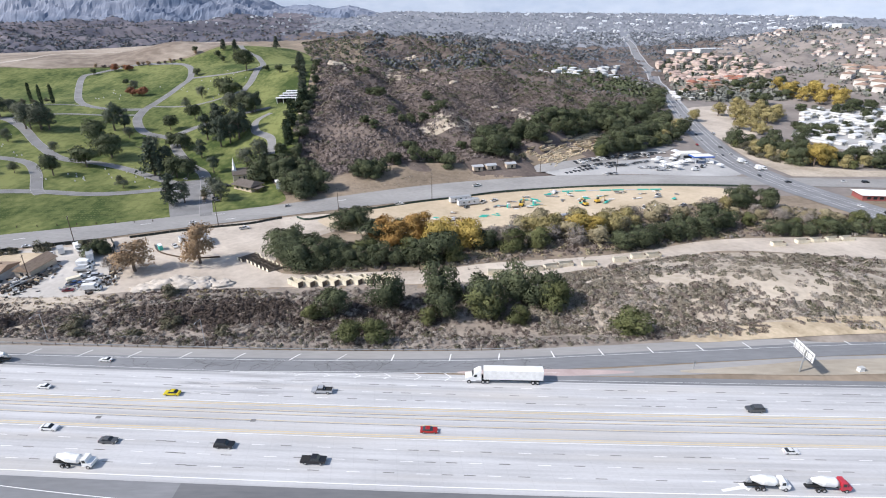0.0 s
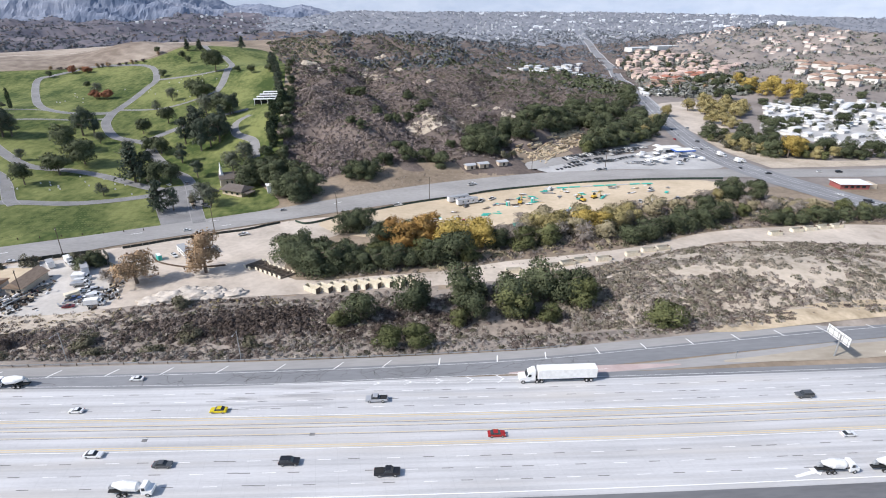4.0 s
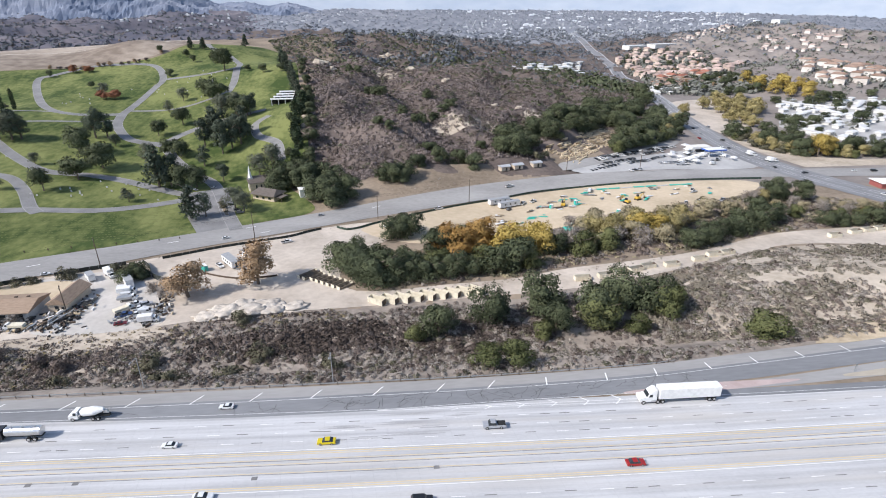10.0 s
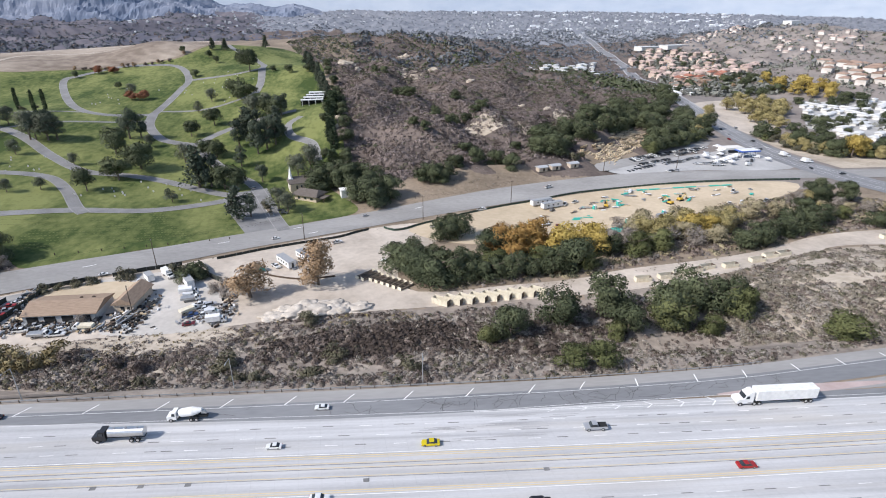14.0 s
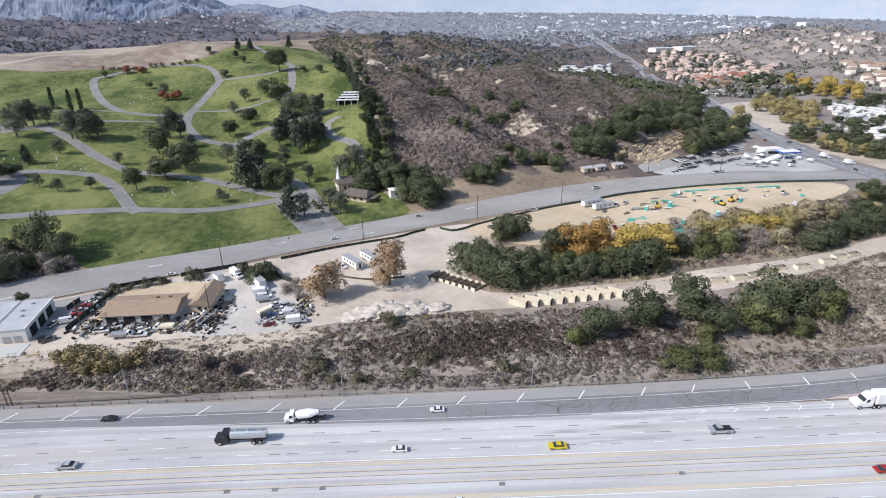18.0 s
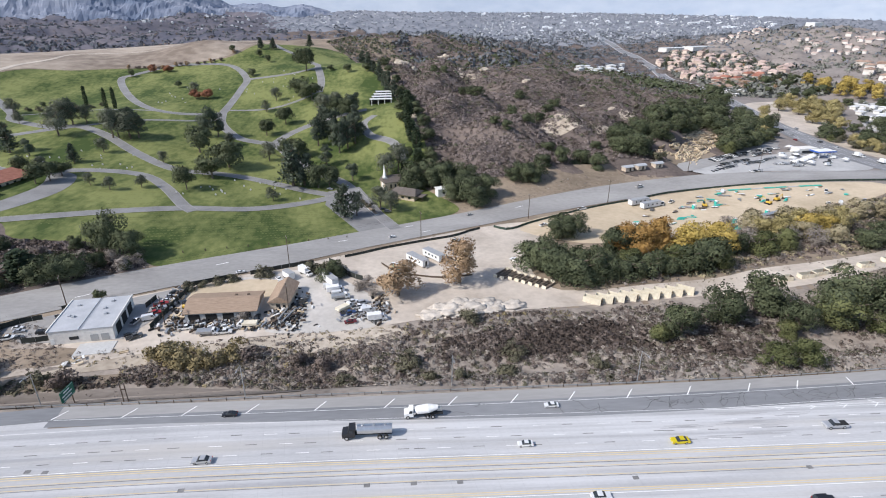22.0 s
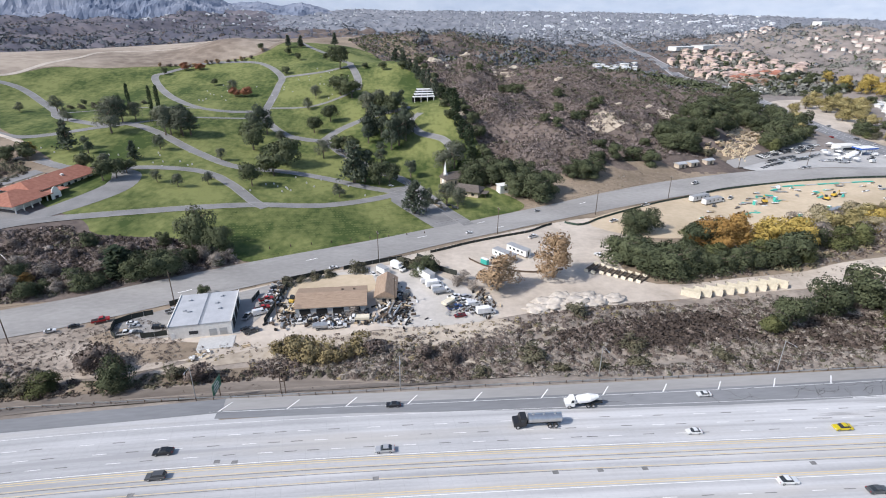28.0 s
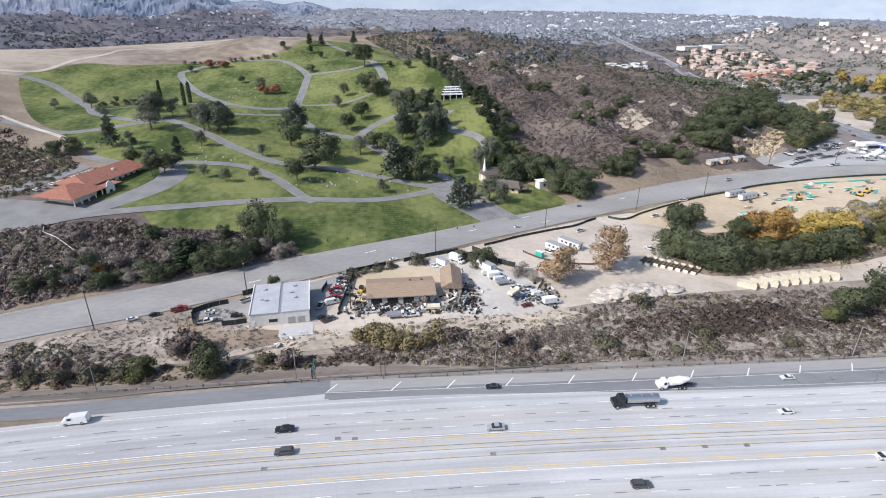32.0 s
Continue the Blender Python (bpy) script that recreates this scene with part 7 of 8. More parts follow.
gantry = thing("old_sign_post", "weathered timber post frame beside the freeway", "post", -190.5, 137.5, 0)
for s in (-0.5, 0.5):
    part("post", box_bm(s, 0, -0.2, 0.18, 0.18, 5.0), WOOD, gantry)
part("rail", box_bm(0, 0, 3.2, 1.3, 0.12, 0.25), WOOD, gantry)

# large sign seen from behind, on one post
sign = thing("freeway_sign", "large white freeway sign seen from behind", "sign", 94.4, 122.4, -1.55, lift=0.05)
part("post", cyl_bm((0, 0, -0.3), (0, 0, 6.9), 0.24, 0.2, 10), STEEL, sign)
part("panel", box_bm(-1.0, 0.3, 4.7, 8.0, 0.12, 2.7), WHITE, sign)
for k in range(5):
    part("brace", box_bm(-4.4 + 1.7 * k, 0.16, 4.75, 0.12, 0.14, 2.6), STEEL, sign)
for z in (5.2, 6.8):
    part("beam", box_bm(-1.0, 0.06, z, 7.8, 0.12, 0.16), STEEL, sign)
box = thing("junction_box", "small pale utility cabinet on dry grass", "cabinet", 111.0, 122.8, 0.2, lift=0.0)
part("body", box_bm(0, 0, -0.1, 1.6, 1.0, 1.3), WHITE, box)
part("lid", box_bm(0, 0, 1.2, 1.7, 1.1, 0.12), CONC, box)
gsign = thing("freeway_sign", "green freeway sign board on two posts", "sign", -208.5, 146.0, 1.45, lift=0.0)
for s in (-1.4, 1.4):
    part("post", box_bm(s, 0, -0.3, 0.16, 0.2, 5.5), WOOD, gsign)
board = part("board", box_bm(0, -0.18, 2.3, 5.0, 0.08, 3.2), SIGNGREEN, gsign)
part("border", box_bm(0, -0.225, 2.38, 4.8, 0.01, 0.08), PAINT, board)
part("border", box_bm(0, -0.225, 5.34, 4.8, 0.01, 0.08), PAINT, board)
for k, w in enumerate((3.0, 3.6, 2.2)):
    part("text_bar", box_bm(-0.2, -0.225, 2.8 + 0.85 * k, w, 0.01, 0.4), PAINT, board)
msign = thing("marker_post", "small grey marker post on dry grass", "post", 66.5, 123.4, 0.2)
part("post", box_bm(0, 0, -0.2, 0.12, 0.12, 2.6), STEEL, msign)
part("plate", box_bm(0, -0.08, 1.6, 0.7, 0.04, 0.8), STEEL, msign)


def fence(name, line, h, mat, label, gap=3.0, post=STEEL):
    pts = rounded(line, gap)
    root = tagged(new(name), label, "fence", kind="")
    x0, y0 = pts[0]
    root.location = (x0, y0, gz(x0, y0))
    for (ax, ay), (bx, by) in zip(pts, pts[1:]):
        za, zb = gz(ax, ay) - gz(x0, y0), gz(bx, by) - gz(x0, y0)
        d = Vector((bx - ax, by - ay, 0)).normalized()
        n = Vector((-d.y, d.x, 0)) * 0.02
        bm = bmesh.new()
        vs = []
        for s in (-1, 1):
            for px, py, pz in ((ax, ay, za), (bx, by, zb), (bx, by, zb + h), (ax, ay, za + h)):
                wob = 0.05 * math.sin(px * 1.7 + pz)
                vs.append(bm.verts.new((px - x0 + n.x * s + wob * n.x * 20, py - y0 + n.y * s, pz + 0.05)))
        for q in ((0, 1, 2, 3), (7, 6, 5, 4), (3, 2, 6, 7), (0, 4, 5, 1)):
            bm.faces.new([vs[i] for i in q])
        part("panel", bm, mat, root)
        part("post", box_bm(ax - x0, ay - y0, za - 0.2, 0.08, 0.08, h + 0.35), post, root)
    return root


fence("silt_fence", [(-146, 236.5), (-139, 240), (-128, 246), (-112, 253.0), (-98, 258.5), (-90, 264.5), (-84, 268)], 1.2, FENCE, "black fabric fence along the street edge")
fence("silt_fence", [(-77, 270), (-72, 266), (-66, 268), (-58, 274), (-40, 284), (-16, 295.5), (8, 304), (34, 313.5), (70, 319), (110, 322), (150, 322), (178, 321)], 1.2, FENCEGREEN, "dark green fabric fence round the building site")
fence("yard_fence", [(-203, 214), (-196, 216.5), (-188, 220)], 1.8, FENCE, "black slatted fence along the street")
fence("yard_fence", [(-181, 222.5), (-176, 224.5), (-170, 227), (-158, 231)], 1.8, FENCE, "black slatted fence along the street")
fence("yard_fence", [(-152, 232), (-147, 226), (-144, 219), (-138, 214)], 2.2, FENCE, "black fence at the end of the yard")
fence("yard_fence", [(-200.5, 211), (-201.5, 204), (-203, 195), (-204.5, 186)], 2.0, FENCE, "black fence between the two yards")
fence("lot_fence", [(-241.5, 195.5), (-247.5, 193.5), (-251.5, 190.5), (-250, 184), (-248, 182)], 1.9, FENCE, "black slatted fence round parked cars")
fence("lot_fence", [(-240.5, 181.5), (-236.5, 181.8), (-233.0, 182.5)], 1.9, FENCE, "black slatted fence beside the workshop")
fence("lot_fence", [(-238, 200.5), (-233.5, 203)], 1.9, FENCE, "black slatted fence beside the street")
fence("lot_fence", [(-211, 200), (-209.5, 206)], 1.9, FENCE, "dark fence behind the workshop")
fence("site_fence", [(-131, 229), (-126, 221.5), (-119, 217), (-108, 213.5), (-96, 215)], 0.8, WOOD, "low timber barrier across the dirt yard", 3.0, WOOD)

rail = tagged(new("guardrail"), "low grey guardrail on short posts beside the freeway", "guardrail", kind="")
pts = rounded([(-330, 146), (-262, 141.5), (-206, 136.2), (-150, 134.3), (-80, 132.0), (-30, 130.9), (10, 131.4), (22, 132.4)], 3.8)
rail.location = (-330, 146, 0)
for (ax, ay), (bx, by) in zip(pts, pts[1:]):
    part("post", box_bm(ax + 330, ay - 146, gz(ax, ay) - 0.2, 0.16, 0.16, 0.95), WOOD, rail)
    bm = bmesh.new()
    z = (gz(ax, ay) + gz(bx, by)) / 2
    add_box(bm, (ax + bx) / 2 + 330, (ay + by) / 2 - 146, z + 0.42, math.hypot(bx - ax, by - ay) + 0.02, 0.06, 0.28, math.atan2(by - ay, bx - ax))
    part("beam", bm, STEEL, rail)
for k in range(9):
    x, y = -212 + 8.2 * k, 243.0 + 2.05 * k
    p = thing("bollard", "short dark wooden post at the lawn's edge", "bollard", x, y, 0, "lawn posts", 0.1)
    part("post", cyl_bm((0, 0, -0.2), (0, 0, 1.0), 0.22, 0.2, 8), WOOD, p)

def moved(bm, x, y):
    for v in bm.verts:
        v.co.x += x
        v.co.y += y
    return bm


# ---- red-roofed chapel offices ----
RX, RY, RT = -329.0, 305.0, radians(70)
red = thing("mission_building", "white stucco building with red clay tile roofs", "building", RX, RY, RT, z=gz(RX + 6, RY - 8) + 0.1)
part("wall", box_bm(8, 1, -2.5, 34, 15, 6.0), STUCCO, red)
part("roof", moved(gable_bm(38.5, 19, 3.4, 3.4, 1.0, hip=4.0), 8, 1), TILE, red)
part("wing_wall", box_bm(-17, -4.5, -2.5, 13, 14, 5.2), STUCCO, red)
part("wing_roof", moved(gable_bm(19, 20, 2.6, 3.7, 1.0, hip=8.5), -18, -5), TILE, red)
part("porch_roof", box_bm(-4, -11.5, 2.6, 12, 7.5, 0.25, taper=(0.9, 0.7)), TILE, red)
for k in range(6):
    part("column", cyl_bm((-26 + 4.0 * k, -14.2, -2.0), (-26 + 4.0 * k, -14.2, 2.6), 0.3, 0.28, 8), STUCCO, red)
bm = bmesh.new()
prof = [(-2.6, -1.0), (2.6, -1.0), (2.6, 3.6), (1.9, 4.2), (1.7, 5.2), (0.9, 6.0), (0, 6.3), (-0.9, 6.0), (-1.7, 5.2), (-1.9, 4.2), (-2.6, 3.6)]
for y in (-15.5, -15.1):
    vs = [bm.verts.new((-6.0 + a, y, b - 1.0)) for a, b in prof]
    bm.faces.new(vs if y < -15.3 else vs[::-1])
bm.verts.ensure_lookup_table()
for k in range(len(prof)):
    a, b = bm.verts[k], bm.verts[(k + 1) % len(prof)]
    bm.faces.new((b, a, bm.verts[len(prof) + k], bm.verts[len(prof) + (k + 1) % len(prof)]))
part("curved_gable", bm, STUCCO, red, "white curved mission gable")
part("doorway", box_bm(-6.0, -15.53, -2.0, 1.8, 0.1, 3.0), DARK, red)
for k in range(5):
    part("window", box_bm(6.0 + 4.0 * k, -6.53, 0.4, 1.4, 0.1, 1.6), GLASS, red)
part("chimney", box_bm(10, -3.5, 4.4, 1.4, 1.0, 1.8), STUCCO, red)
for k, (x, y, c) in enumerate(((-351, 296.5, "white"), (-349, 300, "silver"), (-347.2, 303.5, "white"), (-345.4, 307, "white"), (-343.6, 310.5, "black"), (-341.8, 314, "white"), (-340, 317.5, "silver"), (-338, 321, "white"), (-335.5, 325, "black"))):
    put("sedan" if k % 2 else "suv", c, x, y, 2.6, "parked behind the tile-roofed building", lift=0.3, far=True)

pipe = thing("drain_pipe", "thin white drain pipe lying down a brushy slope", "pipe", -313, 241, 0, lift=1.3)
ends = [Vector((x + 313, y - 241, gz(x, y) - gz(-313, 241))) for x, y in ((-327, 254), (-325.5, 250), (-318, 245), (-311, 238.5), (-303.7, 231.3))]
for a, b in zip(ends, ends[1:]):
    part("pipe_length", cyl_bm(a, b, 0.09, None, 8), WHITE, pipe)

# ---- chapel ----
ch = thing("chapel", "small stone chapel with dark roof and white spire", "chapel", -123.5, 331.0, radians(20), z=gz(-123, 330))
part("wall", box_bm(0, 0, -0.8, 13, 7.5, 5.4), BEIGE, ch)
part("roof", gable_bm(13.4, 8, 4.5, 3.2), DARKROOF, ch)
part("tower", box_bm(-5.6, -0.5, -0.5, 2.6, 2.6, 7.8), STUCCO, ch)
part("spire", cyl_bm((-5.6, -0.5, 7.3), (-5.6, -0.5, 14.5), 1.2, 0.03, 4), WHITE, ch, "white pointed spire")
for k in range(4):
    part("window", box_bm(-3 + 2.6 * k, -3.78, 1.2, 0.9, 0.1, 2.2), GLASS, ch)
hall = thing("chapel_hall", "low hall with wide brown shingle roof", "building", -117.0, 316.5, radians(-28), z=gz(-117, 316))
part("wall", box_bm(0, 0, -0.8, 14, 9, 3.8), BEIGE, hall)
part("roof", gable_bm(14.6, 10, 3.0, 2.4, 0.9, hip=2.5), DARKROOF, hall)
part("porch_roof", box_bm(9.0, -1.0, 2.3, 5.0, 6.0, 0.2), DARKROOF, hall)
for s in (-3.5, 1.5):
    part("porch_post", box_bm(11.2, s, -0.6, 0.2, 0.2, 2.9), WOOD, hall)
for k in range(3):
    part("window", box_bm(-4 + 4 * k, -4.53, 0.8, 1.6, 0.1, 1.3), GLASS, hall)
wb = thing("white_cottage", "small white shed among dark oaks", "shed", -97.5, 317.0, 0.3, z=gz(-97, 317))
part("wall", box_bm(0, 0, -0.5, 5.5, 4.5, 4.8), WHITE, wb)
part("roof", gable_bm(5.8, 4.8, 4.3, 0.8), WHITE, wb)
part("window", box_bm(0.6, -2.28, 1.4, 1.4, 0.1, 1.2), GLASS, wb)
mod = thing("hill_pavilion", "white flat-roofed pavilion stepping up the hill", "pavilion", -128.0, 472.0, 0.12, z=gz(-128, 472))
for k in range(4):
    y, z = -8 + 5.6 * k, 2.6 + 1.1 * k
    part("roof", box_bm(1.4 * k - 2, y, z, 17 - 1.5 * k, 4.4, 0.5), WHITE, mod)
    part("wall", box_bm(1.4 * k - 2, y + 2.4, -1.5 + 1.2 * k, 17 - 1.5 * k, 0.3, z + 1.5 - 1.2 * k), DARK, mod)
    for sx in (-7.5, -2.5, 2.5, 7.5):
        part("column", box_bm(1.4 * k - 2 + sx * (1 - 0.08 * k), y - 2.6, -1.5 + 1.2 * k, 0.45, 0.45, z + 1.5 - 1.2 * k), WHITE, mod)
for kind, c, x, y, t in (("sedan", "black", -131.5, 321, 0.3), ("suv", "black", -129.8, 318.5, 0.3), ("sedan", "black", -135, 306, 0.3), ("suv", "dark grey", -127.5, 294, -0.2), ("sedan", "black", -130.0, 298, 0.2), ("sedan", "white", -159.5, 329, 2.5), ("suv", "silver", -150.5, 332, 2.5)):
    put(kind, c, x, y, t, "in the cemetery car park", lift=0.3)
isl = thing("planting_island", "narrow planted island in the car park", "planter", -137.0, 300.0, radians(112), z=gz(-137, 300) + 0.2)
part("kerb", box_bm(0, 0, 0, 22, 2.2, 0.25), CONC, isl)
part("soil", box_bm(0, 0, 0.25, 21.6, 1.8, 0.08), EARTH, isl)
grove("shrub", [(-139.5, 306), (-137.5, 301), (-135, 295.5), (-141, 310)], 1.6)
rng = np.random.default_rng(5)
for k in range(70):
    zx, zy, sx, sy = ((-215, 322, 22, 8), (-300, 365, 30, 14), (-270, 520, 30, 18), (-205, 560, 16, 30))[k % 4]
    x, y = zx + rng.normal(0, sx), zy + rng.normal(0, sy)
    st = from_arrays("headstone", [(-0.4, -0.1, -0.1), (0.4, -0.1, -0.1), (0.4, 0.1, -0.1), (-0.4, 0.1, -0.1), (-0.4, -0.08, 0.75), (0.4, -0.08, 0.75), (0.4, 0.08, 0.75), (-0.4, 0.08, 0.75), (-0.2, -0.08, 0.95), (0.2, -0.08, 0.95), (0.2, 0.08, 0.95), (-0.2, 0.08, 0.95)],
                     [(0, 1, 5, 4), (1, 2, 6, 5), (2, 3, 7, 6), (3, 0, 4, 7), (4, 5, 9, 8), (6, 7, 11, 10), (5, 6, 10, 9), (7, 4, 8, 11), (8, 9, 10, 11)], CONC)
    tagged(st, "pale upright headstone on mown lawn", "headstone", "headstones")
    st.location = (x, y, gz(x, y) + 0.12)

# ---- building site ----
for x, y, t in ((9.0, 298.5, 0.35), (13.5, 293.5, 0.35)):
    trailer_box("site_office", x, y, 12.5, 3.0, 2.6, t, "white site trailer on graded soil", windows=3)
SITE = [(22, 297, "pickup", "white"), (28.5, 299.5, "pickup", "white"), (12.5, 289, "suv", "dark grey"), (8, 264, "pickup", "red"), (-14, 260, "van", "white"), (-25, 292, "pickup", "white"), (65, 311, "van", "white"), (17, 302, "suv", "silver"), (123, 303, "pickup", "white"), (130, 284, "pickup", "silver"), (108, 282, "pickup", "white"), (115, 282.5, "van", "white")]
for x, y, k, c in SITE:
    put(k, c, x, y, 0.3 + 0.7 * ((x * 7) % 1.7), "on the building site", lift=0.2, far=True)
for x, y in ((35.6, 288.6), (50.5, 292.8), (67, 274), (44, 265.5), (37, 259), (-22, 246)):
    wc = thing("portable_toilet", "teal portable toilet on graded soil", "portable toilet", x, y, 0.3, "portable toilets", 0.16)
    part("cabin", box_bm(0, 0, 0, 1.6, 1.6, 2.2, bevel=0.06), TEAL, wc)
    part("roof", box_bm(0, 0, 2.2, 1.7, 1.7, 0.2, taper=(0.7, 0.7)), WHITE, wc)
    part("door", box_bm(0, -0.82, 0.1, 0.8, 0.04, 1.9), WHITE, wc)
wc = thing("portable_toilet", "teal portable toilet on the dirt yard", "portable toilet", -125.5, 223.5, -0.9, "portable toilets", 0.16)
part("cabin", box_bm(0, 0, 0, 3.2, 1.5, 2.2, bevel=0.06), TEAL, wc)
part("roof", box_bm(0, 0, 2.2, 3.2, 1.5, 0.15), WHITE, wc)
rng = np.random.default_rng(9)
for k in range(46):
    x, y = rng.uniform(-5, 140), 0
    y = 262 + 0.26 * x + rng.uniform(0, 34) * (1 - abs(x - 60) / 140)
    pile = thing("material_stack", ("stack of pipes and boards on graded soil", "bundle of teal pipes on graded soil", "dark heap of steel on graded soil")[k % 3], "materials", x, y, rng.uniform(-0.4, 0.8), "site materials", 0.16)
    for j in range(3):
        part("stacked_board", box_bm(rng.normal(0, 0.9), rng.normal(0, 0.5), 0.3 * j, rng.uniform(1.2, 4.5), rng.uniform(0.4, 1.1), 0.32), (LUMBER, TEAL, STEEL, BINDARK, WHITE)[int(rng.integers(5)) if k % 3 else (1 if k % 6 else 2)], pile)
for k in range(9):
    x = 66 + 7.5 * k
    pile = thing("pipe_row", "long row of pale teal pipes by the fence", "pipes", x, 313.5 + 0.03 * k * 4, 0.06, "pipe rows", 0.16)
    for j in range(4):
        part("pipe", cyl_bm((-3.4, -0.6 + 0.4 * j, 0.2), (3.4, -0.6 + 0.4 * j, 0.2), 0.19, None, 8), TEAL if k % 3 else CONC, pile)
for x, y, t in ((86, 293, 0.4), (43, 291, 1.2), (78, 289, 2.0)):
    dg = thing("excavator", "yellow excavator at work on graded soil", "machine", x, y, t, "excavators", 0.18)
    for s in (-1, 1):
        part("track", box_bm(0, s * 0.95, 0, 3.4, 0.5, 0.7, bevel=0.15), RUBBER, dg)
    part("body", box_bm(-0.4, 0, 0.75, 2.6, 2.2, 1.0, bevel=0.1), ORANGEPAINT, dg)
    part("cab", box_bm(0.3, 0.6, 1.75, 1.2, 0.9, 1.1), GLASS, dg)
    part("boom", cyl_bm((0.8, -0.2, 1.6), (3.4, -0.2, 3.4), 0.22, 0.18, 6), ORANGEPAINT, dg)
    part("arm", cyl_bm((3.4, -0.2, 3.4), (4.8, -0.2, 1.2), 0.18, 0.14, 6), ORANGEPAINT, dg)
    part("bucket", box_bm(4.8, -0.2, 0.3, 0.8, 0.9, 0.9, taper=(0.6, 1)), BINDARK, dg)
pad = thing("tarpaulin", "teal tarpaulin stretched over stacked goods", "tarpaulin", 38, 256.5, 0.2, lift=0.2)
part("cloth", box_bm(0, 0, 0, 12, 5, 0.8, taper=(0.92, 0.8)), TEAL, pad)
pad2 = thing("container_row", "grey storage container at the edge of the site", "container", 66, 269.5, 0.35, lift=0.2)
part("container", box_bm(0, 0, 0, 12, 2.6, 2.4, bevel=0.05), STEEL, pad2)

# ---- car lot, filling station and timber yard ----
rng = np.random.default_rng(3)
names = ["white", "black", "silver", "dark grey", "white", "black", "dark grey", "black"]
for row, (x0, y0, n, dx, dy) in enumerate(((79, 346.3, 15, 3.0, 1.22), (68, 352.5, 18, 3.1, 1.5), (120, 362, 8, 3.0, 1.7), (127, 377, 8, 2.9, 2.0), (104, 343.8, 3, 3.0, 0.4), (131, 358.3, 5, 2.9, 0.3), (70, 357.5, 26, 3.7, 1.75), (80, 351.5, 12, 3.2, 1.35))):
    for k in range(n):
        if row == 0 and 8 <= k <= 9:
            continue
        put("suv" if rng.random() < 0.4 else "sedan", names[int(rng.integers(8))], x0 + dx * k, y0 + dy * k + rng.normal(0, 0.3), 2.1 + rng.normal(0, 0.05), "on the car sales lot", lift=0.3, far=True)
for k in range(22):
    put(("van", "sedan", "suv", "pickup")[k % 4], ("white", "silver", "white", "dark grey", "white")[k % 5], 142 + 48 * rng.random(), 352 + 46 * rng.random(), rng.uniform(0, 3.1), "beside the filling station", lift=0.3, far=True)
sheet("lot_lane", [(52, 345), (66, 347), (120, 371), (158, 397), (178, 420), (170, 424), (148, 402), (110, 378), (62, 358)], ROAD, 0.2, 4.0, "grey lane behind the car lot", "lane", curve=False)
for x, y, w, d, h, m in ((166, 388, 5, 5, 3.0, WHITE), (171, 376, 4, 4, 2.8, WHITE), (146, 373, 5, 4, 3.0, WHITE), (176, 392, 6, 5, 3.2, WHITE), (160, 378, 4, 4, 2.8, WHITE), (184, 388, 5, 4, 3.0, WHITE), (188, 366, 4, 4, 2.8, WHITE), (170, 399, 6, 4, 3.4, WHITE), (152, 362, 5, 5, 3.0, WHITE), (158, 366, 5, 5, 3.0, WHITE), (156, 358, 5, 4, 3.0, WHITE), (164, 370, 6, 5, 3.2, WHITE), (150, 368, 4, 4, 3, WHITE)):
    tent = thing("sales_canopy", "white canopy tent on the car lot", "canopy", x, y, 0.5, "sales canopies", 0.3)
    part("roof", box_bm(0, 0, h - 0.9, w, d, 0.9, taper=(0.35, 0.35)), m, tent)
    for sx in (-1, 1):
        for sy in (-1, 1):
            part("leg", box_bm(sx * (w / 2 - 0.2), sy * (d / 2 - 0.2), -0.2, 0.12, 0.12, h - 0.6), STEEL, tent)
gas = thing("filling_station", "filling station with a blue and white canopy", "filling station", 180, 378, 0.1, lift=0.25)
part("canopy", box_bm(0, 0, 4.2, 15, 8, 0.9), BLUE, gas)
part("canopy_top", box_bm(0, 0, 5.1, 14.6, 7.6, 0.1), WHITE, gas)
for sx in (-5, 5):
    for sy in (-2.5, 2.5):
        part("pillar", box_bm(sx, sy, -0.2, 0.5, 0.5, 4.4), WHITE, gas)
    part("pump", box_bm(sx, 0, -0.1, 0.9, 0.6, 1.9), WHITE, gas)
part("shop", box_bm(-2, 14, -0.2, 16, 8, 4.2), STUCCO, gas)
part("shop_window", box_bm(-2, 9.97, 0.4, 11, 0.1, 2.2), GLASS, gas)
for x, y in ((21.5, 344), (30, 345), (43, 349)):
    sh = thing("shed", "weathered pale shed at the hill's foot", "shed", x, y, 0.3, "sheds", 0.1)
    part("wall", box_bm(0, 0, -0.3, 6, 4, 2.6), BEIGE, sh)
    part("roof", gable_bm(6.2, 4.2, 2.3, 0.9), GREYROOF, sh)
    part("door", box_bm(0.5, -2.02, -0.1, 1.2, 0.08, 1.9), DARK, sh)
for k in range(56):
    u, v = rng.random(), rng.random() - 0.5
    x, y = 66 + 62 * u - 16 * v, 369 + 66 * u + 20 * v
    lg = thing("log_pile", "pile of cut logs and firewood on bare ground", "log pile", x, y, 0.7 + rng.normal(0, 0.2), "log piles", 0.0)
    for j in range(4):
        part("log", cyl_bm((-3.0, 0.95 * (j % 3) - 0.95, 0.45 + 0.8 * (j // 3)), (3.0, 0.95 * (j % 3) - 0.95, 0.45 + 0.8 * (j // 3)), 0.47, 0.44, 7), LUMBER, lg)
sheet("timber_yard", TIMBER, EARTH, 0.1, 3.0, "bare pale ground of a timber yard", "yard")
verts, faces = [], []
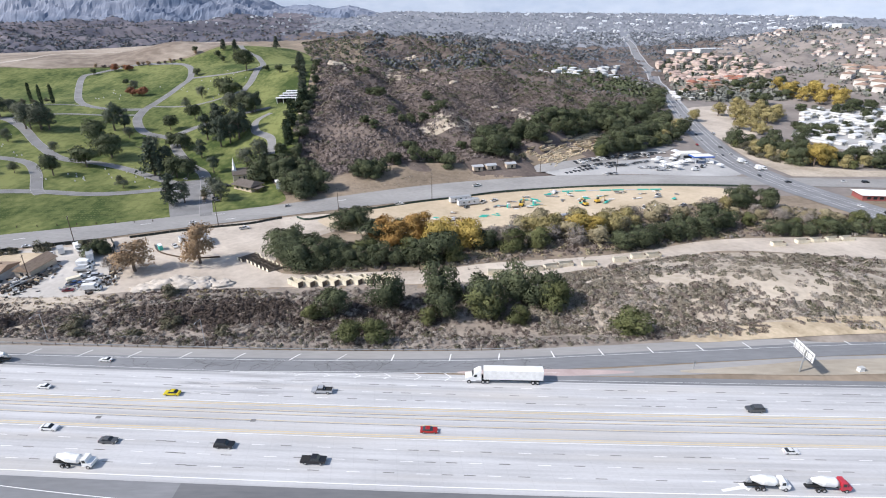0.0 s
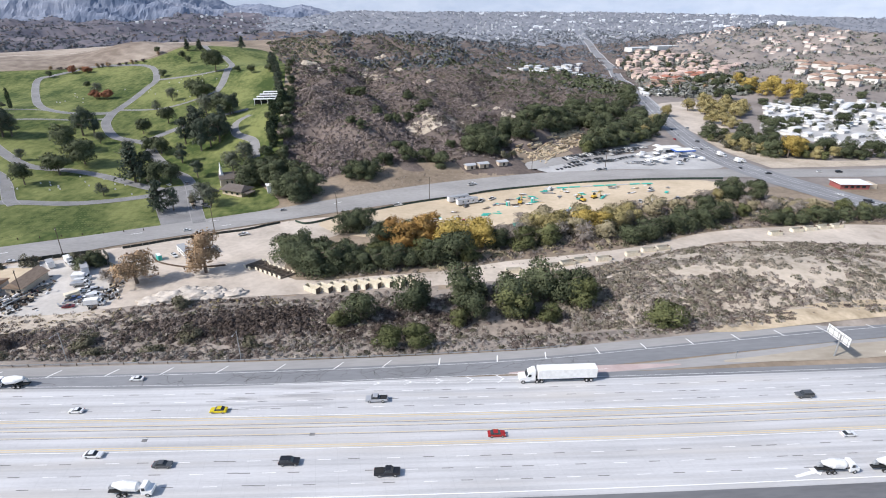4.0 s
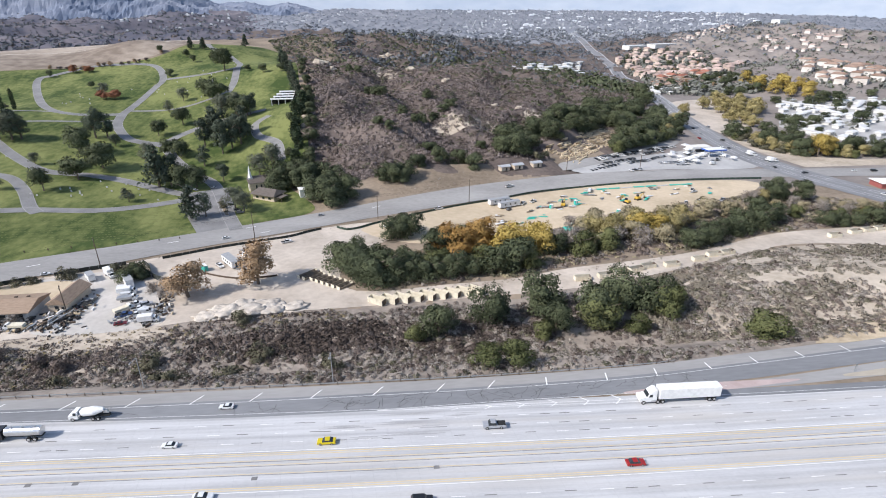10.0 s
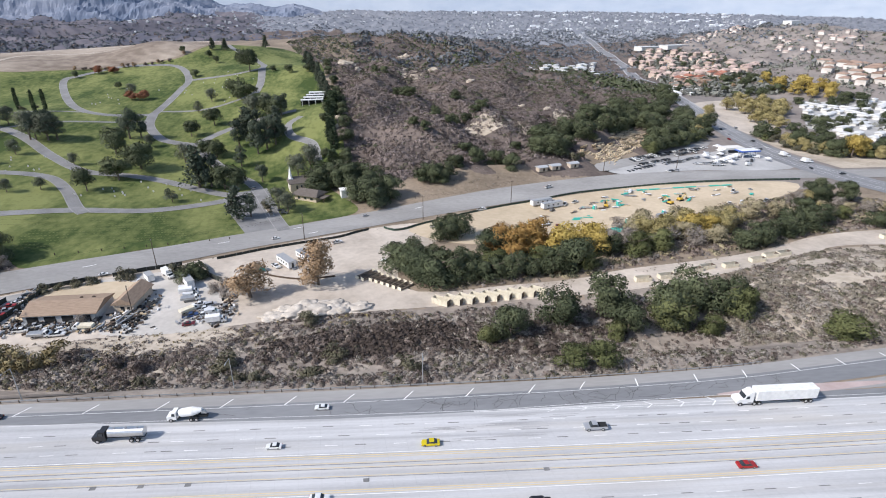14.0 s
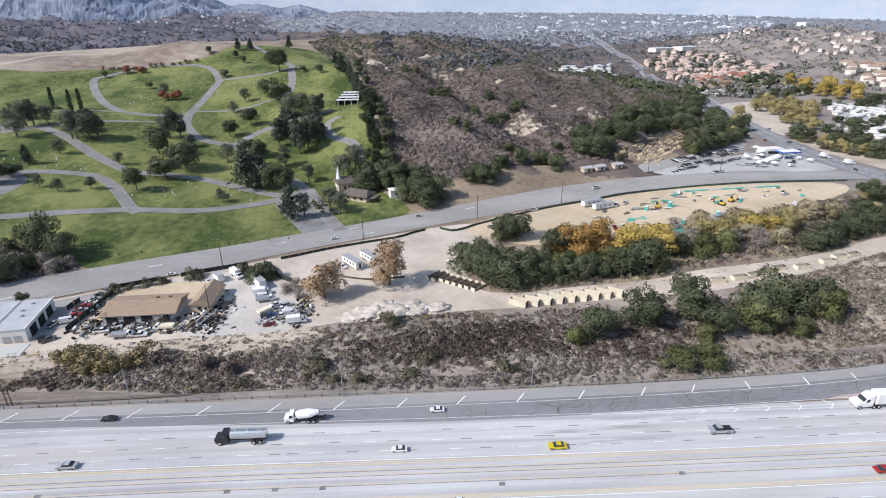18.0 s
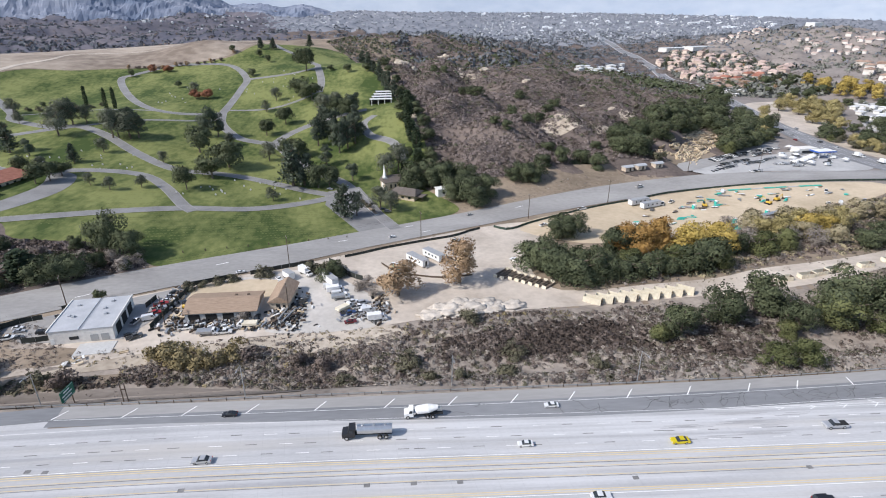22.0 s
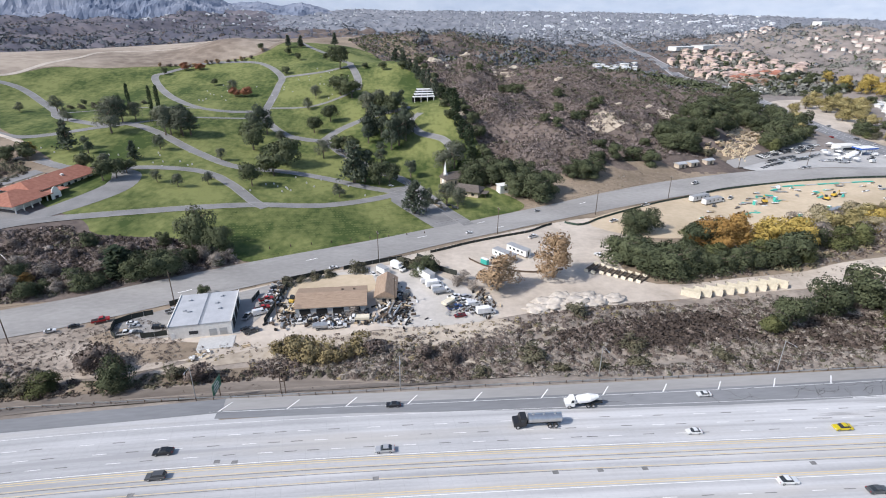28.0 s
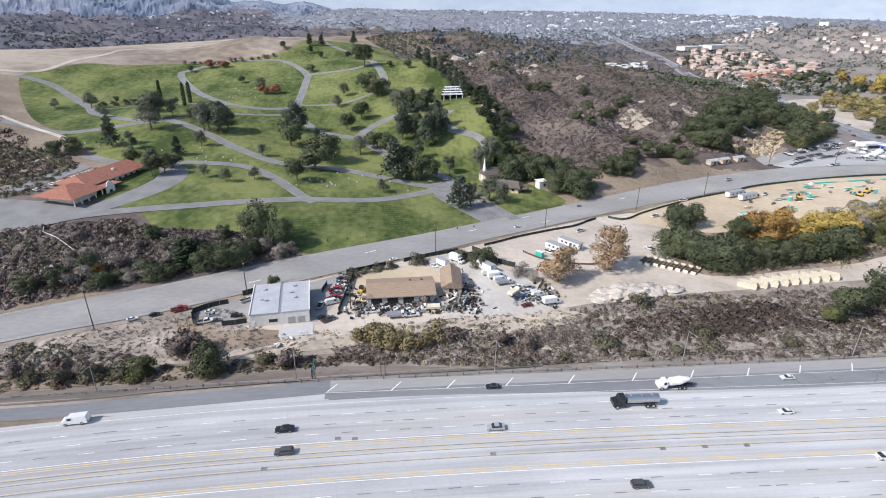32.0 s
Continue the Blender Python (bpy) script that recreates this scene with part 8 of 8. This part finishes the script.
for k in range(420):
    u, v, t = rng.random(), rng.random() - 0.5, 0.75 + rng.normal(0, 0.35)
    x, y = 64 + 64 * u - 18 * v, 367 + 68 * u + 22 * v
    l, w, h, i = rng.uniform(0.8, 3.2), rng.uniform(0.15, 0.4), rng.uniform(0.2, 0.9), len(verts)
    for z in (-0.1, h):
        for px, py in ((-l, -w), (l, -w), (l, w), (-l, w)):
            verts.append((x + px * math.cos(t) - py * math.sin(t), y + px * math.sin(t) + py * math.cos(t), gz(x, y) + 0.1 + z * (1 + 0.2 * (px > 0))))
    faces += [(i + 4, i + 5, i + 6, i + 7), (i, i + 1, i + 5, i + 4), (i + 1, i + 2, i + 6, i + 5), (i + 2, i + 3, i + 7, i + 6), (i + 3, i, i + 4, i + 7)]
tagged(from_arrays("loose_timber", verts, faces, LUMBER), "loose tan logs and offcuts strewn over a timber yard", "timber", kind="stuff")
dn = thing("corner_restaurant", "low red-walled building with a white roof at the corner", "building", 244, 299, -0.1, lift=0.1)
part("wall", box_bm(0, 0, -0.3, 17, 10, 3.4), paint("red painted wall", (0.33, 0.10, 0.09), 0.7), dn)
part("roof", gable_bm(17.5, 10.5, 3.1, 1.6, 0.7, hip=4), WHITE, dn)
part("side_room", box_bm(11, 0, -0.3, 5, 8, 3.0), BEIGE, dn)
for k in range(4):
    part("window", box_bm(-5 + 3.4 * k, -5.03, 0.8, 2.0, 0.1, 1.5), GLASS, dn)

# ---- the town ----
def cottage(x, y, w, d, h, turn, roof_mat, label, wall_mat=None, group="houses", rise=1.8):
    key = ("cottage", y < 850, w, d, h, roof_mat.name, (wall_mat or FARWALL).name)
    m = Matrix.Translation((x, y, float(surface_z(x, y)))) @ Matrix.Rotation(turn, 4, "Z")
    if key in CARCACHE:
        return copy_thing(CARCACHE[key], m)
    root = tagged(new("house"), label, "house", group)
    root.matrix_basis = m
    part("wall", box_bm(0, 0, -1.5, w, d, h + 1.5), wall_mat or FARWALL, root)
    part("roof", gable_bm(w + 0.4, d + 0.4, h, rise, 0.5, hip=min(w, d) * 0.35), roof_mat, root)
    for k in range(2 if y < 850 else 0):
        part("window", box_bm(-w * 0.25 + w * 0.5 * k, -d / 2 - 0.03, h * 0.35, w * 0.15, 0.1, h * 0.3), GLASS, root)
    CARCACHE[key] = root
    return root


rng = np.random.default_rng(31)
PALEROOF = paint("pale mobile home roof", (0.66, 0.66, 0.65), 0.6)
PINKROOF = material("faded clay roofs", (0.36, 0.27, 0.24), (0.58, 0.47, 0.42), 0.3, 0.9, 0, 6, local=True, per_object=0.5)
SALMONROOF = material("salmon clay roofs", (0.36, 0.265, 0.23), (0.55, 0.43, 0.38), 0.3, 0.9, 0, 6, local=True, per_object=0.5)
PEACH = material("peach stucco", (0.55, 0.43, 0.36), (0.74, 0.63, 0.55), 0.1, 0.9, 0, 5, local=True, per_object=0.5)
BROWNROOF = material("brown tile roofs", (0.24, 0.16, 0.12), (0.40, 0.29, 0.23), 0.3, 0.9, 0, 6, local=True, per_object=0.5)


def fill(zone, count, gap, make, seed):
    """Up to count places in a zone, no two nearer than gap."""
    r = np.random.default_rng(seed)
    xs, yy = [p[0] for p in zone], [p[1] for p in zone]
    got = []
    for _ in range(count * 30):
        if len(got) >= count:
            break
        x, y = r.uniform(min(xs), max(xs)), r.uniform(min(yy), max(yy))
        if inside(zone, np.array([x]), np.array([y]))[0] and all((x - a) ** 2 + (y - b) ** 2 > gap * gap for a, b in got):
            got.append((x, y))
            make(x, y, r)


MOBILE = [(302, 440), (300, 474), (318, 500), (352, 545), (376, 588), (438, 590), (500, 560), (520, 500), (440, 430), (360, 385), (322, 394)]
fill(MOBILE, 112, 8.8, lambda x, y, r: cottage(x, y, 10.5 if r.random() < 0.5 else 8.5, 5.4, 2.6, 0.5 + (1.57 if r.random() < 0.25 else 0) + r.normal(0, 0.04), PALEROOF, "white mobile home with a pale roof", STUCCO, "mobile homes", 0.9), 41)
sheet("mobile_park", MOBILE, LOTPAVE, 0.14, 6.0, "pale paved lanes of a mobile home park", "paving", curve=False)
fill(MOBILE, 26, 12, lambda x, y, r: tree("oak" if r.random() < 0.6 else "airy", x, y, r.uniform(3, 5.5)), 42)
CONDOS = [(335, 760), (372, 775), (430, 770), (520, 860), (556, 1040), (490, 1200), (415, 1110), (380, 960)]
fill(CONDOS, 92, 16.5, lambda x, y, r: cottage(x, y, 13, 8, 7.0 if r.random() < 0.5 else 5.4, r.choice([0.3, 1.87]) + r.normal(0, 0.08), TILE if y < 812 and x < 420 else SALMONROOF, "cream apartment house with a clay tile roof", PEACH, "apartment houses", 2.6), 43)
fill(CONDOS, 150, 7, lambda x, y, r: tree(("oak", "cypress", "airy", "cypress", "rust")[int(r.integers(5))], x, y, r.uniform(4, 7.5)), 44)
fill([(300, 700), (345, 705), (385, 790), (350, 800), (318, 760)], 16, 13, lambda x, y, r: cottage(x, y, 13, 9, 4.0, r.uniform(0, 3), BROWNROOF, "low house with brown roof beside the avenue", None, "houses"), 45)
fill([(300, 690), (385, 690), (430, 790), (340, 800)], 40, 8, lambda x, y, r: tree(("oak", "rust", "bare", "oak")[int(r.integers(4))], x, y, r.uniform(4, 7)), 46)
fill([(480, 650), (500, 635), (600, 650), (640, 760), (540, 770), (490, 700)], 34, 16, lambda x, y, r: cottage(x, y, 15, 11, 5.5, r.choice([0.7, 2.2]), BROWNROOF, "cream house with brown tile roof", None, "hillside houses", 2.2), 47)
fill([(690, 1115), (648, 1020), (676, 970), (742, 915), (800, 1000), (880, 1080), (900, 1130), (800, 1120)], 40, 15, lambda x, y, r: cottage(x, y, 10, 6.5, 4.0, r.choice([0.6, 2.1]), PINKROOF, "cream hillside house with a clay roof", None, "hillside houses", 2.0), 48)
fill([(630, 1320), (660, 1345), (800, 1400), (815, 1350), (720, 1310)], 30, 14, lambda x, y, r: cottage(x, y, 9, 6, 3.8, r.choice([0.6, 2.1]), PINKROOF, "pale far hillside house", None, "hillside houses", 2.0), 49)
fill([(128, 835), (230, 1010), (343, 1100), (312, 1030), (300, 980), (190, 850)], 34, 13, lambda x, y, r: cottage(x, y, 15, 8, 4.0, 0.9 + r.normal(0, 0.2), PALEROOF, "white house below the hill", STUCCO, "houses", 1.0), 50)
big = thing("school_hall", "large white flat-roofed building on a far hill", "building", 884, 1310, 0.5, lift=0)
part("wall", box_bm(0, 0, -4, 44, 20, 10), WHITE, big)
part("roof", box_bm(0, 0, 6, 45, 21, 0.6), WHITE, big)
for x, y in ((505, 1235), (545, 1200), (580, 1275)):
    hl = thing("store_hall", "large pale store with a flat roof", "store", x, y, 0.3, "stores", 0)
    part("wall", box_bm(0, 0, -2, 55, 24, 8), STUCCO, hl)
    part("roof", box_bm(0, 0, 6, 56, 25, 0.5), PALEROOF, hl)

# far roofs and tree tops, past counting
rng = np.random.default_rng(77)


def far_blocks(name, n, mat, label, zone, size):
    verts, faces = [], []
    (x0, x1), (y0, y1) = zone
    y = y0 * (y1 / y0) ** rng.random(n)
    x = x0 + (x1 - x0) * rng.random(n) * (y / y1)
    for a, b in zip(x, y):
        s = size * (0.7 + 0.8 * rng.random())
        z = float(surface_z(a, b))
        k = len(verts)
        verts += [(a - s, b - s * 0.7, z - 2), (a + s, b - s * 0.7, z - 2), (a + s, b + s * 0.7, z - 2), (a - s, b + s * 0.7, z - 2), (a - s, b - s * 0.7, z + 5), (a + s, b - s * 0.7, z + 5), (a + s * 0.5, b, z + 7.5), (a - s * 0.5, b, z + 7.5), (a + s, b + s * 0.7, z + 5), (a - s, b + s * 0.7, z + 5)]
        faces += [(k, k + 1, k + 5, k + 4), (k + 4, k + 5, k + 6, k + 7), (k + 1, k + 2, k + 8, k + 5), (k + 3, k, k + 4, k + 9), (k + 5, k + 8, k + 6), (k + 9, k + 4, k + 7), (k + 8, k + 9, k + 7, k + 6), (k + 2, k + 3, k + 9, k + 8)]
    me = bpy.data.meshes.new(name)
    me.from_pydata(verts, [], faces)
    me.materials.append(mat)
    tagged(new(name, me), label, "far houses", kind="stuff")


# walls and roofs greyed and blued: distance haze painted into the colour
FARHOUSE = material("hazed pale far houses", (0.24, 0.26, 0.29), (0.52, 0.53, 0.55), 0.02, 0.9, 0, 5, island=0.8)
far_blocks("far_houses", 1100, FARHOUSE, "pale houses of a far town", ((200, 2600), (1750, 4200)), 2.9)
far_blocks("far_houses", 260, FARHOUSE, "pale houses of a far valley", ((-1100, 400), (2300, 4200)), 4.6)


def far_trees(n, mat, zone, r0, seed, mask=None):
    r = np.random.default_rng(seed)
    (x0, x1), (y0, y1) = zone
    y = y0 * (y1 / y0) ** r.random(n)
    x = x0 + (x1 - x0) * r.random(n)
    ok = (x > -150 - 0.95 * y) & (x < 100 + 0.95 * y)
    if mask is not None:
        ok &= mask(x, y)
    x, y = x[ok], y[ok]
    rr = r0 * r.uniform(0.6, 1.4, len(x)) * (0.9 + 0.1 * y / y0)
    d = r.normal(0, 1, (len(x), 12, 3))
    d /= np.linalg.norm(d, axis=2)[:, :, None]
    d[:, :, 2] = np.abs(d[:, :, 2])
    c = np.stack([x, y, surface_z(x, y)], 1)[:, None, :] + d * rr[:, None, None] * 0.7
    tagged(new("far_woods", leaf_mesh("far_woods", cards(c.reshape(-1, 3), np.repeat(rr * 0.62, 12), r, 1, 0.1, outward=d.reshape(-1, 3)), mat)), "dark far woods and street trees", "woods", kind="stuff")


off_road = lambda x, y: np.abs(x - (240 + (y - 563) * 0.268)) > 16
east = lambda x, y: off_road(x, y) & (x + 0.2 * y > -60)
west = lambda x, y: x + 0.2 * y <= -60
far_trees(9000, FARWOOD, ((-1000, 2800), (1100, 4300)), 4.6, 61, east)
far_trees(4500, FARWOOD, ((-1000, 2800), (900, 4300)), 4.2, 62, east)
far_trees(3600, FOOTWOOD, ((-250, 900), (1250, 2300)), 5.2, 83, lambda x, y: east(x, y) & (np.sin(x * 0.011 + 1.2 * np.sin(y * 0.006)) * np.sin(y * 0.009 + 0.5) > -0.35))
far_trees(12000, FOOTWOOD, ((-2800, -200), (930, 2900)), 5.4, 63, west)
far_trees(2200, BRUSH, ((-2600, -200), (930, 2600)), 5, 64, west)
far_trees(900, OAK, ((180, 420), (640, 1000)), 5, 65, lambda x, y: (x < 222 + (y - 563) * 0.268) & (x > 150 + (y - 640) * 0.1))
far_trees(260, OAK, ((420, 900), (600, 1200)), 4.0, 66)
grove("oak", [(278, 463), (319, 500), (328, 488), (372, 582), (413, 570), (413, 544), (434, 525), (384, 651), (487, 585), (289, 442), (388, 698), (412, 715)], 7)
grove("oak", [(279, 670), (328, 694), (340, 670), (333, 636), (370, 745), (327, 795), (410, 745), (400, 775), (300, 700), (312, 660), (352, 640)], 6)
grove("light_oak", [(230, 430), (249, 446), (275, 435), (242, 412), (244, 388), (256, 379), (268, 370), (278, 365)], 5)
grove("olive", [(232, 404), (262, 402), (252, 395)], 5)
fill([(255, 640), (300, 655), (340, 690), (355, 730), (320, 740), (285, 700)], 16, 12, lambda x, y, r: cottage(x, y, 10.5, 5.4, 2.6, r.uniform(0, 3), PALEROOF, "pale low house beside the avenue", STUCCO, "houses", 0.9), 53)
for x, y, lab in ((208.6, 380, "white delivery truck on the avenue"), (211, 361, "white box truck on the avenue")):
    box_truck(x, y, 1.45, lab, lift=0.3)
for x, y, col in ((201, 433, "red"), (214, 405, "white"), (204, 345, "black"), (212, 450, "silver"), (222, 505, "white"), (216, 470, "black"), (232, 545, "white"), (228, 520, "dark grey"), (244, 590, "silver"), (206, 400, "dark grey")):
    put("suv" if x > 213 else "sedan", col, x, y, 1.4, "on the avenue", lift=0.3, far=True)
far_trees(5200, TOWNBRUSH, ((330, 1500), (640, 1900)), 2.2, 67, off_road)
in_town = lambda x, y: inside(CONDOS, x, y) & off_road(x, y)
far_trees(2500, TOWNWOOD, ((345, 560), (760, 1210)), 6.0, 71, in_town)
far_trees(420, TOWNWOOD, ((270, 430), (640, 800)), 6.5, 72, off_road)
far_trees(260, TOWNWOOD, ((470, 700), (600, 800)), 5.0, 73, off_road)
far_trees(70, TOWNWOOD, ((300, 520), (385, 590)), 4.4, 74, lambda x, y: inside(MOBILE, x, y))
far_trees(260, TOWNWOOD, ((630, 900), (915, 1400)), 5.5, 75)
for k, y in enumerate(range(615, 720, 21)):
    put("sedan" if k % 2 else "suv", ("white", "black", "silver", "dark grey")[k % 4], 240 + (y - 563) * 0.258 + (4.5 if k % 3 else -4.5), y, 1.3, "on the avenue", lift=0.3, far=True)
far_trees(600, TOWNWOOD, ((330, 1500), (640, 1900)), 3.0, 68, off_road)

# dark woods on the back of the hill and bright sheds on the far plain
BACKWOOD = [(-60, 585), (8, 700), (108, 868), (120, 935), (318, 1170), (372, 1290), (405, 1616), (330, 1900), (60, 1800), (-90, 1200), (-110, 800)]
# these back woods take the leaf colour that has haze in it
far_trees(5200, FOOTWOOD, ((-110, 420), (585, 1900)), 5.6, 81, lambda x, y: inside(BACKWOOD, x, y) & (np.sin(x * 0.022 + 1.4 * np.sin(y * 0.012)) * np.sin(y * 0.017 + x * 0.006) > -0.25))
far_trees(700, OAK, ((-110, 330), (600, 1150)), 5.0, 82, lambda x, y: inside(BACKWOOD, x, y) & (np.sin(x * 0.022 + 1.4 * np.sin(y * 0.012)) * np.sin(y * 0.017 + x * 0.006) > 0.1))
FARSHED = paint("far white roofs", (0.72, 0.74, 0.77), 0.7)
far_blocks("far_sheds", 90, FARSHED, "white sheds of a far valley", ((500, 2600), (2300, 4200)), 9.5)

# rock outcrops on the hill
for k, (x, y, r) in enumerate(((-108, 427, 4.5), (-106, 418, 3.0), (-110, 577, 6.0), (-104, 585, 4.5), (-98, 570, 4.0), (-60, 505, 4.0), (-48, 798, 6.0), (-40, 810, 5.0), (-106, 404, 2.6), (-20, 620, 5), (10, 560, 4), (46, 500, 3.5), (60, 470, 3))):
    bm = bmesh.new()
    bmesh.ops.create_icosphere(bm, subdivisions=3, radius=1.0)
    for v in bm.verts:
        n = 1 + 0.45 * noise.noise(v.co * 1.8 + Vector((k * 5.1, 2, 0))) + 0.2 * noise.noise(v.co * 5 + Vector((k, 0, 3)))
        v.co = Vector((v.co.x * r * n, v.co.y * r * 0.7 * n, v.co.z * r * 0.75 * n))
    me = bpy.data.meshes.new("rock_outcrop")
    bm.to_mesh(me)
    bm.free()
    me.materials.append(ROCK)
    ob = tagged(new("rock_outcrop", me), "pale sandstone outcrop on a brushy hillside", "rock", "rock outcrops")
    ob.location = (x, y, float(surface_z(x, y)) - r * 0.1)


# mountains at the edge of sight
def mountain_range(name, mat, label, a0, a1, near, deep, crest, rough, seed, nx=300, ny=44):
    """A folded range: spurs and gullies run down from a ragged crest."""
    rows = []
    for j in range(ny):
        for i in range(nx):
            u, v = i / (nx - 1), j / (ny - 1)
            ang = a0 + (a1 - a0) * u
            dist = near + deep * v
            spur = 0.0
            for k in range(5):
                p = Vector((ang * 11 * 2 ** k + 1.3 * math.sin(v * 5 + k) + v * 2.0, v * 4.5 * 1.9 ** k, seed + 3.1 * k))
                spur += (1 - 2.4 * abs(noise.noise(p))) * 0.56 ** k
            lift = float(smooth(0.0, 1.0, v)) ** 0.8 * (0.7 + 0.3 * v)
            x, y = -95 + dist * math.sin(ang), dist * math.cos(ang)
            rows.append((x, y, -70 + (crest(ang) + 70) * lift + rough * spur * (0.25 + 0.75 * math.sin(math.pi * min(v, 0.8)))))
    faces = [(j * nx + i, j * nx + i + 1, (j + 1) * nx + i + 1, (j + 1) * nx + i) for j in range(ny - 1) for i in range(nx - 1)]
    ob = from_arrays(name, rows, faces, mat, shade=False)
    return tagged(ob, label, "mountains", kind="structure")


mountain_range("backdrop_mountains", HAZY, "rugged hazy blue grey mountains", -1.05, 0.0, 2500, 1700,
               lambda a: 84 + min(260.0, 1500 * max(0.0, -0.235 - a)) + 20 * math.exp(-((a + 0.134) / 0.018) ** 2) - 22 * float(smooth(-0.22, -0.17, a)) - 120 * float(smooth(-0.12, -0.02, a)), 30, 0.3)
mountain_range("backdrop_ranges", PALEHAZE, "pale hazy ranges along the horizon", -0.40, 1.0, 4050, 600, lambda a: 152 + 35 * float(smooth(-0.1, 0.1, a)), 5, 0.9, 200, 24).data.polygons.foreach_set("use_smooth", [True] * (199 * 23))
